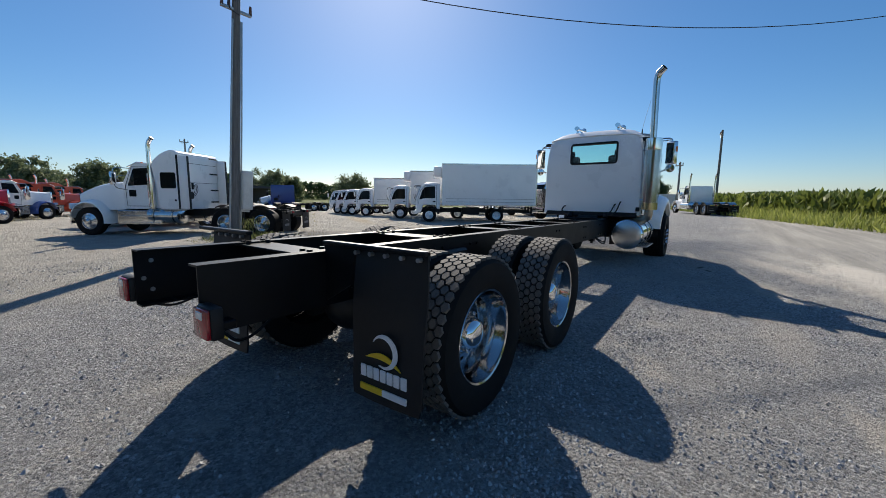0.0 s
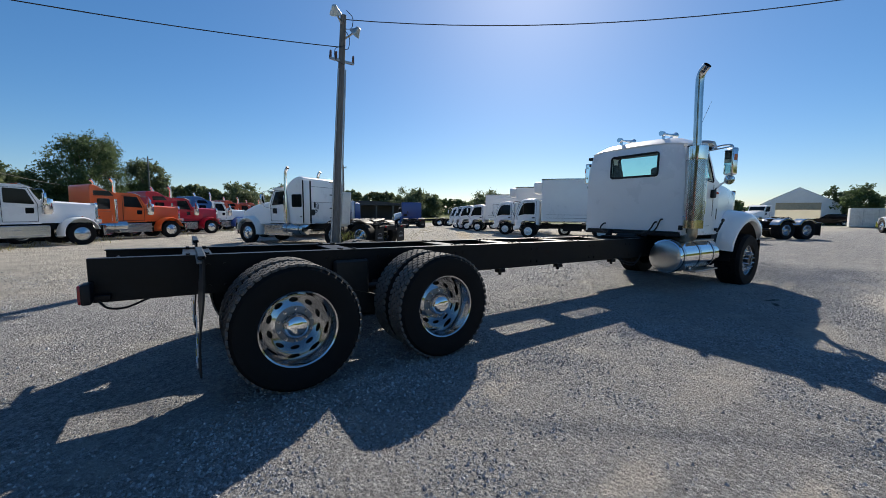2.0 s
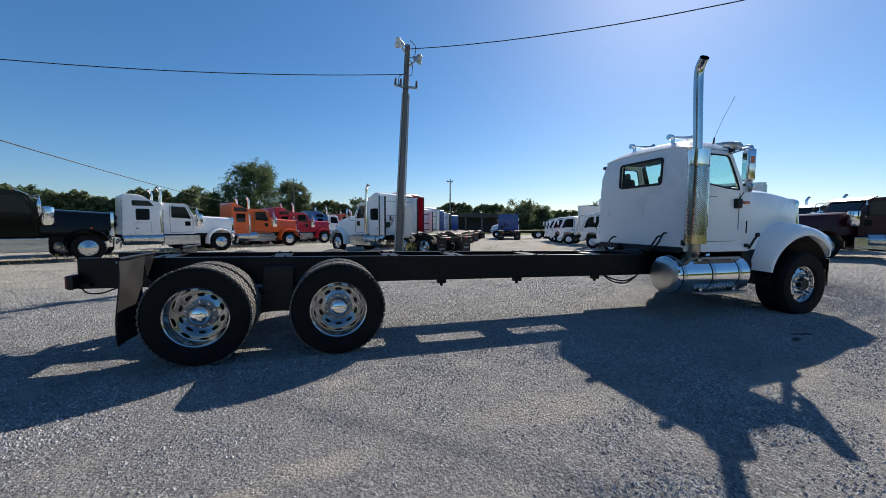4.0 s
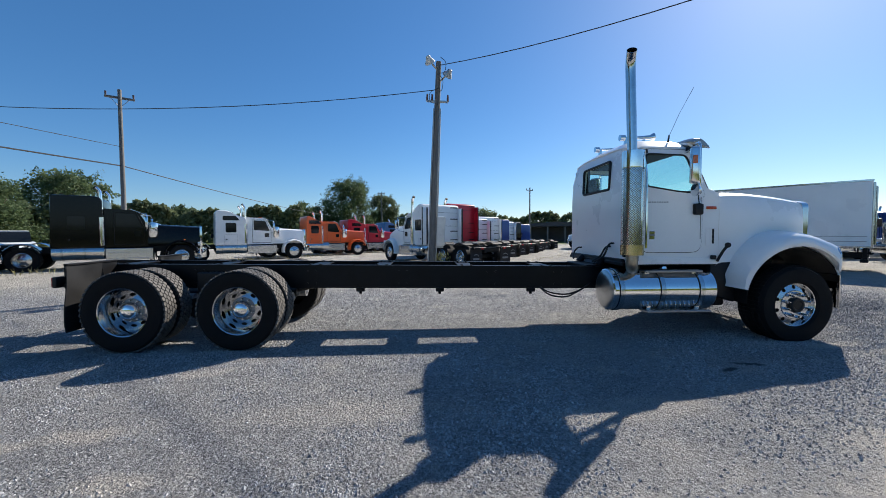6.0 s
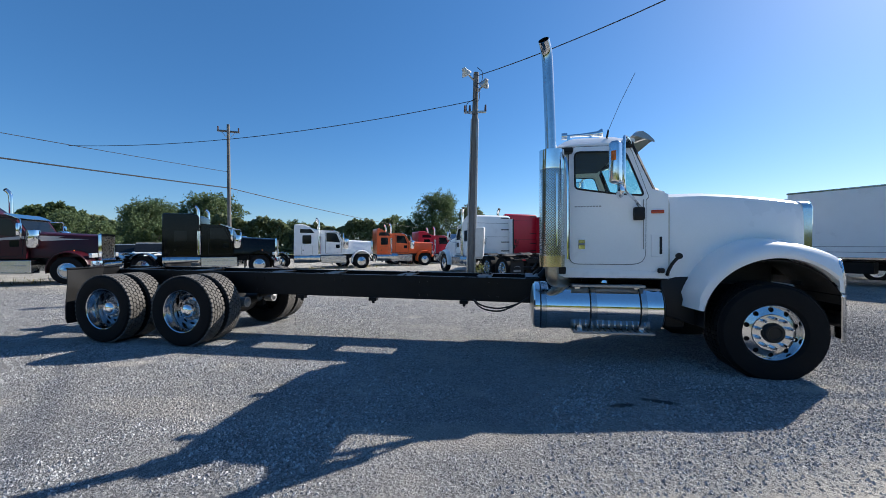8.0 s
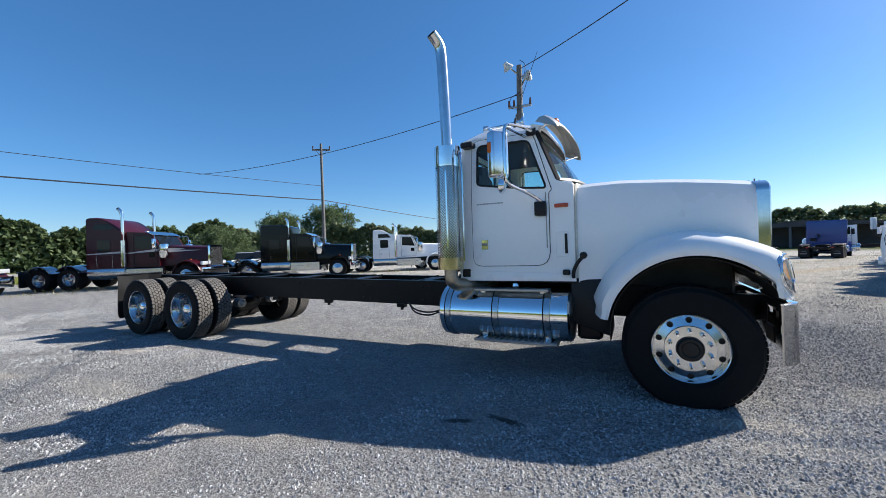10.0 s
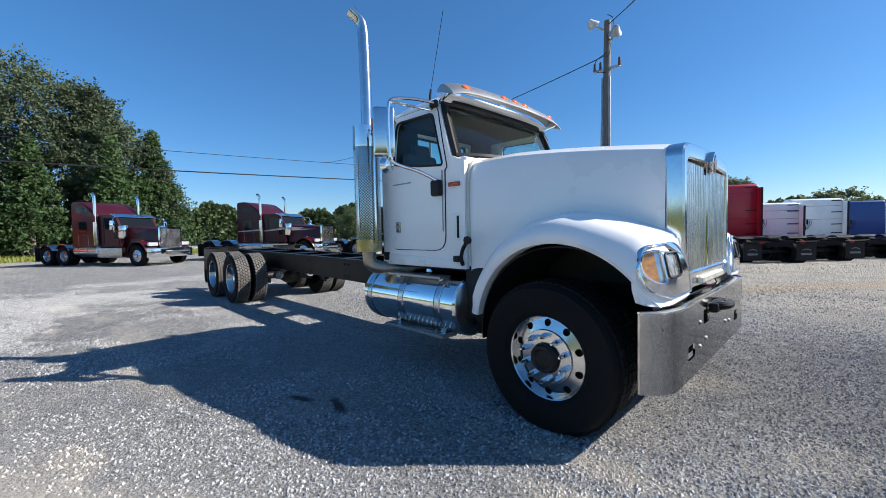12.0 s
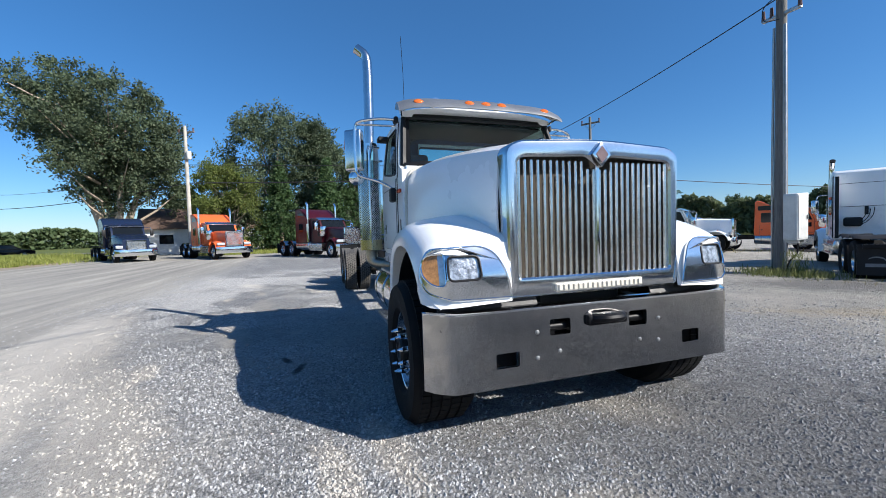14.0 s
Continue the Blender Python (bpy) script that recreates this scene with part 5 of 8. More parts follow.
for k, y in enumerate((-0.62, -0.52, 0.50)):
    bm = B()
    tube(bm, bend([(6.42, y, 1.30 - 0.05 * k), (6.33, y, 1.30 - 0.05 * k), (6.28, y + 0.05, 1.10), (6.20, y * 0.7, 1.02)]), 0.014, 6)
    part("cab_line", bm, PLASTIC, truck)
bm = B()
span(bm, 6.375, 6.405, -0.97, -0.90, 1.12, 1.20, 0.008)
part("cab_bracket", bm, PLASTIC, truck)
# ---- parked trucks ----
# a plain wheel for the parked trucks: outer face looks to -y
def small_wheel(R, rim, w, dish, parent, mrim, m):
    bm = B()
    h = w / 2
    d = -h * 0.8
    disc = d + dish
    lathe(bm, [(rim, -d), (rim + 0.012, d), (rim - 0.01, d - 0.006), (rim - 0.022, d + 0.02), (rim * 0.82, disc), (rim * 0.50, disc - 0.02), (rim * 0.36, disc - 0.03), (rim * 0.34, disc - 0.09), (rim * 0.2, disc - 0.11), (0, disc - 0.112)], 28)
    wh = part("wheel", bm, mrim, parent)
    bm = B()
    prof = [(rim, -h * 0.8), (R * 0.8, -h), (R * 0.93, -h * 0.97), (R, -h * 0.8)]
    lathe(bm, prof + [(r, -y) for r, y in reversed(prof)] + [(rim, 0)], 32, loop=True)
    for v in bm.verts:
        v.co.z = max(v.co.z, -R + 0.012)
    part("tyre", bm, RUBBER, wh)
    for k in range(8):
        a = 2 * math.pi * k / 8
        bm = B()
        lathe(bm, [(0.0, 0.0), (rim * 0.085, 0.0)], 8, 'y', (rim * 0.67 * math.cos(a), disc - 0.008, rim * 0.67 * math.sin(a)))
        part("hand_hole", bm, PLASTIC, wh)
    wh.matrix_local = m
    return wh


def fender_arch(bm, xa, za, R, y0, y1, a0, a1, n=18, crown=0.07, xmin=-9, xmax=9):
    rr = []
    for k in range(n + 1):
        a = radians(a0 + (a1 - a0) * k / n)
        ring = []
        for dr, f in ((0, 1.0), (0.03, 1.0), (0.05, 0.93), (crown, 0.7), (crown + 0.01, 0.0)):
            x = min(xmax, max(xmin, xa + (R + dr) * math.cos(a)))
            ring.append((x, y0 + (y1 - y0) * f, za + (R + dr) * math.sin(a)))
        rr.append(ring)
    rings(bm, rr, closed=False)
    thick(bm, 0.01)
    return bm


def pane(name, poly, place, parent, label="", mm=None):
    bm = B()
    bm.faces.new([bm.verts.new(place(*p)) for p in poly])
    thick(bm, 0.008)
    return part(name, bm, mm or DARKGLASS, parent, label)


def tractor(label, body, m, sleeper="raised", nose="square", accent=None, back=4.4, tandem=(5.2, 6.5), stacks=True, group="", hood_col=None, top=3.35, tank_mat=None, stripes=None, cab_col=None, fender_col=None):
    """A conventional highway tractor: front axle over the origin, facing +x."""
    t = thing("semi_truck", label, "truck", m, group)
    tm = tank_mat or ALLOY
    R = 0.51
    # frame
    for sgn in (-1, 1):
        bm = B()
        span(bm, -tandem[1] - 0.85, 0.65, sgn * 0.36, sgn * 0.44, 0.72, 0.98, 0.005)
        part("frame_rail", bm, BLACK, t)
    for x in (-tandem[1] - 0.8, -tandem[0] - 0.65, -tandem[0] + 0.9, -back - 0.2):
        bm = B()
        span(bm, x - 0.05, x + 0.05, -0.36, 0.36, 0.76, 0.94)
        part("crossmember", bm, BLACK, t)
    # wheels
    w0 = small_wheel(R, 0.29, 0.28, 0.01, t, ALLOY, pose(0, -1.02, R))
    again(w0, pose(0, 1.02, R, 0, 0, 180), t)
    w1 = small_wheel(R, 0.29, 0.56, 0.16, t, ALLOY, pose(-tandem[0], -0.92, R))
    for x, sgn in ((tandem[0], 1), (tandem[1], -1), (tandem[1], 1)):
        again(w1, pose(-x, sgn * 0.92, R, 0, 0, 0 if sgn < 0 else 180), t)
    for x in (0, -tandem[0], -tandem[1]):
        bm = B()
        cyl(bm, (x, -0.9, R), (x, 0.9, R), 0.08, n=10)
        part("axle", bm, GREASE, t)
    # hood
    hc = hood_col or body
    bm = B()
    sq = nose == "square"
    x0, x1 = -1.28, (0.78 if sq else 0.62)
    rr = []
    for k in range(8):
        f = k / 7
        x = x0 + (x1 - x0) * f
        if sq:
            w, zt, zb = 0.72 - 0.16 * f, 1.98 - 0.12 * f, 1.0
        else:
            w, zt, zb = 0.98 - 0.22 * f ** 1.5, 1.95 - 0.40 * f ** 2, 0.95 - 0.1 * f
        up = [(w, zb), (w, zt - 0.16), (w - 0.04, zt - 0.05), (w - 0.15, zt), (w * 0.4, zt + 0.025)]
        rr.append([(x, -y, z) for y, z in up] + [(x, y, z) for y, z in reversed(up)])
    rings(bm, rr)
    part("hood", bm, hc, t)
    for sgn in (-1, 1):
        bm = B()
        if sq:
            fender_arch(bm, 0.02, 0.56, 0.62, sgn * 0.56, sgn * 1.17, 192, 12, crown=0.08, xmax=0.74)
        else:
            fender_arch(bm, 0.02, 0.55, 0.62, sgn * 0.66, sgn * 1.20, 190, 5, crown=0.12, xmax=0.72)
        part("fender", bm, fender_col or hc, t)
        bm = B()
        if sq:
            span(bm, 0.64, 0.76, sgn * 0.62, sgn * 1.10, 0.98, 1.16, 0.03, 2)
        else:
            box(bm, (0.64, sgn * 0.93, 1.05), (0.14, 0.42, 0.22), 0.05, (0, 0, -sgn * 20), 2)
        part("headlamp", bm, LENS, t)
        bm = B()
        lathe(bm, [(0.0, 0.05), (0.03, 0.04), (0.04, 0.0)], 10, 'z', (0.12, sgn * 0.92, 1.24 if sq else 1.2))
        part("turn_lamp", bm, AMBER, t)
    # grille and bumper
    bm = B()
    gw, gz0, gz1 = (0.58, 0.86, 1.92) if sq else (0.55, 0.80, 1.50)
    gx = x1 + 0.06
    slab(bm, rounded([(-gw, gz0), (gw, gz0), (gw, gz1), (-gw, gz1)], 0.06), [rounded([(-gw + 0.05, gz0 + 0.06), (gw - 0.05, gz0 + 0.06), (gw - 0.05, gz1 - 0.09), (-gw + 0.05, gz1 - 0.09)], 0.04)], lambda u, v: (gx, u, v), Vector((-0.1, 0, 0)))
    gr = part("grille_surround", bm, CHROME, t)
    bm = B()
    span(bm, gx - 0.09, gx - 0.07, -gw + 0.03, gw - 0.03, gz0 + 0.04, gz1 - 0.05)
    part("grille_mesh", bm, PLASTIC, gr)
    for k in range(18):
        y = -gw + 0.08 + (2 * gw - 0.16) * k / 17
        bm = B()
        span(bm, gx - 0.05, gx - 0.012, y - 0.019, y + 0.019, gz0 + 0.05, gz1 - 0.08)
        part("grille_bar", bm, BARS, gr)
    bm = B()
    rr = []
    for k in range(15):
        y = -1.2 + 2.4 * k / 14
        x = gx + 0.16 - 0.22 * max(0, abs(y) - 0.8) ** 2 / 0.16
        rr.append([(x, y, 0.42), (x + 0.03, y, 0.6), (x, y, 0.86), (x - 0.03, y, 0.86), (x - 0.03, y, 0.42)])
    rings(bm, rr)
    part("bumper", bm, CHROME, t)
    # cab
    bm = B()
    cz = 2.58
    prof = rounded([(-2.72, 0.98), (-1.26, 0.98), (-1.24, 1.90), (-1.62, cz), (-2.72, cz + 0.06)], [0.02, 0.02, 0.05, 0.16, 0.05])
    prism(bm, prof, 'y', -0.97, 0.97)
    part("cab", bm, cab_col or body, t)
    bm = B()
    box(bm, (-1.66, 0, cz - 0.02), (0.42, 2.02, 0.03), 0.01, (0, 24, 0))
    part("sun_visor", bm, CHROME if stacks else body, t)
    for k in range(5):
        bm = B()
        lathe(bm, [(0.0, 0.04), (0.04, 0.03), (0.05, 0.0)], 10, 'z', (-1.88, -0.8 + 0.4 * k, cz + 0.045))
        part("clearance_lamp", bm, AMBER, t)
    pane("windshield", [(-0.86, 1.93), (0.86, 1.93), (0.84, 2.46), (-0.84, 2.46)], lambda u, v: (-1.232 - (v - 1.90) * 0.56 + 0.012, u, v), t)
    for sgn in (-1, 1):
        pane("door_window", rounded([(-2.33, 1.86), (-1.42, 1.80), (-1.68, 2.42), (-2.33, 2.45)], 0.05), lambda u, v: (u, sgn * 0.976, v), t)
        pane("lower_window", rounded([(-1.72, 1.42), (-1.46, 1.42), (-1.46, 1.66), (-1.72, 1.66)], 0.03), lambda u, v: (u, sgn * 0.976, v), t)
        bm = B()
        tube(bm, [(-2.40, sgn * 0.978, 1.08), (-2.40, sgn * 0.978, 2.48), (-1.62, sgn * 0.978, 2.48), (-1.34, sgn * 0.978, 1.80), (-1.36, sgn * 0.978, 1.08), (-2.40, sgn * 0.978, 1.08)], 0.010, 4)
        part("door_seam", bm, PLASTIC, t)
        bm = B()
        tube(bm, bend([(-1.52, sgn * 0.95, 2.42), (-1.25, sgn * 1.28, 2.45), (-1.22, sgn * 1.32, 2.3), (-1.22, sgn * 1.32, 1.72), (-1.40, sgn * 0.95, 1.66)]), 0.016, 6)
        arm = part("mirror_arm", bm, CHROME, t)
        bm = B()
        box(bm, (-1.24, sgn * 1.36, 2.05), (0.10, 0.20, 0.46), 0.03, None, 2)
        part("mirror_head", bm, CHROME if stacks else PLASTIC, arm)
        # steps and fuel tanks
        bm = B()
        if sq:
            lathe(bm, [(0.0, -0.02), (0.24, 0.0), (0.33, 0.04), (0.33, 1.66), (0.24, 1.70), (0.0, 1.72)], 24, 'x', (-back, sgn * 0.86, 0.78))
        else:
            lathe(bm, [(0.0, -0.02), (0.22, 0.0), (0.30, 0.04), (0.30, 1.16), (0.22, 1.2), (0.0, 1.22)], 24, 'x', (-back + 0.1, sgn * 0.86, 0.74))
        tank = part("fuel_tank", bm, tm, t)
        for x in (-back + 0.35, -back + 1.05):
            bm = B()
            lathe(bm, [(0.335, x - 0.03), (0.342, x - 0.025), (0.342, x + 0.025), (0.335, x + 0.03)], 24, 'x', (0, sgn * 0.86, 0.78 if sq else 0.74))
            part("tank_strap", bm, STEEL, tank)
        bm = B()
        span(bm, -2.70, -1.05, sgn * 0.62, sgn * 1.12, 0.42, 0.92, 0.02)
        for z in (0.46, 0.70):
            span(bm, -2.6, -1.2, sgn * 1.10, sgn * 1.17, z, z + 0.04, 0.005)
        part("step_box", bm, tm if sq or stacks else body, t)
        if sq:
            bm = B()
            lathe(bm, [(0.0, 0.02), (0.10, 0.0), (0.19, -0.02), (0.20, -0.06), (0.20, -0.58), (0.16, -0.66), (0.0, -0.68)], 22, 'z', (-1.05, sgn * 0.98, 2.05))
            part("air_cleaner", bm, CHROME, t, "round chrome air cleaner")
        if stacks:
            bm = B()
            xs_ = -2.80 if sq else -2.38
            tube(bm, bend([(xs_, sgn * 1.08, 1.0), (xs_, sgn * 1.08, 2.4), (xs_, sgn * 1.08, top + 0.15), (xs_ - 0.06, sgn * 1.08, top + 0.28), (xs_ - 0.16, sgn * 1.08, top + 0.38)]), 0.070, 14)
            st = part("exhaust_pipe", bm, CHROME, t)
            bm = B()
            cyl(bm, (xs_ - 0.135, sgn * 1.08, top + 0.355), (xs_ - 0.172, sgn * 1.08, top + 0.392), 0.074, 0.070, 14)
            part("pipe_mouth", bm, PLASTIC, st, "sooty pipe mouth")
            bm = B()
            cyl(bm, (xs_, sgn * 1.08, 1.05), (xs_, sgn * 1.08, 2.25), 0.115, n=16)
            part("heat_shield", bm, CHROME, st)
    # sleeper
    sx0, sx1 = -back, -2.74
    sw = 1.18
    if sleeper != "none":
        bm = B()
        if sleeper == "raised":
            prof = rounded([(sx0, 0.96), (sx1, 0.96), (sx1, 2.62), (sx1 - 0.45, top - 0.32), (sx1 - 0.95, top), (sx0 + 0.05, top - 0.03)], [0.03, 0.03, 0.12, 0.25, 0.3, 0.12])
        elif sleeper == "aero":
            prof = rounded([(sx0, 0.96), (sx1, 0.96), (sx1 + 0.25, 2.62), (sx1 - 0.05 - max(0, top - 3.1) * 0.9, top - 0.18), (sx1 - 0.5 - max(0, top - 3.1) * 0.6, top), (sx0, top - 0.10)], [0.03, 0.03, 0.05, 0.25, 0.3, 0.06])
        else:
            prof = rounded([(sx0, 0.96), (sx1, 0.96), (sx1, top - 0.1), (sx1 - 0.3, top), (sx0 + 0.05, top)], [0.03, 0.03, 0.1, 0.1, 0.12])
        a = [Vector((p[0], 0, p[1])) for p in prof]
        rr = []
        for f, y in ((0.965, -sw), (0.99, -sw + 0.03), (1.0, -sw + 0.09), (1.0, sw - 0.09), (0.99, sw - 0.03), (0.965, sw)):
            cx, cz2 = (sx0 + sx1) / 2, 2.0
            rr.append([(cx + (p.x - cx) * f, y, cz2 + (p.z - cz2) * f) for p in a])
        rings(bm, rr)
        sl = part("sleeper", bm, body, t)
        for sgn in (-1, 1):
            cx = (sx0 + sx1) / 2
            pane("sleeper_window", rounded([(cx - 0.28, 1.72), (cx + 0.28, 1.72), (cx + 0.28, 2.28), (cx - 0.28, 2.28)], 0.07), lambda u, v: (u, sgn * (sw + 0.006), v), sl)
            if sleeper == "raised":
                pane("upper_window", rounded([(cx - 0.42, top - 0.59), (cx + 0.48, top - 0.59), (cx + 0.26, top - 0.33), (cx - 0.42, top - 0.33)], 0.05), lambda u, v: (u, sgn * (sw + 0.006), v), sl)
                bm = B()
                tube(bm, [(cx - 0.34, sgn * (sw + 0.002), 1.02), (cx - 0.34, sgn * (sw + 0.002), 1.58), (cx + 0.34, sgn * (sw + 0.002), 1.58), (cx + 0.34, sgn * (sw + 0.002), 1.02)], 0.008, 4)
                part("locker_seam", bm, STEEL, sl)
            bm = B()
            lathe(bm, [(0.0, 0.0), (0.035, 0.0), (0.04, 0.012)], 10, 'y', (cx - 0.24, sgn * (sw + 0.01), 1.30))
            part("locker_latch", bm, PLASTIC, sl)
            if stripes is not None and sgn < 0:
                for x0_, x1_, z0_, z1_, w_ in ((sx0 + 0.05, sx1 + 0.02, 1.62, 1.66, 0.09), (-2.68, -1.30, 1.62, 1.70, 0.12)):
                    bm = B()
                    yy = sgn * (sw + 0.004) if x0_ < -2.7 else sgn * 0.982
                    vs = [bm.verts.new((x0_, yy, z0_)), bm.verts.new((x1_, yy, z1_)), bm.verts.new((x1_, yy, z1_ + w_)), bm.verts.new((x0_, yy, z0_ + w_ * 0.4))]
                    bm.faces.new(vs)
                    thick(bm, 0.004)
                    part("stripe", bm, stripes, t)
        if stripes is not None and sq:
            # the long flash on the hood side
            for sgn in (-1, 1):
                bm = B()
                vs = [bm.verts.new((x, sgn * (0.727 - 0.16 * (x + 1.28) / 2.06), z)) for x, z in ((-1.26, 1.62), (0.45, 1.70), (-0.55, 1.74), (-0.30, 1.80), (-1.26, 1.86))]
                bm.faces.new(vs)
                thick(bm, 0.004)
                part("flash", bm, stripes, t)
        if sleeper == "aero":
            # side extenders with their black hinges, and the rear lines
            for sgn in (-1, 1):
                bm = B()
                span(bm, sx0 - 0.36, sx0 - 0.01, sgn * 1.10, sgn * 1.17, 1.0, top - 0.22, 0.03, 2)
                ex = part("side_extender", bm, body, t)
                bm = B()
                span(bm, sx0 - 0.03, sx0 + 0.03, sgn * 1.165, sgn * 1.185, 1.0, top - 0.2)
                part("extender_seal", bm, PLASTIC, ex)
            for sgn in (-1, 1):
                bm = B()
                span(bm, sx0 - 0.385, sx0 - 0.36, sgn * 1.09, sgn * 1.175, 1.0, top - 0.24, 0.004)
                part("rear_edge_seal", bm, PLASTIC, t)
            for z in (1.95, top - 0.45):
                bm = B()
                span(bm, sx0 - 0.012, sx0 - 0.002, -1.05, 1.05, z - 0.006, z + 0.006)
                part("rear_seam", bm, PLASTIC, sl)
            for z in (1.22, 1.68, 2.32, top - 0.18):
                bm = B()
                span(bm, sx0 - 0.03, sx0 + 0.0, -1.1, -0.62, z - 0.025, z + 0.025, 0.005)
                part("rear_hinge", bm, PLASTIC, sl)
        for k, y in enumerate((0.30, 0.38, 0.46)):
            bm = B()
            tube(bm, bend([(sx0 - 0.02, y, 1.90 - 0.05 * k), (sx0 - 0.10, y + 0.01, 1.86), (sx0 - 0.14, y + 0.04, 1.66), (sx0 - 0.12, y + 0.16, 1.48), (sx0 - 0.05, y + 0.24, 1.42)]), 0.010, 5)
            part("air_line", bm, PLASTIC, t)
        bm = B()
        span(bm, sx0 - 0.05, sx0, 0.42, 0.50, 1.7, 1.95, 0.01)
        span(bm, sx0 - 0.14, sx0, 0.55, 0.95, 1.35, 1.62, 0.04)
        part("line_bracket", bm, PLASTIC, t)
    # rear deck
    bm = B()
    rr = []
    for k in range(13):
        a = radians(40 + 280 * k / 12)
        rr.append([(-(tandem[0] + tandem[1]) / 2 + 0.05 + r * math.cos(a), r * 0.9 * math.sin(a), z) for r, z in ((0.14, 1.14), (0.47, 1.10), (0.47, 1.06), (0.14, 1.08))])
    rings(bm, rr)
    span(bm, -(tandem[0] + tandem[1]) / 2 - 0.1, -(tandem[0] + tandem[1]) / 2 + 0.2, -0.42, 0.42, 0.98, 1.08, 0.02)
    part("fifth_wheel", bm, GREASE, t, "greasy black coupling plate")
    for x in tandem:
        for sgn in (-1, 1):
            bm = B()
            fender_arch(bm, -x, 0.55, 0.57, sgn * 0.62, sgn * 1.22, 145 if sq else 122, 25 if sq else 60, 10, 0.03)
            part("rear_fender", bm, FLAP if not sq else STEEL, t)
    for sgn in (-1, 1):
        bm = B()
        span(bm, -tandem[1] - 0.80, -tandem[1] - 0.78, sgn * 0.58, sgn * 1.22, 0.22, 0.95)
        fl = part("mud_flap", bm, FLAP, t)
        bm = B()
        swoosh(bm, [(sgn * 0.9 - 0.14 * math.cos(a), 0.58 + 0.07 * math.sin(a)) for a in [2.9 - 3.2 * i / 12 for i in range(13)]], 0.035)
        o = part("ring_mark", bm, GREYPRINT, fl)
        o.location.x = -tandem[1] - 0.806
        bm = B()
        span(bm, -tandem[1] - 0.81, -tandem[1] - 0.802, sgn * 0.72, sgn * 1.08, 0.42, 0.50)
        part("letter_bar", bm, GREYPRINT, fl)
        bm = B()
        span(bm, -tandem[1] - 0.95, -tandem[1] - 0.87, sgn * 0.45, sgn * 1.15, 0.86, 0.96, 0.01)
        lb = part("tail_bar", bm, STEEL if sq else BLACK, t)
        bm = B()
        span(bm, -tandem[1] - 0.97, -tandem[1] - 0.945, sgn * 0.6, sgn * 0.75, 0.87, 0.95)
        part("tail_lamp", bm, RED, lb)
    return t


def at(x, y, h):
    return pose(x, y, ground_z(x, y), 0, 0, h)


def right_wheel(x, y, h=30.0):
    """The pose of a truck whose right front wheel stands at x, y."""
    return at(x - 1.05 * math.sin(radians(h)), y + 1.05 * math.cos(radians(h)), h)


ORANGE = paint("orange_paint", (0.74, 0.125, 0.030), 0.04)
MAROON = mat("maroon_paint", (0.040, 0.003, 0.008), 0.32, 0, 0.05, 1.2, 60, 0, 0.12, 0.05, spec=0.3)
CARBLACK = mat("black_paint", (0.004, 0.0042, 0.005), 0.10, 0, 0.04, 1.2, 60, 0, 0.08, 0, spec=0.22)
NAVY = paint("navy_paint", (0.010, 0.018, 0.045), 0.0, 0.25)
REDP = paint("red_paint", (0.46, 0.012, 0.030), 0.04)
BLUEP = paint("blue_paint", (0.02, 0.06, 0.24))
SKYBLUE = paint("light_blue_paint", (0.035, 0.14, 0.34))
GREENP = paint("green_paint", (0.03, 0.14, 0.09))
FADEDRED = paint("faded_orange_red_paint", (0.52, 0.075, 0.035), 0.1)
SILVERP = paint("silver_stripe", (0.42, 0.40, 0.40))
G1 = "trucks parked in a slanted row facing the lot"
tractor("dark navy aerodynamic semi truck parked on gravel", NAVY, right_wheel(-20.2, -15.0, 33), "aero", "aero", back=4.0, stacks=False, group=G1, top=3.2)
tractor("orange long-nose semi truck with twin chrome stacks", ORANGE, right_wheel(-18.71, -8.71, 31), group=G1)
tractor("dark maroon long-nose semi truck with chrome stacks", MAROON, right_wheel(-14.17, -1.07), group=G1, stripes=None)
tractor("maroon long-nose semi truck with silver stripes", MAROON, right_wheel(-10.68, 5.83), group=G1, stripes=SILVERP)
tractor("black long-nose semi truck with tall flat sleeper", CARBLACK, right_wheel(-7.57, 12.61), "flat", group=G1, top=3.15)
tractor("white long-nose semi truck with chrome tanks", WHITE, right_wheel(-4.62, 19.4), group=G1, top=3.02)
tractor("orange long-nose semi truck beside a white one", ORANGE, right_wheel(-1.45, 24.9), back=3.95, group=G1, top=3.02)
tractor("bright red long-nose semi truck in the parked row", REDP, right_wheel(0.95, 30.2), group=G1, top=3.02)
tractor("white long-nose semi truck with a blue sleeper and blue fenders", SKYBLUE, right_wheel(3.6, 36.0), group=G1, top=3.02, cab_col=WHITE, hood_col=WHITE, fender_col=BLUEP)
tractor("orange-red long-nose semi truck far along the row", FADEDRED, right_wheel(6.3, 41.9), group=G1, top=2.95)
tractor("orange-red long-nose semi truck at the end of the row", FADEDRED, right_wheel(9.1, 47.7), group=G1, top=2.95)

# the row that shows its sleeper backs; x, y: the left rear corner of the sleeper
def left_back(x, y, h, back, sw=1.18):
    d, n = Vector((math.cos(radians(h)), math.sin(radians(h)))), Vector((-math.sin(radians(h)), math.cos(radians(h))))
    p = Vector((x, y)) + d * back - n * sw
    return at(p.x, p.y, h)


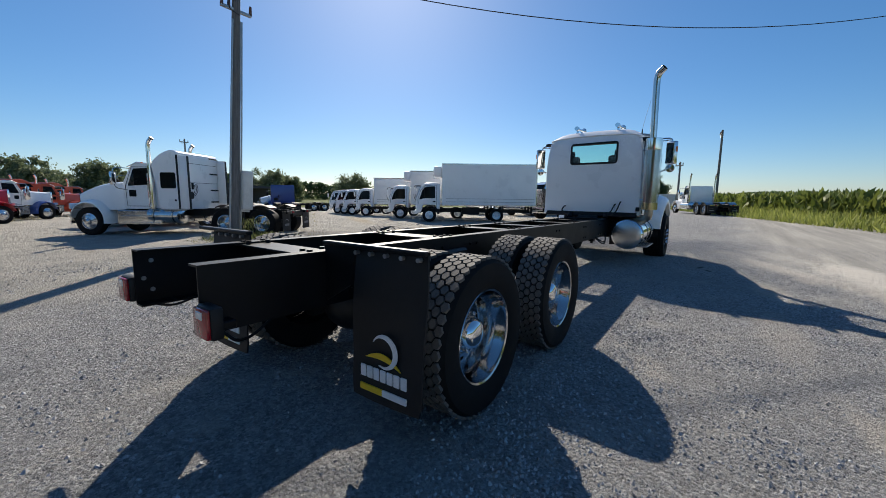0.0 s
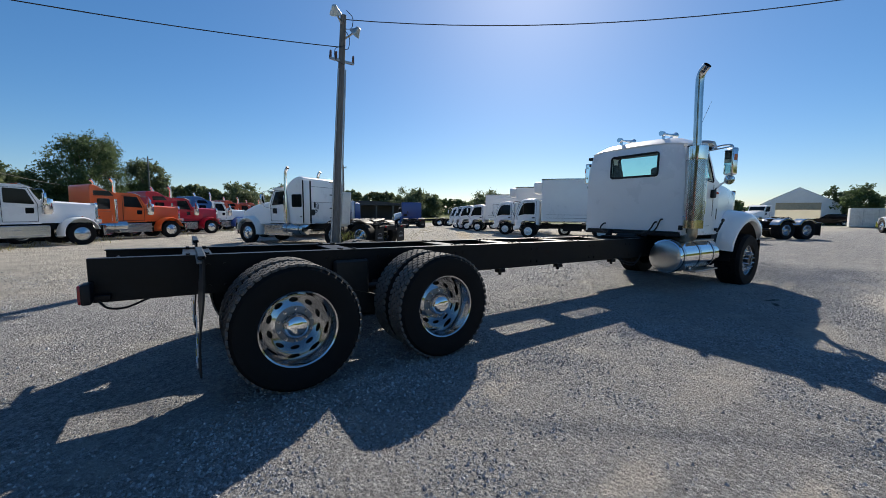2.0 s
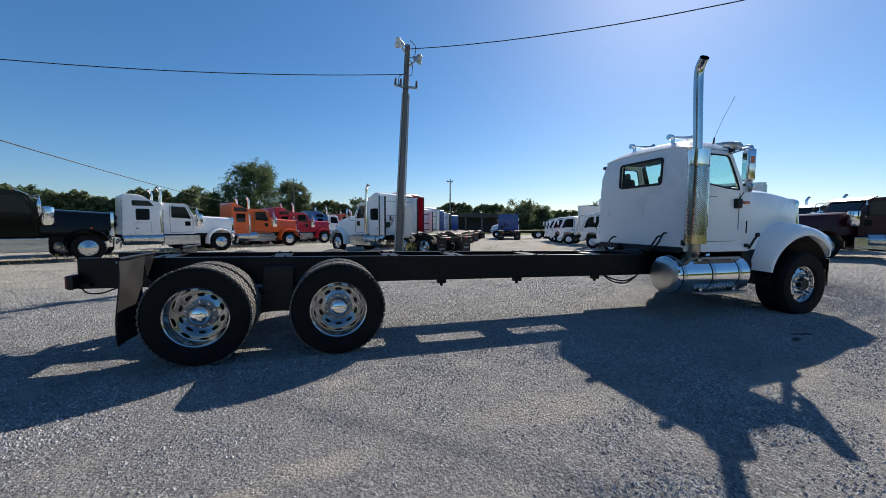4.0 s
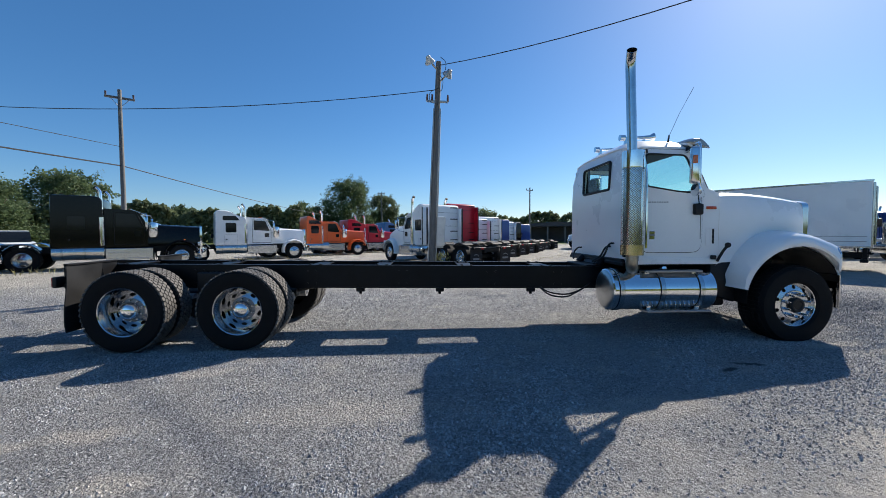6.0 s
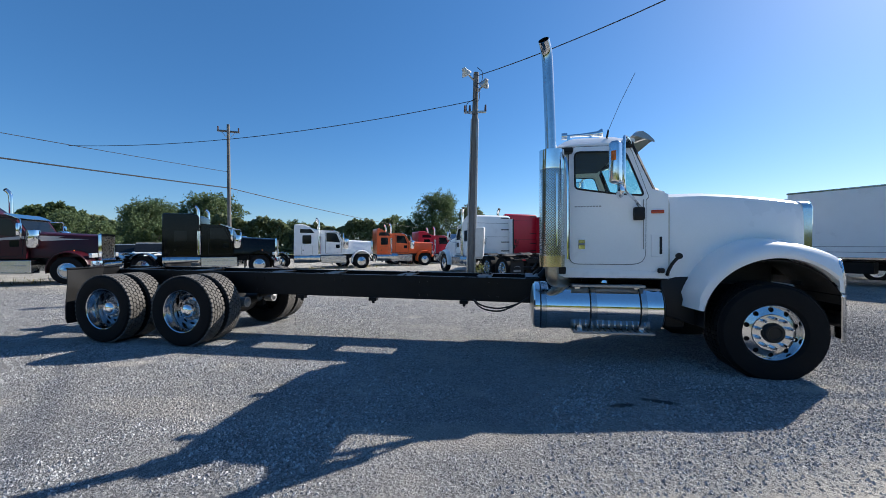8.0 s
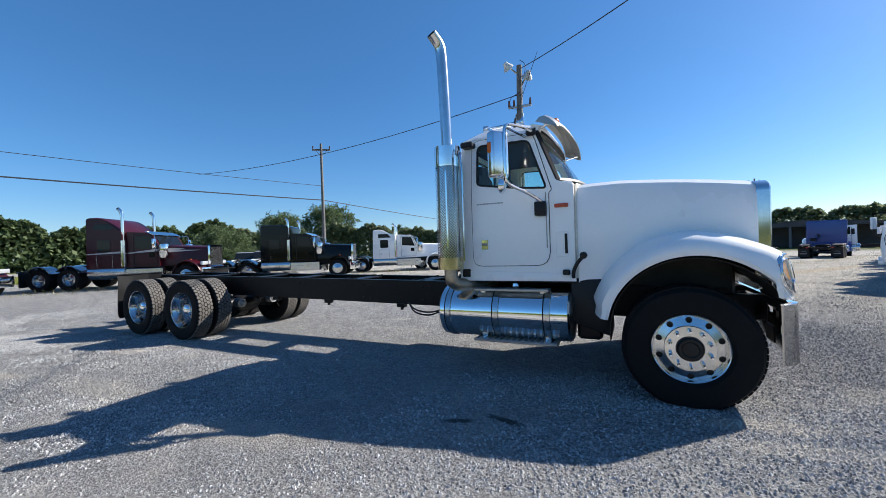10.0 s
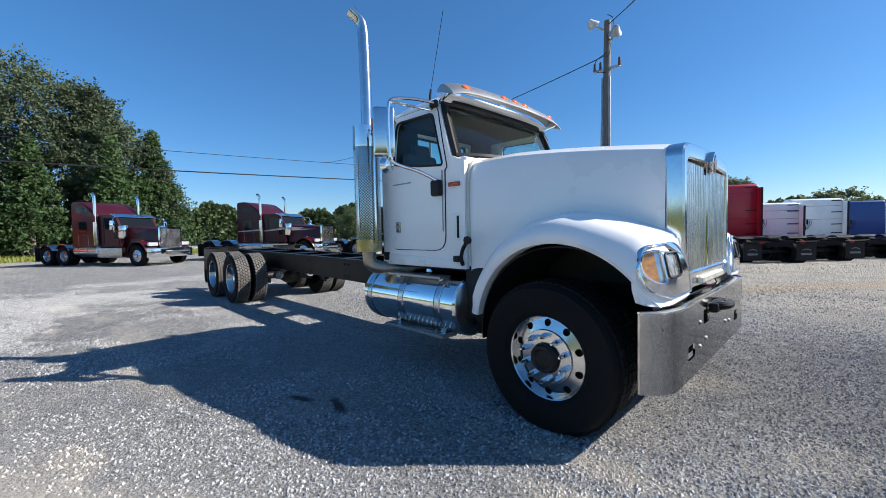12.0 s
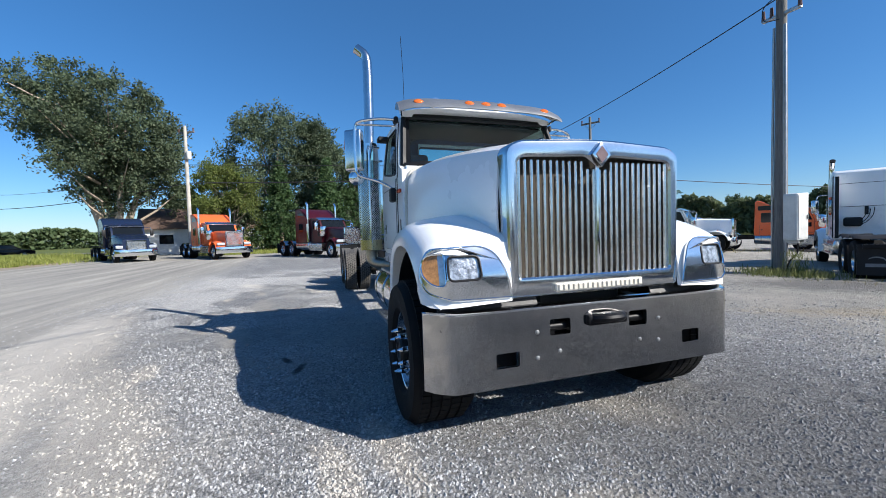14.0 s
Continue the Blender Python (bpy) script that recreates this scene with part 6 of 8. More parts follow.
G2 = "trucks parked in a row with their decks to the lot"
HB = 124
tractor("white aerodynamic semi truck parked behind the light pole", WHITE, left_back(3.66, 13.44, HB, 3.45), "aero", "aero", back=3.45, tandem=(5.05, 6.38), group=G2, top=3.1)
tractor("bright red aerodynamic semi truck with a tall sleeper", REDP, left_back(5.28, 18.68, HB, 3.7), "aero", "aero", back=3.7, tandem=(5.3, 6.6), stacks=False, group=G2, top=3.6)
tractor("white semi truck with a low plain sleeper", WHITE, left_back(6.6, 21.3, HB, 3.7), "aero", "aero", back=3.7, tandem=(5.3, 6.6), stacks=False, group=G2, top=2.8)
tractor("white semi truck with a tall sleeper beside a blue one", WHITE, left_back(8.1, 24.5, HB, 3.7), "aero", "aero", back=3.7, tandem=(5.3, 6.6), stacks=False, group=G2, top=3.1)
tractor("dark blue semi truck with a flat sleeper", BLUEP, left_back(9.75, 27.8, HB, 3.5), "flat", "aero", back=3.5, tandem=(5.2, 6.5), stacks=False, group=G2, top=3.0)
tractor("white semi truck with a tall sleeper far along the row", WHITE, left_back(10.9, 30.8, HB, 3.7), "aero", "aero", back=3.7, tandem=(5.3, 6.6), stacks=False, group=G2, top=3.0)
tractor("dark blue semi truck with a low sleeper", BLUEP, left_back(14.5, 37.6, HB, 3.5), "flat", "aero", back=3.5, tandem=(5.2, 6.5), stacks=False, group=G2, top=2.9)
tractor("black semi truck between white and blue ones", CARBLACK, left_back(12.5, 34.1, HB, 3.7), "flat", "aero", back=3.7, stacks=False, group=G2, top=3.0)


# ---- cab-over box trucks ----
def box_truck(label, m, L=5.4, box_h=3.3, box_on=True, reefer=False, group="", body=None):
    """Front axle over the origin, facing +x; the left side (+y) is the one that shows."""
    t = thing("box_truck", label, "truck", m, group)
    body = body or WHITE
    R = 0.40
    bm = B()
    for sgn in (-1, 1):
        span(bm, -5.9, 0.5, sgn * 0.34, sgn * 0.42, 0.55, 0.74)
    for x in (-5.7, -4.2, -2.6, -1.2):
        span(bm, x - 0.05, x + 0.05, -0.36, 0.36, 0.58, 0.72)
    part("frame", bm, BLACK, t)
    w0 = small_wheel(R, 0.23, 0.24, 0.02, t, WHITE, pose(0, -0.88, R))
    again(w0, pose(0, 0.88, R, 0, 0, 180), t)
    w1 = small_wheel(R, 0.23, 0.46, 0.14, t, WHITE, pose(-3.9, -0.80, R))
    again(w1, pose(-3.9, 0.80, R, 0, 0, 180), t)
    bm = B()
    prof = rounded([(-0.62, 0.74), (-0.46, 0.74), (-0.44, 0.98), (0.42, 0.98), (0.48, 0.50), (0.74, 0.48), (0.80, 1.00), (0.77, 1.34), (0.46, 2.10), (0.22, 2.24), (-0.40, 2.26), (-0.62, 2.16)], [0.04, 0.04, 0.22, 0.22, 0.04, 0.05, 0.06, 0.12, 0.20, 0.14, 0.14, 0.08])
    rr = []
    for f, y in ((0.93, -0.985), (0.975, -0.955), (1.0, -0.88), (1.0, 0.88), (0.975, 0.955), (0.93, 0.985)):
        rr.append([(0.05 + (p[0] - 0.05) * f, y * (1 - 0.07 * max(0, p[1] - 1.35)), 1.4 + (p[1] - 1.4) * f) for p in prof])
    rings(bm, rr)
    cab = part("cab", bm, body, t)
    pane("windshield", rounded([(-0.84, 1.36), (0.84, 1.36), (0.78, 2.06), (-0.78, 2.06)], 0.08), lambda u, v: (0.77 - (v - 1.34) * 0.408 + 0.014, u, v), cab)
    for sgn in (-1, 1):
        side = lambda v: sgn * (0.985 * (1 - 0.07 * max(0, v - 1.35)) + 0.002)
        pane("side_window", rounded([(-0.34, 1.36), (0.26, 1.36), (0.58, 1.28), (0.40, 1.82), (0.20, 2.02), (-0.34, 2.04)], [0.06, 0.08, 0.05, 0.1, 0.1, 0.06]), lambda u, v: (u, side(v), v), cab)
        bm = B()
        run = [(-0.42, 0.86), (-0.42, 2.10), (0.24, 2.08), (0.50, 1.80), (0.66, 1.26), (0.62, 1.02)]
        tube(bm, [(u, side(v), v) for u, v in run], 0.008, 4)
        part("door_seam", bm, PLASTIC, cab)
        bm = B()
        tube(bm, [(0.29, side(1.34), 1.34), (0.29, side(2.0), 2.0)], 0.014, 4)
        part("window_bar", bm, PLASTIC, cab)
        bm = B()
        span(bm, -0.36, -0.20, sgn * 0.985, sgn * 1.0, 1.14, 1.20, 0.006)
        part("door_handle", bm, PLASTIC, cab)
        bm = B()
        fender_arch(bm, 0, 0.42, 0.47, sgn * 0.80, sgn * 0.99, 172, 8, 12, 0.03)
        part("arch_lining", bm, PLASTIC, cab)
        bm = B()
        span(bm, -0.60, -0.44, sgn * 0.78, sgn * 0.97, 0.46, 0.74, 0.03)
        part("cab_step", bm, PLASTIC, cab)
        bm = B()
        tube(bm, bend([(0.46, sgn * 0.88, 2.06), (0.80, sgn * 1.06, 2.10), (0.86, sgn * 1.10, 1.95), (0.88, sgn * 1.10, 1.45), (0.76, sgn * 0.93, 1.22)]), 0.016, 6)
        arm = part("mirror_arm", bm, PLASTIC, cab)
        bm = B()
        box(bm, (0.84, sgn * 1.10, 1.76), (0.09, 0.19, 0.38), 0.03, None, 2)
        part("mirror_head", bm, body, arm)
        bm = B()
        span(bm, 0.70, 0.808, sgn * 0.50, sgn * 0.90, 0.80, 0.98, 0.03, 2)
        part("headlamp", bm, LENS, cab)
    bm = B()
    for k in range(3):
        cyl(bm, (0.20, -0.3 + 0.3 * k, 2.23), (0.20, -0.3 + 0.3 * k, 2.275), 0.035, 0.025, 8)
    part("roof_marker", bm, AMBER, cab)
    bm = B()
    span(bm, 0.68, 0.85, -0.97, 0.97, 0.44, 0.70, 0.04, 2)
    part("bumper", bm, body, t)
    bm = B()
    span(bm, 0.775, 0.805, -0.46, 0.46, 0.82, 1.10, 0.006)
    part("grille", bm, PLASTIC, t)
    if box_on:
        bm = B()
        span(bm, -0.72 - L, -0.72, -1.2, 1.2, 0.98, box_h, 0.03)
        bx = part("cargo_box", bm, body, t, "white smooth cargo box")
        for z in (0.975, box_h):
            for sgn in (-1, 1):
                bm = B()
                span(bm, -0.74 - L, -0.70, sgn * 1.17, sgn * 1.215, z - 0.04, z + 0.02, 0.006)
                part("edge_rail", bm, ALLOY, bx)
        for sgn in (-1, 1):
            for z in (1.16, 1.34):
                bm = B()
                span(bm, -0.62 - L, -0.97, sgn * 1.198, sgn * 1.206, z, z + 0.018)
                part("rub_rail", bm, DULL, bx)
        bm = B()
        span(bm, -0.78 - L, -0.72 - L, -1.12, 1.12, 1.02, box_h - 0.08, 0.01)
        for y in (-0.3, 0.3):
            cyl(bm, (-0.80 - L, y, 1.05), (-0.80 - L, y, box_h - 0.15), 0.02, n=8)
        part("rear_door", bm, STEEL, bx)
        bm = B()
        span(bm, -0.67 - L, -0.47 - L, -1.1, 1.1, 0.42, 0.52, 0.01)
        for y in (-0.7, 0.7):
            span(bm, -0.64 - L, -0.52 - L, y - 0.04, y + 0.04, 0.5, 0.98)
        part("under_ride_bar", bm, BLACK, t)
        bm = B()
        span(bm, -2.9, -1.9, 0.55, 1.0, 0.45, 0.85, 0.03)
        part("side_box", bm, BLACK, t)
    if reefer:
        bm = B()
        span(bm, -0.73, -0.25, -0.85, 0.85, 2.56, 3.16, 0.10, 3)
        rf = part("cooling_unit", bm, WHITE, t, "white nose-mounted cooling unit")
        bm = B()
        for k in range(7):
            span(bm, -0.26, -0.24, -0.6, 0.6, 2.66 + 0.06 * k, 2.69 + 0.06 * k)
        part("louvre", bm, PLASTIC, rf)
    return t


G3 = "cab-over trucks parked side by side"
HC = 127.6
def left_wheel(x, y, h=HC):
    return at(x + 0.9 * math.sin(radians(h)), y - 0.9 * math.cos(radians(h)), h)


# the near box: its left front corner is at (15.84, 10.74)
dC, nC = Vector((math.cos(radians(HC)), math.sin(radians(HC)))), Vector((-math.sin(radians(HC)), math.cos(radians(HC))))
p0 = Vector((15.84, 10.74)) + dC * 0.72 - nC * 1.2
box_truck("white cab-over box truck with a cooling unit on its nose", at(p0.x, p0.y, HC), 5.4, 3.3, True, True, G3)
box_truck("white cab-over box truck parked beside another", left_wheel(17.61, 15.54), 5.4, 3.2, True, True, G3)
box_truck("white cab-over truck with a plain cargo box", left_wheel(19.84, 21.34), 5.0, 3.05, True, False, G3)
box_truck("white cab-over truck with bare frame", left_wheel(20.86, 24.16), 5.0, 3.0, False, False, G3)
box_truck("white cab-over truck with bare frame", left_wheel(22.0, 26.6), 5.0, 3.0, False, False, G3)
box_truck("white cab-over truck with bare frame", left_wheel(23.2, 29.06), 5.0, 3.0, False, False, G3)

# scattered trucks further off
tractor("dark blue semi truck seen from behind across the lot", BLUEP, at(23.2, 39.4, 66), "flat", "aero", back=3.2, tandem=(4.6, 5.9), stacks=False, top=3.0)
tractor("white day-cab truck far across the lot", WHITE, at(22.5, 41.0, 160), "none", "aero", back=3.0, stacks=False)
tractor("pale green day-cab truck by the long shed", GREENP, at(13.0, 47.0, 200), "none", "square", back=3.0, stacks=False)
tractor("white day-cab truck with twin stacks parked by the crop field", WHITE, at(44.5, 0.8, 27), "none", "square", back=3.0, tandem=(4.6, 5.9))
tractor("black semi truck with a rounded dark sleeper and chrome visor", CARBLACK, at(26.7, 10.8, 165), "raised", "square", back=4.4, top=2.8)
tractor("maroon semi truck chassis with bright wheels near the far shed", MAROON, at(22.0, 6.55, 155), "none", "square", back=3.2, tandem=(5.95, 7.3), stacks=False)
tractor("blue semi truck parked across the lot", BLUEP, at(27.5, 15.0, 200), "flat", "square", back=3.4, stacks=False, top=2.75)
tractor("dark maroon semi truck parked at the edge of the lot", MAROON, at(36.5, 19.5, 205), "raised", "square", top=3.1)
tractor("pale grey day-cab truck in front of the white shed", WHITE, at(60.0, 15.4, 170), "none", "aero", back=3.0, stacks=False)
# ---- poles and wires ----
def wood_mat():
    m, nt, p = nodes_of("weathered_pole_wood")
    tc = nt.nodes.new("ShaderNodeTexCoord").outputs["Object"]
    mp = nt.nodes.new("ShaderNodeMapping")
    mp.inputs["Scale"].default_value = (14, 14, 0.8)
    link(nt, tc, mp.inputs[0])
    a = noise_of(nt, 3, 6, 0.7, mp.outputs[0])
    r = ramp_of(nt, a.outputs["Fac"], [(0.3, (0.095, 0.092, 0.088)), (0.7, (0.215, 0.210, 0.202))])
    link(nt, r.outputs[0], p.inputs["Base Color"])
    p.inputs["Roughness"].default_value = 0.85
    bn = nt.nodes.new("ShaderNodeBump")
    bn.inputs["Strength"].default_value = 0.6
    bn.inputs["Distance"].default_value = 0.02
    link(nt, a.outputs["Fac"], bn.inputs["Height"])
    link(nt, bn.outputs[0], p.inputs["Normal"])
    return m


WOOD = wood_mat()
PALEWOOD = mat("bleached_pole_wood", (0.42, 0.39, 0.34), 0.85, 0, 0.2, 2, 30, 0.4)
GALV = mat("galvanised_steel", (0.45, 0.46, 0.47), 0.45, 0.8, 0.15, 6, 60)
CABLE = mat("black_cable", (0.02, 0.02, 0.022), 0.6)
BOXW = mat("faded_white_box", (0.66, 0.66, 0.63), 0.5, 0, 0.08, 3, 50, 0.05, 0, 0.3)
INSUL = mat("brown_insulator", (0.12, 0.06, 0.04), 0.25)


def wire(bm, a, b, sag, r=0.014, n=24):
    a, b = Vector(a), Vector(b)
    tube(bm, [a.lerp(b, i / n) - Vector((0, 0, sag * 4 * (i / n) * (1 - i / n))) for i in range(n + 1)], r, 5)


PX, PY = 4.05, 10.45
# it leans: its top stands 0.32 m east and 0.53 m south of its foot
pole = thing("light_pole", "tall weathered leaning wooden pole with floodlights and a meter box", "utility pole", at(PX, PY, 0) @ pose(0, 0, 0, 3.69, 2.15, 0))
bm = B()
tube(bm, [(0, 0, 0), (0.0, 0, 2), (0, 0, 5), (0, 0, 8.45)], [0.160, 0.150, 0.130, 0.105], 16)
part("post", bm, WOOD, pole)
for x, r in ((-0.165, 0.03), (0.170, 0.028), (0.11, 0.02)):
    bm = B()
    tube(bm, [(x, -0.08, 0), (x * 0.96, -0.08, 3.2), (x * 0.80, -0.07, 6.6)], r, 8)
    part("conduit", bm, GALV, pole)
for sgn, z in ((-1, 8.22), (1, 7.75)):
    bm = B()
    tube(bm, bend([(0, 0, z - 0.12), (sgn * 0.16, -0.10, z - 0.02), (sgn * 0.32, -0.22, z + 0.14)]), 0.035, 8)
    arm = part("lamp_arm", bm, GALV, pole)
    bm = B()
    lathe(bm, [(0.0, 0.22), (0.08, 0.20), (0.11, 0.10), (0.19, -0.02), (0.21, -0.08), (0.18, -0.085), (0.0, -0.06)], 16, 'z')
    bmesh.ops.transform(bm, matrix=pose(sgn * 0.38, -0.26, z + 0.15, 35, sgn * 30, 0), verts=bm.verts)
    part("floodlight", bm, BOXW if sgn < 0 else GALV, arm)
bm = B()
span(bm, -0.45, 0.45, -0.06, 0.04, 6.85, 6.93, 0.01)
rack = part("cross_bracket", bm, GALV, pole)
for x in (-0.42, 0.42, -0.22):
    bm = B()
    cyl(bm, (x, -0.02, 6.90), (x, -0.02, 7.16), 0.05, 0.035, 10)
    part("insulator", bm, INSUL, rack)
bm = B()
for k, (x, z) in enumerate(((-0.35, 7.1), (0.2, 7.6), (0.3, 8.3))):
    tube(bm, bend([(0.05, -0.12, z + 0.3), (x, -0.2, z + 0.1), (x * 0.9, -0.2, z - 0.3), (0.04, -0.14, z - 0.35)]), 0.012, 5)
part("jumper_cable", bm, CABLE, pole)
bm = B()
span(bm, 0.17, 0.50, -0.20, 0.26, 0.96, 2.20, 0.02)
mb = part("meter_box", bm, BOXW, pole, "white metal cabinet fixed to the pole")
bm = B()
span(bm, 0.20, 0.47, -0.215, -0.20, 1.01, 2.15, 0.006)
part("cabinet_door", bm, BOXW, mb)
bm = B()
span(bm, 0.50, 0.514, -0.16, 0.22, 1.01, 2.15, 0.006)
part("side_door", bm, BOXW, mb)
bm = B()
span(bm, 0.512, 0.53, 0.15, 0.175, 1.50, 1.62, 0.005)
part("latch", bm, PLASTIC, mb)
bm = B()
tube(bm, bend([(0.34, 0.10, 1.0), (0.38, 0.08, 0.6), (0.22, -0.06, 0.35), (0.20, -0.08, 0.0)]), 0.02, 6)
part("feed_cable", bm, PLASTIC, mb)
for y in (-0.05, 0.18):
    bm = B()
    span(bm, 0.02, 0.46, y - 0.03, y + 0.03, 0.88, 0.96, 0.004)
    part("box_bracket", bm, GALV, mb)


def line_pole(x, y, h, label, arm_az, r=0.15, wood=None):
    p = thing("utility_pole", label, "utility pole", at(x, y, arm_az))
    bm = B()
    tube(bm, [(0, 0, 0), (0, 0, h * 0.5), (0, 0, h)], [r, r * 0.85, r * 0.68], 12)
    part("post", bm, wood or WOOD, p)
    bm = B()
    span(bm, -0.75, 0.75, 0.05, 0.17, h - 0.55, h - 0.42, 0.01)
    arm = part("cross_arm", bm, WOOD, p)
    for xx in (-0.68, 0.0, 0.68):
        bm = B()
        cyl(bm, (xx, 0.11, h - 0.42), (xx, 0.11, h - 0.18), 0.045, 0.06, 10)
        part("insulator", bm, INSUL, arm)
    bm = B()
    for sgn in (-1, 1):
        tube(bm, [(sgn * 0.5, 0.12, h - 0.5), (0, 0.1, h - 1.1)], 0.02, 5)
    part("brace", bm, GALV, arm)
    return p


line_pole(-15.3, 19.7, 10.7, "grey wooden utility pole with a short cross arm", 35)
pale = line_pole(-24.2, -11.6, 10.45, "pale wooden utility pole with a small transformer", 60, 0.17, PALEWOOD)
bm = B()
lathe(bm, [(0.0, 8.45), (0.16, 8.42), (0.18, 8.35), (0.18, 7.85), (0.15, 7.80), (0.0, 7.80)], 14, 'z', (0.30, -0.05, 0))
part("transformer", bm, BOXW, pale)
line_pole(24.0, 66.0, 10.5, "far wooden utility pole behind the trucks", 20)
line_pole(-6.0, 88.0, 12.0, "far wooden utility pole with a cross arm", 10)
line_pole(60.0, -1.3, 10.2, "dark leaning utility pole beside the crop field", 10, 0.17)
line_pole(58.5, 2.9, 6.3, "short utility pole beside the white shed", 40)
TX, TY2 = 4.36, 9.93          # the light pole's head
WIRES = (
    ((TX, TY2, 8.24), (26.7, -11.7, 10.4), 1.73, 0.016), ((TX - 0.05, TY2 + 0.07, 7.30), (-17.85, 10.95, 6.88), 0.55, 0.016),
    ((-15.3, 19.7, 5.75), (-20.0, 100.0, 6.0), 0.5, 0.034), ((-15.3, 19.7, 5.75), (-24.2, -11.6, 5.95), 0.12, 0.040), ((-15.3, 19.7, 6.95), (-24.2, -11.6, 7.4), 0.2, 0.018),
    ((-24.2, -11.6, 7.4), (-60.0, -45.0, 8.6), 0.6, 0.018), ((-24.2, -11.6, 5.95), (-60.0, -45.0, 6.6), 0.4, 0.040),
)
for a, b, s, r in WIRES:
    bm = B()
    wire(bm, a, b, s, r)
    tagged(part("overhead_wire", bm, CABLE), "black sagging overhead cable between poles", "cable")


# ---- plants ----
def leaf_mat(name, a, b, trans=0.42):
    m, nt, p = nodes_of(name)
    g = nt.nodes.new("ShaderNodeNewGeometry")
    r = ramp_of(nt, g.outputs["Random Per Island"], [(0.0, a), (1.0, b)])
    n = noise_of(nt, 0.35, 4, 0.6, g.outputs["Position"])
    rr = ramp_of(nt, n.outputs["Fac"], [(0.3, g3(0.7)), (0.7, g3(1.25))])
    c = mix_of(nt, 1.0, r.outputs[0], rr.outputs[0], 'MULTIPLY')
    link(nt, c, p.inputs["Base Color"])
    p.inputs["Roughness"].default_value = 0.6
    p.inputs["Specular IOR Level"].default_value = 0.3
    out = nt.nodes["Material Output"]
    tl = nt.nodes.new("ShaderNodeBsdfTranslucent")
    link(nt, c, tl.inputs[0])
    mx = nt.nodes.new("ShaderNodeMixShader")
    mx.inputs[0].default_value = trans
    link(nt, p.outputs[0], mx.inputs[1])
    link(nt, tl.outputs[0], mx.inputs[2])
    link(nt, mx.outputs[0], out.inputs[0])
    return m


LEAF_DARK = leaf_mat("dark_leaves", (0.06, 0.105, 0.045), (0.16, 0.22, 0.10))
LEAF_GREY = leaf_mat("grey_green_leaves", (0.060, 0.088, 0.048), (0.125, 0.160, 0.090), 0.36)
# distance haze is put into these paler leaf colours
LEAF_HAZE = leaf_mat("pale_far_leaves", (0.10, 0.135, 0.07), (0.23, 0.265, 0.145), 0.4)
LEAF_MID = leaf_mat("green_leaves", (0.075, 0.115, 0.052), (0.14, 0.19, 0.085), 0.38)
LEAF_YEL = leaf_mat("yellow_green_leaves", (0.10, 0.135, 0.035), (0.175, 0.21, 0.055))
LEAF_FIR = leaf_mat("conifer_needles", (0.04, 0.08, 0.03), (0.09, 0.15, 0.055))
CORN = leaf_mat("corn_leaves", (0.09, 0.13, 0.025), (0.26, 0.29, 0.07), 0.3)
GRASS = leaf_mat("verge_grass", (0.16, 0.20, 0.04), (0.38, 0.40, 0.11), 0.4)
WEED = leaf_mat("low_weeds", (0.07, 0.10, 0.025), (0.26, 0.26, 0.10), 0.3)
DRYG = leaf_mat("dry_grass", (0.20, 0.18, 0.07), (0.46, 0.40, 0.20), 0.3)
PALEBARK = mat("pale_poplar_bark", (0.36, 0.30, 0.235), 0.9, 0, 0.25, 2, 24, 0.5)
BARK = mat("grey_bark", (0.20, 0.165, 0.125), 0.9, 0, 0.3, 3, 30, 0.5)


def quads(name, centres, size, rng, material, stretch=1.0, upright=False, parent=None, slim=0.6):
    """Many small leaf quads, each at a centre with its own tilt, in one mesh."""
    c = np.asarray(centres, float)
    n = len(c)
    u = rng.normal(size=(n, 3))
    if upright:
        u[:, 2] = np.abs(u[:, 2]) * 2 + 1
    u /= np.linalg.norm(u, axis=1)[:, None]
    w = np.cross(u, rng.normal(size=(n, 3)))
    w /= np.linalg.norm(w, axis=1)[:, None]
    s = size * (0.6 + 0.8 * rng.random(n))[:, None]
    u, w = u * s * stretch, w * s
    v = np.stack([c - u, c + w * slim, c + u, c - w * slim], 1).reshape(-1, 3)
    me = bpy.data.meshes.new(name)
    me.from_pydata(v.tolist(), [], np.arange(4 * n).reshape(-1, 4).tolist())
    me.materials.append(material)
    ob = new(name, me)
    ob.parent = parent
    return ob


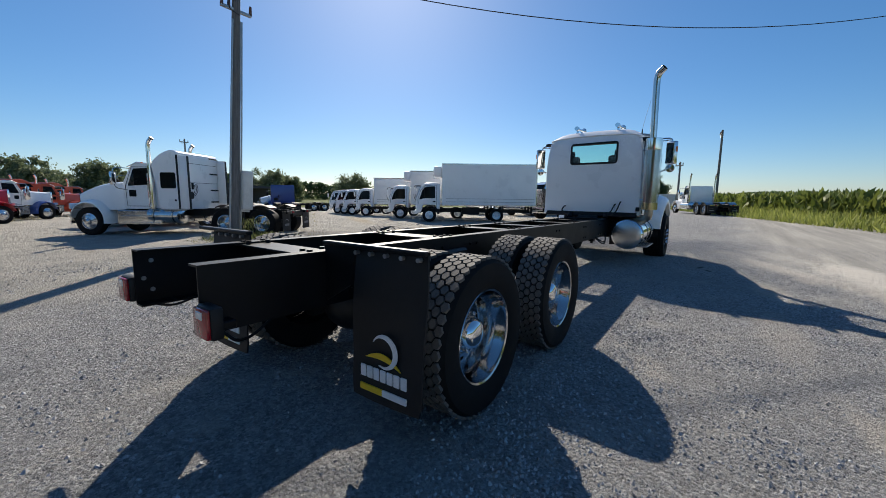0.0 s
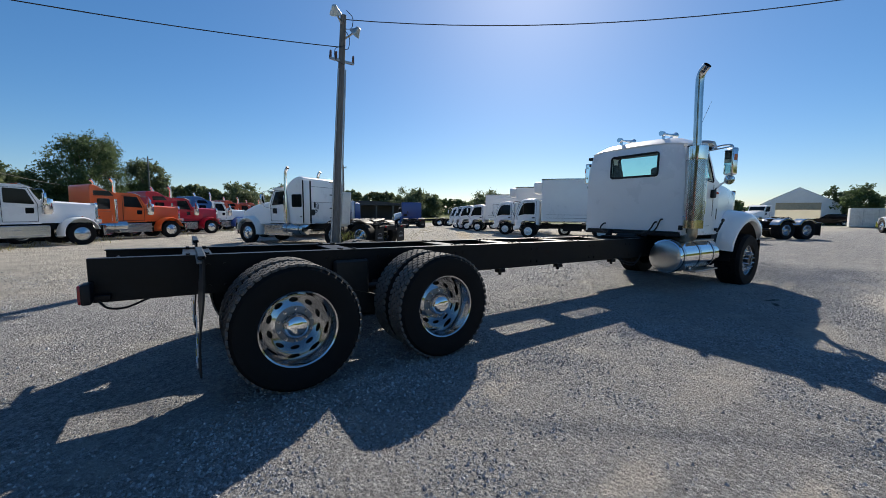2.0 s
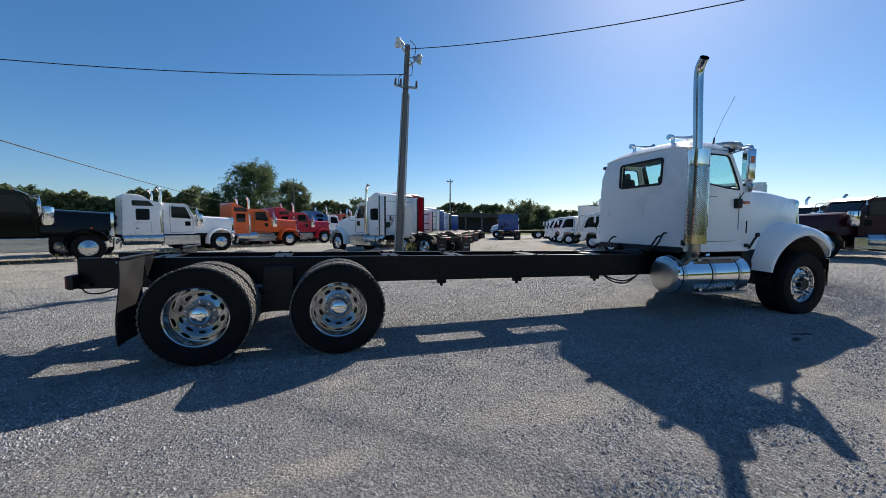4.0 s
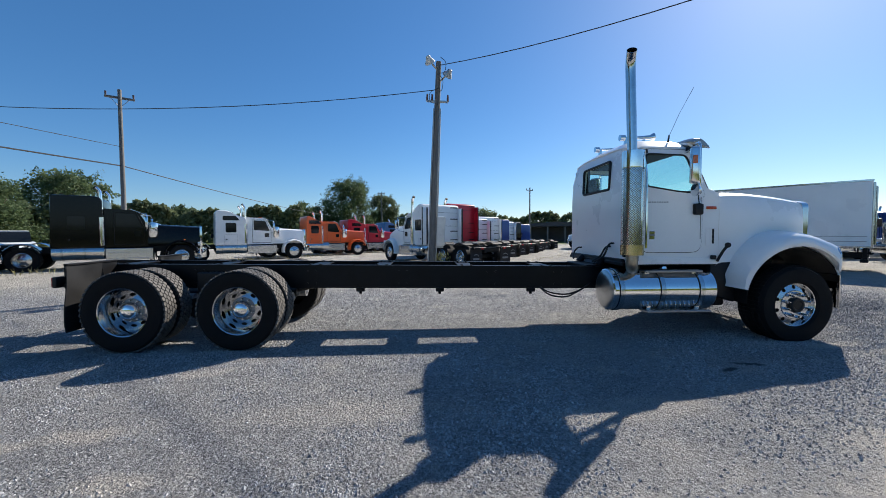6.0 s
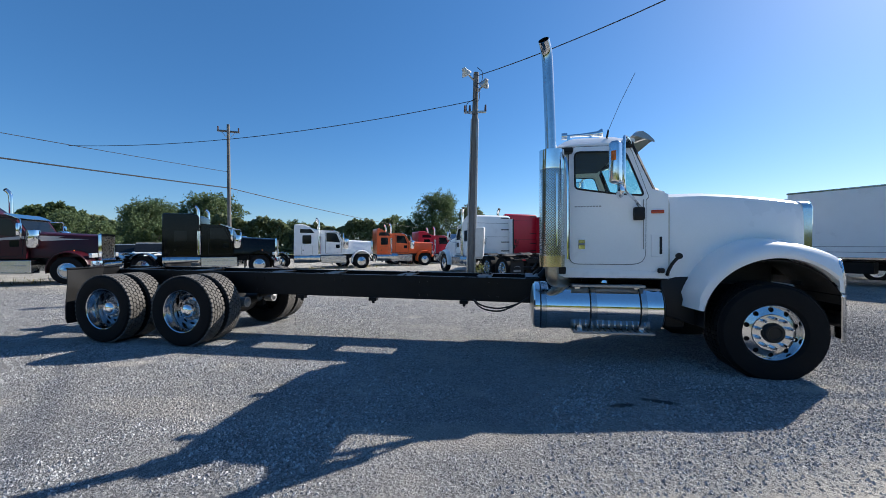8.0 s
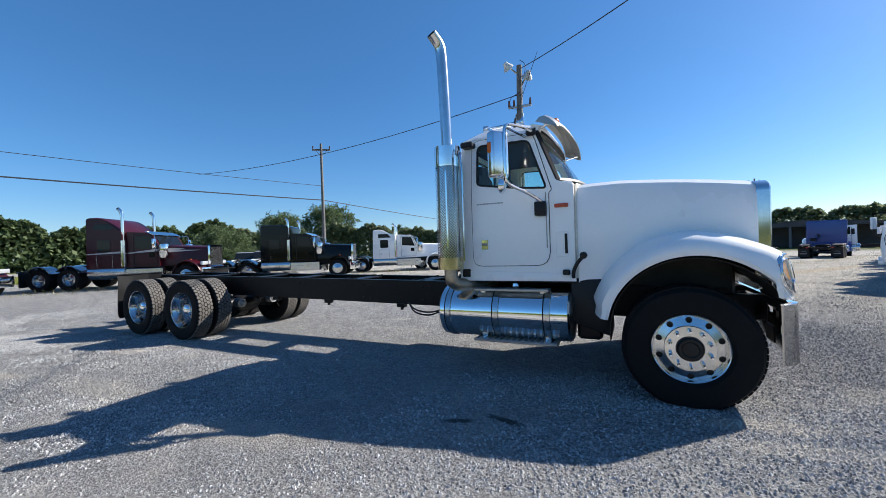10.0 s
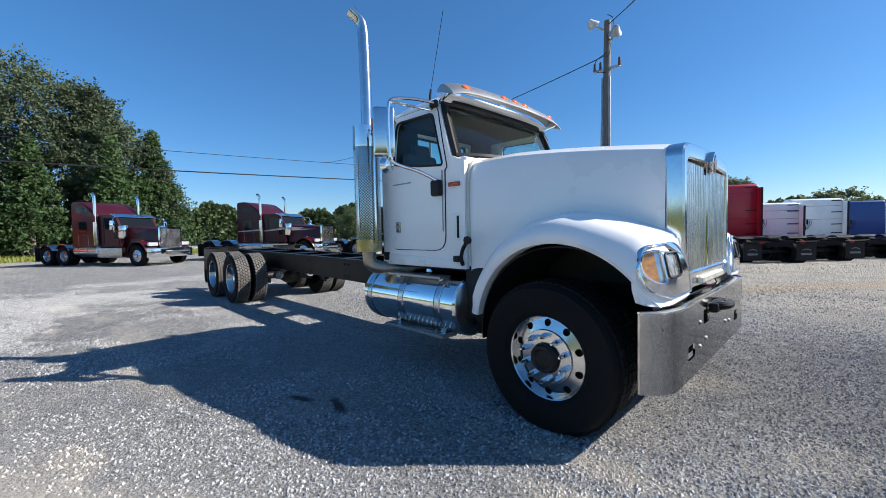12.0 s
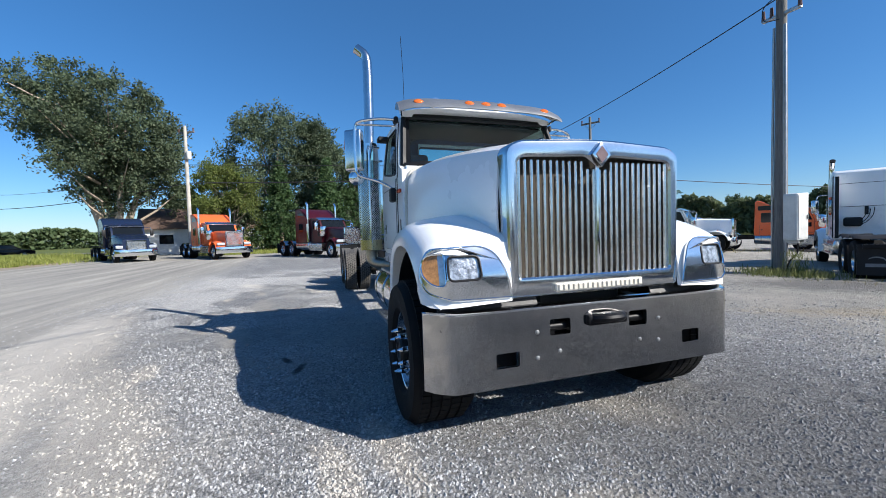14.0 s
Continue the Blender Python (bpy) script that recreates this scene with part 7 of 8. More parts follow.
def tree(x, y, h, w, label, material, seed, leaves=9000, leaf=0.22, low=0.22, lobes=26, plume=1.0, turn=0.0, bark=None, stout=1.0, outline=None, forks=3, lump=1.0):
    """A forked trunk, limbs that end inside the crown, and a crown of many leaf clumps with gaps.
    outline: (height, near side, far side) of a crown that is not round, in metres along the local x."""
    rng = np.random.default_rng(seed)
    t = thing("tree", label, "tree", at(x, y, turn))
    base = (0.014 * h + 0.08) * stout
    cl = []
    while len(cl) < lobes:
        r = w * (0.05 + 0.065 * rng.random()) * lump
        if outline:
            zs_ = [o[0] for o in outline]
            cz = zs_[0] + (zs_[-1] - zs_[0]) * rng.random()
            lo, hi = np.interp(cz, zs_, [o[1] for o in outline]), np.interp(cz, zs_, [o[2] for o in outline])
            wide = max(o[2] - o[1] for o in outline)
            if rng.random() > (hi - lo) / wide:
                continue
            r = min(r, (hi - lo) * 0.4, (zs_[-1] - cz) * 0.6 + 0.3)
            cx = lo + r + (hi - lo - 2 * r) * rng.random()
            cy = (rng.random() - 0.5) * 0.75 * (hi - lo)
        else:
            a, rr = rng.random() * 2 * math.pi, math.sqrt(rng.random()) * w * 0.42
            zf = low + (1 - low) * rng.random() ** 0.9
            shape = math.sin(math.pi * (0.14 + 0.74 * zf)) ** 0.7
            cx, cy, cz = math.cos(a) * rr * shape, math.sin(a) * rr * shape, h * (0.05 + zf * 0.95) - r
        cl.append((cx, cy, cz, r))
    mid_x = sum(c[0] for c in cl) / len(cl)
    bm = B()
    for f in range(forks):
        a = 2 * math.pi * (f + rng.random() * 0.5) / forks
        tip = Vector((math.cos(a) * w * 0.22 + mid_x, math.sin(a) * w * 0.18, h * 0.66))
        mid = Vector((tip.x * 0.40, tip.y * 0.40, h * 0.26))
        run = bend([(0, 0, -0.1), tuple(mid * 0.5), tuple(mid), tuple(tip)])
        tube(bm, run, [base * (1 - 0.85 * i / len(run)) for i in range(len(run))], 8)
    # a limb to every second clump
    for cx, cy, cz, r in cl[::2]:
        q = Vector((cx * 0.25, cy * 0.25, max(h * 0.16, cz - (0.10 + 0.12 * rng.random()) * h)))
        e = Vector((cx, cy, cz))
        if cz < h * 0.85:
            tube(bm, [q, q.lerp(e, 0.5) + Vector((0, 0, -0.015 * h)), e], [base * 0.24, base * 0.15, base * 0.05], 5)
    part("trunk", bm, bark or BARK, t)
    pts = []
    wsum = sum(r ** 2 for _, _, _, r in cl)
    for cx, cy, cz, r in cl:
        per = max(20, int(leaves * r * r / wsum))
        d = rng.normal(size=(per, 3))
        d /= np.linalg.norm(d, axis=1)[:, None]
        # each clump is made of smaller sprays that reach outwards
        ns = 30
        spray = rng.normal(size=(ns, 3))
        spray = spray / np.linalg.norm(spray, axis=1)[:, None] * r * (0.35 + 0.75 * rng.random((ns, 1)))
        pick = rng.integers(0, ns, per)
        along = rng.random((per, 1)) ** 0.7
        q = spray[pick] * (0.45 + 0.75 * along) * np.array([1, 1, 0.9 * plume]) + d * r * 0.26 * rng.random((per, 1)) ** 0.5
        pts.append(np.array([cx, cy, cz]) + q)
    quads("crown", np.concatenate(pts), leaf, rng, material, parent=t)
    return t


def conifer(x, y, h, w, label, seed, material=None):
    rng = np.random.default_rng(seed)
    t = thing("conifer", label, "tree", at(x, y, 0))
    bm = B()
    cyl(bm, (0, 0, -0.1), (0, 0, h * 0.96), 0.02 * h, 0.02, 8)
    part("trunk", bm, BARK, t)
    pts = []
    for k in range(330):
        f = rng.random() ** 0.8
        z = h * (0.06 + 0.92 * f)
        reach = w * 0.5 * (1 - f) * (0.75 + 0.5 * rng.random()) + 0.15
        a = rng.random() * 2 * math.pi
        s = rng.random((36, 1)) ** 0.6
        q = np.hstack([math.cos(a) * reach * s, math.sin(a) * reach * s, z - 0.18 * reach * s]) + rng.normal(size=(36, 3)) * 0.13
        pts.append(q)
    quads("crown", np.concatenate(pts), 0.12, rng, material or LEAF_FIR, parent=t)


POPLAR = ((5.0, -6.5, 3.0), (6.5, -7.0, 4.6), (8.0, -8.0, 5.4), (10.4, -8.0, 5.6), (12.0, -7.4, 7.6), (13.5, -6.2, 9.4), (15.0, -4.8, 9.8), (16.0, -3.6, 8.0), (17.2, -0.8, 5.8), (18.2, 2.0, 4.0))
TAPER = ((1.0, -6.0, 5.0), (5.0, -4.8, 5.5), (9.0, -3.2, 5.5), (12.0, -1.3, 5.0), (14.0, 0.6, 4.4), (15.2, 1.6, 3.6))
tree(-33.4, -20.4, 18.5, 17.5, "large grey-green poplar with leaning forked trunks", LEAF_GREY, 3, 84000, 0.112, 0.40, 170, 1.0, -90, PALEBARK, 1.7, POPLAR, 4)
tree(-37.5, -7.2, 16.8, 15.4, "tall dark green broadleaf tree behind the trucks", LEAF_GREY, 5, 56000, 0.118, 0.08, 120, 1.2, lump=1.3)
tree(-35.6, 0.2, 15.2, 11.5, "dense dark green tree beside a taller one", LEAF_GREY, 7, 54000, 0.118, 0.05, 110, 1.0, -90, None, 1.0, TAPER, lump=1.25)
tree(-30.5, -10.0, 9.3, 8.0, "yellow-green young tree in front of dark ones", LEAF_YEL, 9, 36000, 0.085, 0.02, 80, lump=1.3)
conifer(-31.0, -5.4, 9.0, 5.6, "dark green conifer beside the parked trucks", 11)
conifer(-30.5, -0.8, 9.5, 5.4, "green conifer with drooping branches", 12)
conifer(-33.0, 2.2, 11.0, 7.4, "tall feathery conifer at the edge of the trees", 13)
tree(-44.0, -17.0, 9.0, 9.0, "small broadleaf tree behind the poplar", LEAF_MID, 15, 20000, 0.13, 0.05, 50)
tree(-17.5, 107, 18.6, 19.0, "broad dark green tree beyond the parked row", LEAF_MID, 21, 52000, 0.19, 0.03, 130, lump=1.3)
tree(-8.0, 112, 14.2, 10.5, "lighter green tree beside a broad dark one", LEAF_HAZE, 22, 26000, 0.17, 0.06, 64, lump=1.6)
tree(-30, 108, 11.5, 12.0, "rounded dark green tree in the distance", LEAF_MID, 23, 24000, 0.19, 0.05, 60, lump=1.6)
tree(-58, 98, 10.0, 11.0, "rounded dark tree standing behind a black truck", LEAF_MID, 24, 24000, 0.19, 0.05, 60, lump=1.6)
tree(-78, 88, 18.0, 20.0, "broad green tree in the far tree line", LEAF_MID, 25, 24000, 0.27, 0.05, 80, lump=1.6)
tree(-96, 84, 15.0, 17.0, "broad green tree in the far tree line", LEAF_MID, 26, 18000, 0.27, 0.05, 70, lump=1.6)
tree(-60.9, 54.4, 11.2, 13.5, "rounded dark green tree beyond the black truck", LEAF_MID, 29, 30000, 0.16, 0.04, 70, lump=1.5)
tree(-47, 32, 6.6, 9.0, "dark tree beyond the parked row", LEAF_MID, 27, 22000, 0.12, 0.04, 56, lump=1.5)
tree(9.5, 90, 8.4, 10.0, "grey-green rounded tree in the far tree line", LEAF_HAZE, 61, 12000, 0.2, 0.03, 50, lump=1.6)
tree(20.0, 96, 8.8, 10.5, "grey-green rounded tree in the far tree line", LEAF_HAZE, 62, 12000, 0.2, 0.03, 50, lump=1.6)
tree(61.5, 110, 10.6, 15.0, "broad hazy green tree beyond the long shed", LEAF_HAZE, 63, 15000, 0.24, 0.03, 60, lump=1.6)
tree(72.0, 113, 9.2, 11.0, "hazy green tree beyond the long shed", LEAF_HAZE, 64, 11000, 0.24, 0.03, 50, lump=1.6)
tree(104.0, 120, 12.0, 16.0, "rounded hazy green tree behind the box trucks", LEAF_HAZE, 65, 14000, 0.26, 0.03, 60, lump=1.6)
tree(73.0, 8.8, 5.6, 7.4, "dark bushy tree beside the white shed", LEAF_MID, 28, 18000, 0.12, 0.03, 50, lump=1.4)


def woods(label, az0, az1, dist, h, seed, material, per_deg=420, depth=14, leaf=0.65):
    """A far wood edge: clumps of leaves along an arc round the lot."""
    rng = np.random.default_rng(seed)
    n = int((az1 - az0) * per_deg)
    a = np.radians(az0 + (az1 - az0) * rng.random(n))
    wave = 0.52 + 0.10 * np.sin(a * 17 + seed) + 0.24 * np.abs(np.sin(a * 29 + seed)) ** 0.6 + 0.09 * np.abs(np.sin(a * 71 + 2 * seed)) ** 0.6 + 0.05 * np.abs(np.sin(a * 190)) + 0.02 * np.sin(a * 430 + seed)
    z = h * wave * (1 - rng.random(n) ** 2.2)
    d = dist + depth * rng.random(n) * (1 - 0.5 * z / h)
    c = np.stack([4 + d * np.cos(a), d * np.sin(a), z - 0.4], 1)
    ob = quads("woods", c, leaf, rng, material)
    return tagged(ob, label, "woods", kind="stuff")


# the first two lines take the leaves with haze in their colour
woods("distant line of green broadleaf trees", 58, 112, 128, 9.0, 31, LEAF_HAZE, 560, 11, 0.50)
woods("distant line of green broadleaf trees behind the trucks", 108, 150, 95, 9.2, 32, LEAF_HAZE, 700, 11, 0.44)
woods("distant line of mixed green trees", 146, 178, 78, 8.5, 33, LEAF_MID, 900, 10, 0.40)
woods("low dark hedge of far trees", 190, 232, 150, 6.5, 34, LEAF_MID, 500, 14, 0.6)
woods("far thin line of trees over the fields", -75, 20, 420, 9, 35, LEAF_DARK, 60, 40, 2.0)
woods("far trees beyond the white shed", 18, 60, 210, 9, 36, LEAF_MID, 340, 24, 0.9)

# crop field along its verge
F0, F1 = Vector((62.0, 5.2)), Vector((8.0, -12.8))
fd = (F1 - F0).normalized()
fn = Vector((fd.y, -fd.x))
if fn.y > 0:
    fn = -fn
rng = np.random.default_rng(41)
n = 9000
s, q = rng.random(n) * 130 - 40, rng.random(n) ** 1.9 * 70 + 4.0
px, py = F0.x + fd.x * s + fn.x * q, F0.y + fd.y * s + fn.y * q
cs = []
for k in range(9):
    z = 0.25 + 0.18 * k
    cs.append(np.stack([px + rng.normal(size=n) * 0.22, py + rng.normal(size=n) * 0.22, np.full(n, z) + rng.random(n) * 0.2], 1))
corn = quads("corn_field", np.concatenate(cs), 0.22, rng, CORN, 1.7, True)
tagged(corn, "tall green corn with yellowing tops along the verge", "corn field", kind="stuff")


def tufts(label, centres, size, material, seed, name="grass"):
    centres = np.array(centres)
    centres[:, 2] += [ground_z(px_, py_) for px_, py_ in centres[:, :2]]
    ob = quads(name, centres, size, np.random.default_rng(seed), material, 2.6, True, None, 0.22)
    return tagged(ob, label, "grass", kind="stuff")


n = 26000
s, q = rng.random(n) * 130 - 40, rng.random(n) * 4.6
cs = np.stack([F0.x + fd.x * s + fn.x * q, F0.y + fd.y * s + fn.y * q, 0.05 + rng.random(n) * (0.15 + 0.12 * q)], 1)
tufts("long yellow-green grass verge beside the corn", cs, 0.13, GRASS, 42)
# grass round the light pole and along the decks' edge
n = 1800
cs = np.stack([PX + rng.normal(size=n) * 0.55 + 0.3, PY + rng.normal(size=n) * 0.4 - 0.3, 0.01 + rng.random(n) ** 2.5 * 0.13], 1)
tufts("green weeds and dry grass round the foot of the pole", cs, 0.04, WEED, 43)
n = 420
cs = np.stack([PX + 0.42 + rng.normal(size=n) * 0.16, PY - 0.1 + rng.normal(size=n) * 0.16, rng.random(n) ** 1.6 * 0.62], 1)
tufts("tall dry weeds beside the light pole", cs, 0.035, WEED, 49)
n = 1300
s = rng.random(n)
cs = np.stack([5.5 + s * 22 + rng.normal(size=n) * 0.5, 9.0 + s * 31 + rng.normal(size=n) * 0.5, 0.02 + rng.random(n) ** 2 * 0.16], 1)
tufts("sparse dry grass strip along the parked decks", cs * np.array([1, 1, 0.3]), 0.022, DRYG, 44)
n = 20000
cs = np.stack([-24 - rng.random(n) * 22 + 5 * rng.random(n), -17.5 - rng.random(n) * 26, 0.03 + rng.random(n) ** 2 * 0.22], 1)
tufts("rough green grass beside the yard entrance", cs, 0.07, GRASS, 45)
n = 16000
ex, ed = rng.random(n) * 14, rng.random(n) ** 1.5 * 16
cs = np.stack([-19.2 - ex, -20.4 - 0.13 * ex - ed + 0.5 * np.sin(ex * 2.1), 0.03 + rng.random(n) ** 1.5 * np.clip(0.12 + 0.3 * ed, 0, 0.5)], 1)
tufts("tall yellow-green weeds at the edge of the lot", cs, 0.075, GRASS, 48)
n = 15000
cs = np.stack([-26 - rng.random(n) * 9, -12 + rng.random(n) * 19, 0.03 + rng.random(n) ** 2 * 0.2], 1)
tufts("mown green grass under the trees", cs, 0.08, GRASS, 46)
n = 1500
s = rng.random(n)
cs = np.stack([-14 + s * 22 + rng.normal(size=n) * 0.8 - 3, -3 + s * 46 + rng.normal(size=n) * 0.8, 0.01 + rng.random(n) ** 2 * 0.10], 1)
tufts("thin dry grass between the parked trucks", cs, 0.05, DRYG, 47)

# ---- sheds and house ----
SHEETW = mat("white_fabric_cover", (0.74, 0.74, 0.72), 0.6, 0, 0.06, 0.5, 8, 0, 0, 0.2)
snt = SHEETW.node_tree
stl, smx = snt.nodes.new("ShaderNodeBsdfTranslucent"), snt.nodes.new("ShaderNodeMixShader")
stl.inputs[0].default_value = (0.80, 0.78, 0.72, 1)
smx.inputs[0].default_value = 0.6
snt.links.new(snt.nodes["Principled BSDF"].outputs[0], smx.inputs[1])
snt.links.new(stl.outputs[0], smx.inputs[2])
snt.links.new(smx.outputs[0], snt.nodes["Material Output"].inputs[0])
SHINGLE = mat("brown_shingle", (0.13, 0.085, 0.065), 0.85, 0, 0.25, 3, 30, 0.3)
SIDING = mat("white_siding", (0.70, 0.69, 0.66), 0.6, 0, 0.08, 2, 20, 0.1)
DARKSH = mat("dark_shed_sheet", (0.055, 0.055, 0.06), 0.6, 0.2, 0.2, 1, 15)
shed = thing("fabric_shed", "white round-roofed fabric storage shed with an open end", "shed", at(70.8, 13.4, 12) @ Matrix.Diagonal((0.66, 0.72, 0.70, 1)))
half = [(-6.0, 0), (-6.0, 3.6), (-5.5, 4.3), (-4.6, 4.9), (0, 7.5), (4.6, 4.9), (5.5, 4.3), (6.0, 3.6), (6.0, 0)]
bm = B()
rings(bm, [[(x, y, z) for y, z in half] for x in (0, 6, 12, 18)], closed=False)
thick(bm, 0.1)
part("cover", bm, SHEETW, shed)
bm = B()
slab(bm, half, [[(-3.2, 0.02), (3.4, 0.02), (3.4, 4.4), (-3.2, 4.4)]], lambda u, v: (0.0, u, v), Vector((0.15, 0, 0)))
part("end_wall", bm, mat("white_end_sheet", (0.84, 0.84, 0.83), 0.6, 0, 0.05, 0.5, 8), shed)
bm = B()
slab(bm, half, [], lambda u, v: (17.9, u, v), Vector((-0.15, 0, 0)))
part("rear_end", bm, SHEETW, shed)
bm = B()
span(bm, 0.2, 0.35, -3.2, 3.4, 3.0, 4.4)
part("door_panel", bm, mat("cream_panel", (0.5, 0.42, 0.3), 0.6), shed, "cream rolled door panel")
longs = thing("open_shed", "long low dark open-sided shed", "shed", at(33, 76, -24))
bm = B()
prism(bm, [(-9, 3.3), (9, 3.3), (9, 3.6), (0, 4.3), (-9, 3.6)], 'y', -4, 4)
part("roof", bm, DARKSH, longs)
bm = B()
span(bm, -9, 9, 3.6, 3.8, 0, 3.3)
part("rear_wall", bm, DARKSH, longs)
for k in range(6):
    bm = B()
    span(bm, -8.9 + 3.5 * k, -8.6 + 3.5 * k, -3.9, -3.6, 0, 3.3)
    part("post", bm, WOOD, longs)
house = thing("house", "white-sided bungalow with a brown shingle roof", "house", at(-40, -15.0, 15))
bm = B()
span(bm, -4, 4, -5, 5, 0, 2.7)
part("wall", bm, SIDING, house)
bm = B()
prism(bm, [(-4.6, 2.6), (4.6, 2.6), (0, 5.0)], 'y', -5.5, 5.5, 0.03)
part("roof", bm, SHINGLE, house)
for y in (-3, 0, 3):
    bm = B()
    span(bm, 4.0, 4.04, y - 0.7, y + 0.7, 1.0, 2.1, 0.01)
    wd = part("window", bm, SIDING, house)
    bm = B()
    span(bm, 4.03, 4.055, y - 0.6, y + 0.6, 1.08, 2.02)
    part("glass", bm, DARKGLASS, wd)
cont = thing("container", "white steel storage container beside the shed", "container", at(60.5, 5.0, 14) @ Matrix.Diagonal((1, 1.1, 0.8, 1)))
bm = B()
span(bm, -1.2, 1.2, -1.4, 1.4, 0.05, 2.6, 0.03)
cbody = part("body", bm, BOXW, cont)
for k in range(11):
    bm = B()
    span(bm, -1.24, -1.2, -1.3 + 0.25 * k, -1.18 + 0.25 * k, 0.15, 2.5)
    part("corrugation", bm, BOXW, cbody)
bm = B()
for y in (-0.5, 0.5):
    cyl(bm, (-1.27, y, 0.2), (-1.27, y, 2.4), 0.02, n=6)
part("locking_bar", bm, GALV, cont)


def car(label, m, material):
    t = thing("car", label, "car", m)
    bm = B()
    low = rounded([(-2.1, 0.30), (2.1, 0.30), (2.15, 0.72), (1.2, 0.92), (-1.9, 0.98), (-2.15, 0.80)], 0.08)
    prism(bm, low, 'y', -0.86, 0.86, 0.02)
    part("body", bm, material, t)
    bm = B()
    prism(bm, rounded([(-1.85, 0.95), (1.0, 0.92), (0.35, 1.42), (-1.35, 1.45)], 0.08), 'y', -0.74, 0.74, 0.02)
    part("cabin", bm, DARKGLASS, t)
    bm = B()
    span(bm, -1.25, 0.3, -0.70, 0.70, 1.43, 1.48, 0.01)
    part("roof", bm, material, t)
    w0 = small_wheel(0.33, 0.20, 0.2, 0.02, t, ALLOY, pose(1.3, -0.78, 0.33))
    for x, sgn in ((1.3, 1), (-1.3, -1), (-1.3, 1)):
        again(w0, pose(x, sgn * 0.78, 0.33, 0, 0, 0 if sgn < 0 else 180), t)


car("small dark car parked by the far hedge", at(-48, -37, 120), CARBLACK)
car("dark car parked before the white shed", at(67.5, 9.4, 100), CARBLACK)
car("white pickup-sized car between the parked trucks", at(-21.5, 18.85, -42) @ Matrix.Diagonal((1.2, 1.2, 1.25, 1)), WHITE)
car("white car parked behind the maroon truck", at(-24.6, 19.3, -48) @ Matrix.Diagonal((1.15, 1.15, 1.2, 1)), WHITE)
# ---- loose stones on the lot ----
def stone_mat():
    m, nt, p = nodes_of("crushed_stone")
    g = nt.nodes.new("ShaderNodeNewGeometry")
    r = ramp_of(nt, g.outputs["Random Per Island"], [(0.0, g3(0.16)), (0.35, (0.27, 0.272, 0.276)), (0.7, (0.385, 0.387, 0.39)), (0.92, (0.46, 0.461, 0.463)), (1.0, (0.54, 0.54, 0.54))])
    n = noise_of(nt, 120, 3, 0.6, g.outputs["Position"])
    rr = ramp_of(nt, n.outputs["Fac"], [(0.3, g3(0.8)), (0.7, g3(1.15))])
    c = mix_of(nt, 1.0, r.outputs[0], rr.outputs[0], 'MULTIPLY')
    # dust lies on the stones where it lies on the ground
    dust = noise_of(nt, 1.1, 7, 0.68, g.outputs["Position"])
    f2 = ramp_of(nt, dust.outputs["Fac"], [(0.52, g3(0)), (0.70, g3(0.5))])
    c = mix_of(nt, f2.outputs[0], c, (0.40, 0.375, 0.335))
    link(nt, lay_spots(nt, g.outputs["Position"], c), p.inputs["Base Color"])
    p.inputs["Roughness"].default_value = 0.7
    p.inputs["Specular IOR Level"].default_value = 0.3
    return m


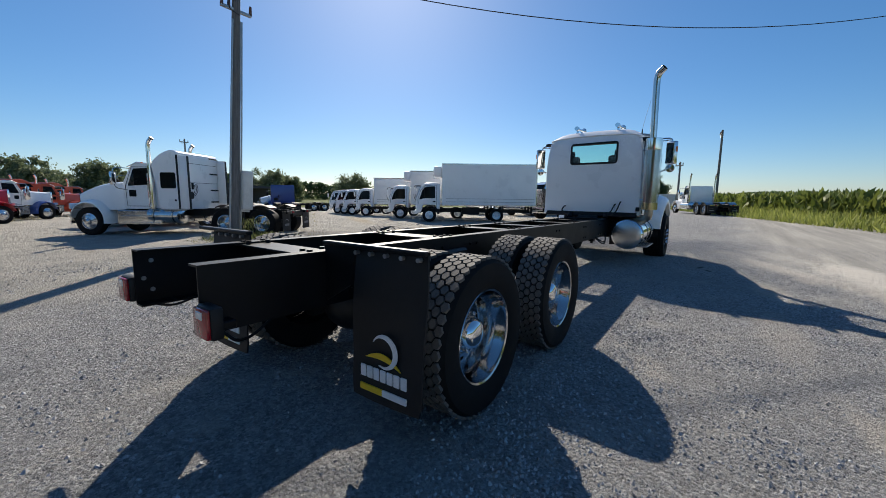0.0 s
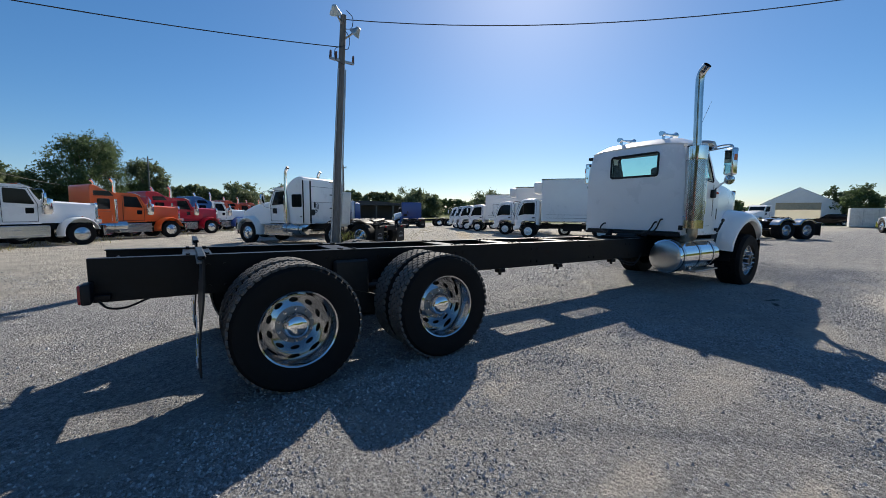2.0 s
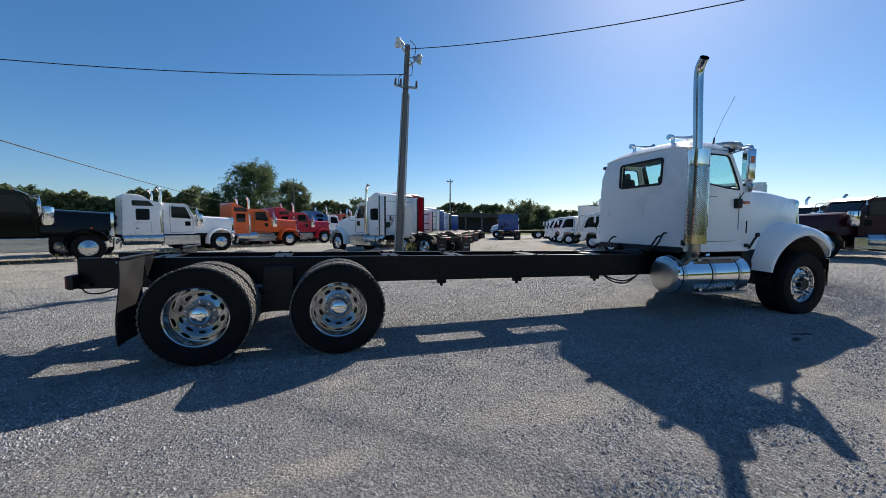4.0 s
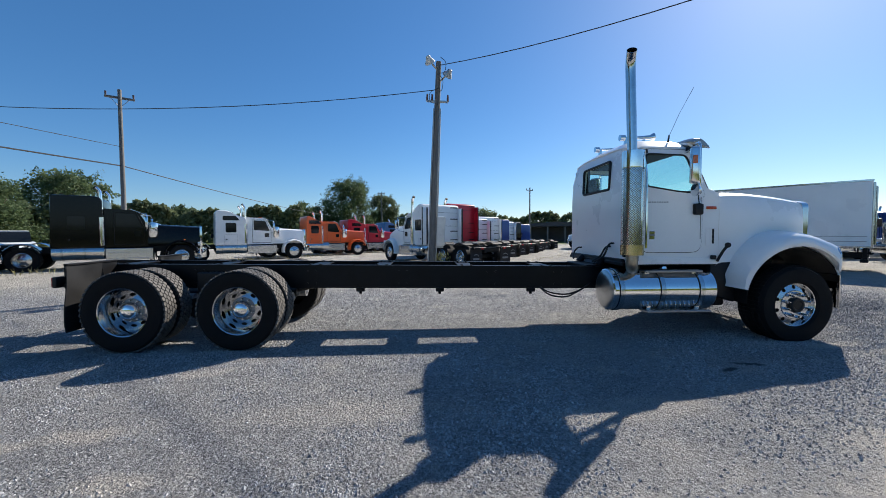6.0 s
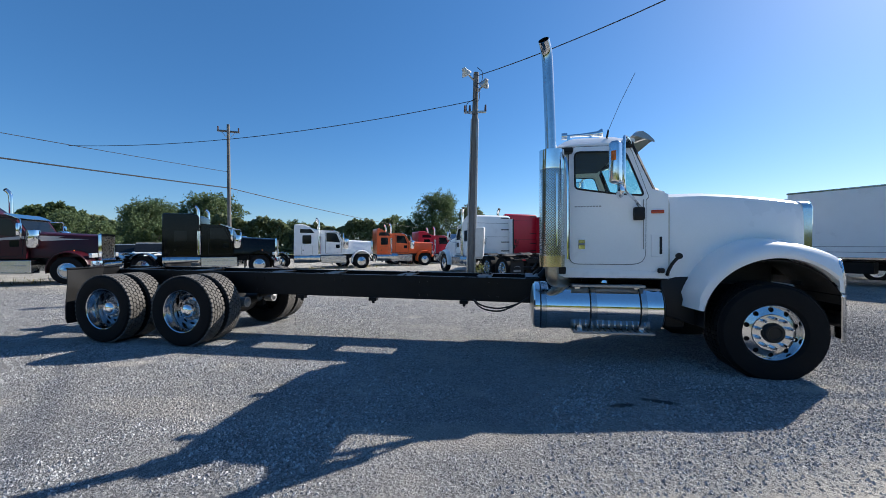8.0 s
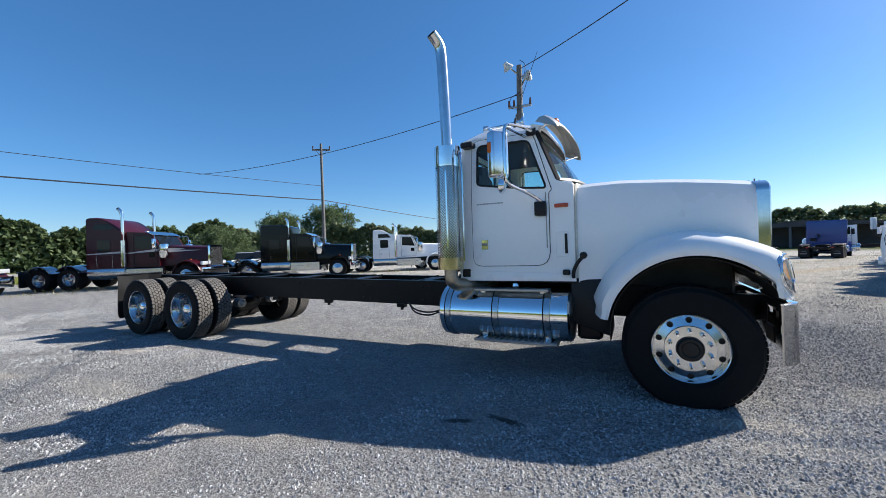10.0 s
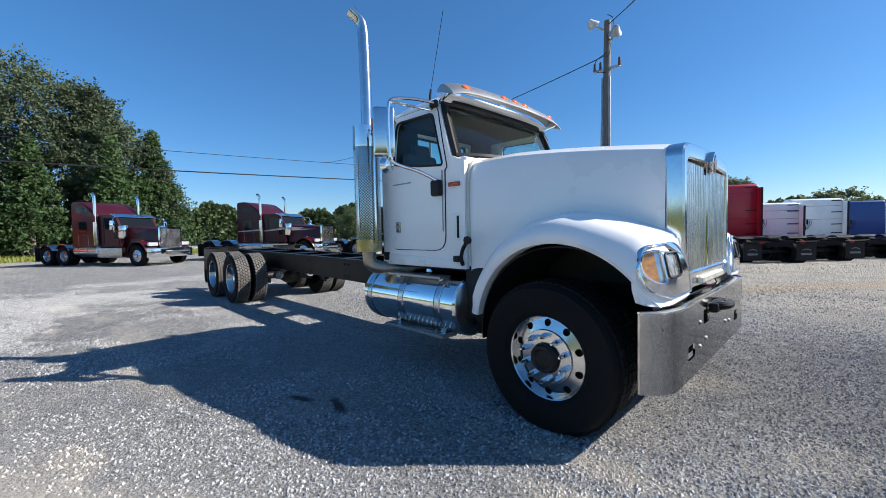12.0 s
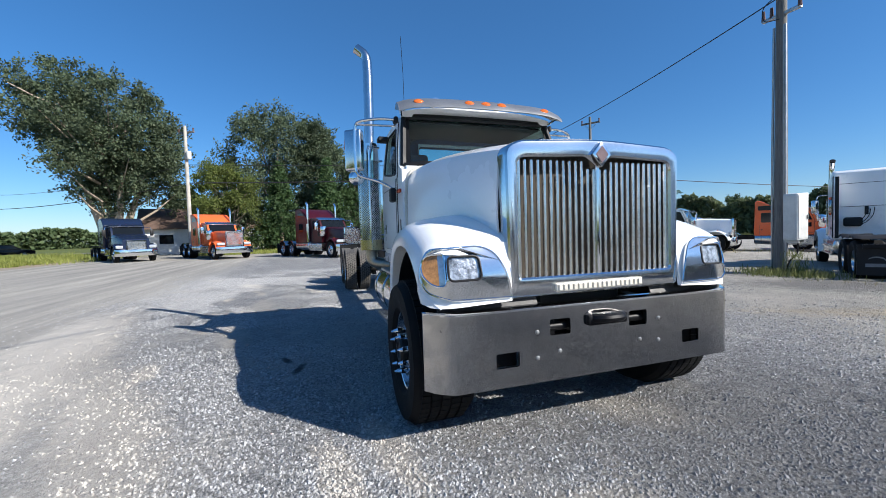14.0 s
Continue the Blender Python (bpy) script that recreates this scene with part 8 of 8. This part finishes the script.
def gravel(n, seed, box4, rmin, rmax, fade=2.5):
    rng = np.random.default_rng(seed)
    x0, x1, y0, y1 = box4
    c = np.stack([x0 + (x1 - x0) * rng.random(n), y0 + (y1 - y0) * rng.random(n)], 1)
    # stones gather in drifts and thin out to the sides
    sx, sy = c[:, 0], c[:, 1]
    drift = np.zeros(n)
    for q, w in ((0.7, 1.0), (1.6, 0.8), (3.7, 0.6), (8.0, 0.4)):
        a, b = rng.random(2) * 6.28
        drift += w * np.sin(q * (sx * math.cos(a) + sy * math.sin(a)) + b * 3 + 1.5 * np.sin(q * 0.8 * (sy * math.cos(a) - sx * math.sin(a)) + b))
    keep = np.clip(0.48 + 0.38 * drift, 0.03, 1.0)
    edge = np.minimum(np.minimum(sx - x0, x1 - sx), np.minimum(sy - y0, y1 - sy))
    # few lie on the worn way beside the truck
    way = np.clip((-sy - 4.1 + 2.7 * np.clip((sx - 2) / 6, 0, 1)) / 1.9, 0, 1)
    keep = keep * np.clip(edge / fade, 0, 1) * (1 - 0.93 * way)
    c = c[rng.random(n) < keep]
    k = len(c)
    r = rmin + (rmax - rmin) * rng.random(k) ** 1.8
    # four-sided stones, sunk a little into the ground
    base = np.array([[1, 0.2, -0.25], [-0.15, 1, -0.25], [-1, -0.1, -0.25], [0.1, -1, -0.25], [0, 0, 0.75]], float)
    v = base[None] * (0.65 + 0.7 * rng.random((k, 5, 1))) * r[:, None, None]
    v[:, 4, :2] += (rng.random((k, 2)) - 0.5) * r[:, None] * 1.2
    a = rng.random(k) * 6.283
    ca, sa = np.cos(a)[:, None], np.sin(a)[:, None]
    vx, vy = v[:, :, 0] * ca - v[:, :, 1] * sa, v[:, :, 0] * sa + v[:, :, 1] * ca
    out = np.stack([vx + c[:, :1], vy + c[:, 1:], v[:, :, 2] + 0.002], 2).reshape(-1, 3)
    f = np.array([[0, 1, 4], [1, 2, 4], [2, 3, 4], [3, 0, 4]])
    faces = (np.arange(k)[:, None, None] * 5 + f[None]).reshape(-1, 3)
    me = bpy.data.meshes.new("gravel")
    me.from_pydata(out.tolist(), [], faces.tolist())
    me.materials.append(STONE)
    return tagged(new("gravel", me), "loose grey crushed stones scattered over the lot", "gravel", kind="stuff")


STONE = stone_mat()
gravel(640000, 51, (-6.5, 14.0, -7.5, 0.5), 0.0055, 0.0155)
gravel(70000, 52, (-8.0, 16.0, -0.6, 8.5), 0.008, 0.020)
gravel(45000, 53, (8.3, 13.5, -2.6, 3.6), 0.0055, 0.0150, 1.0)
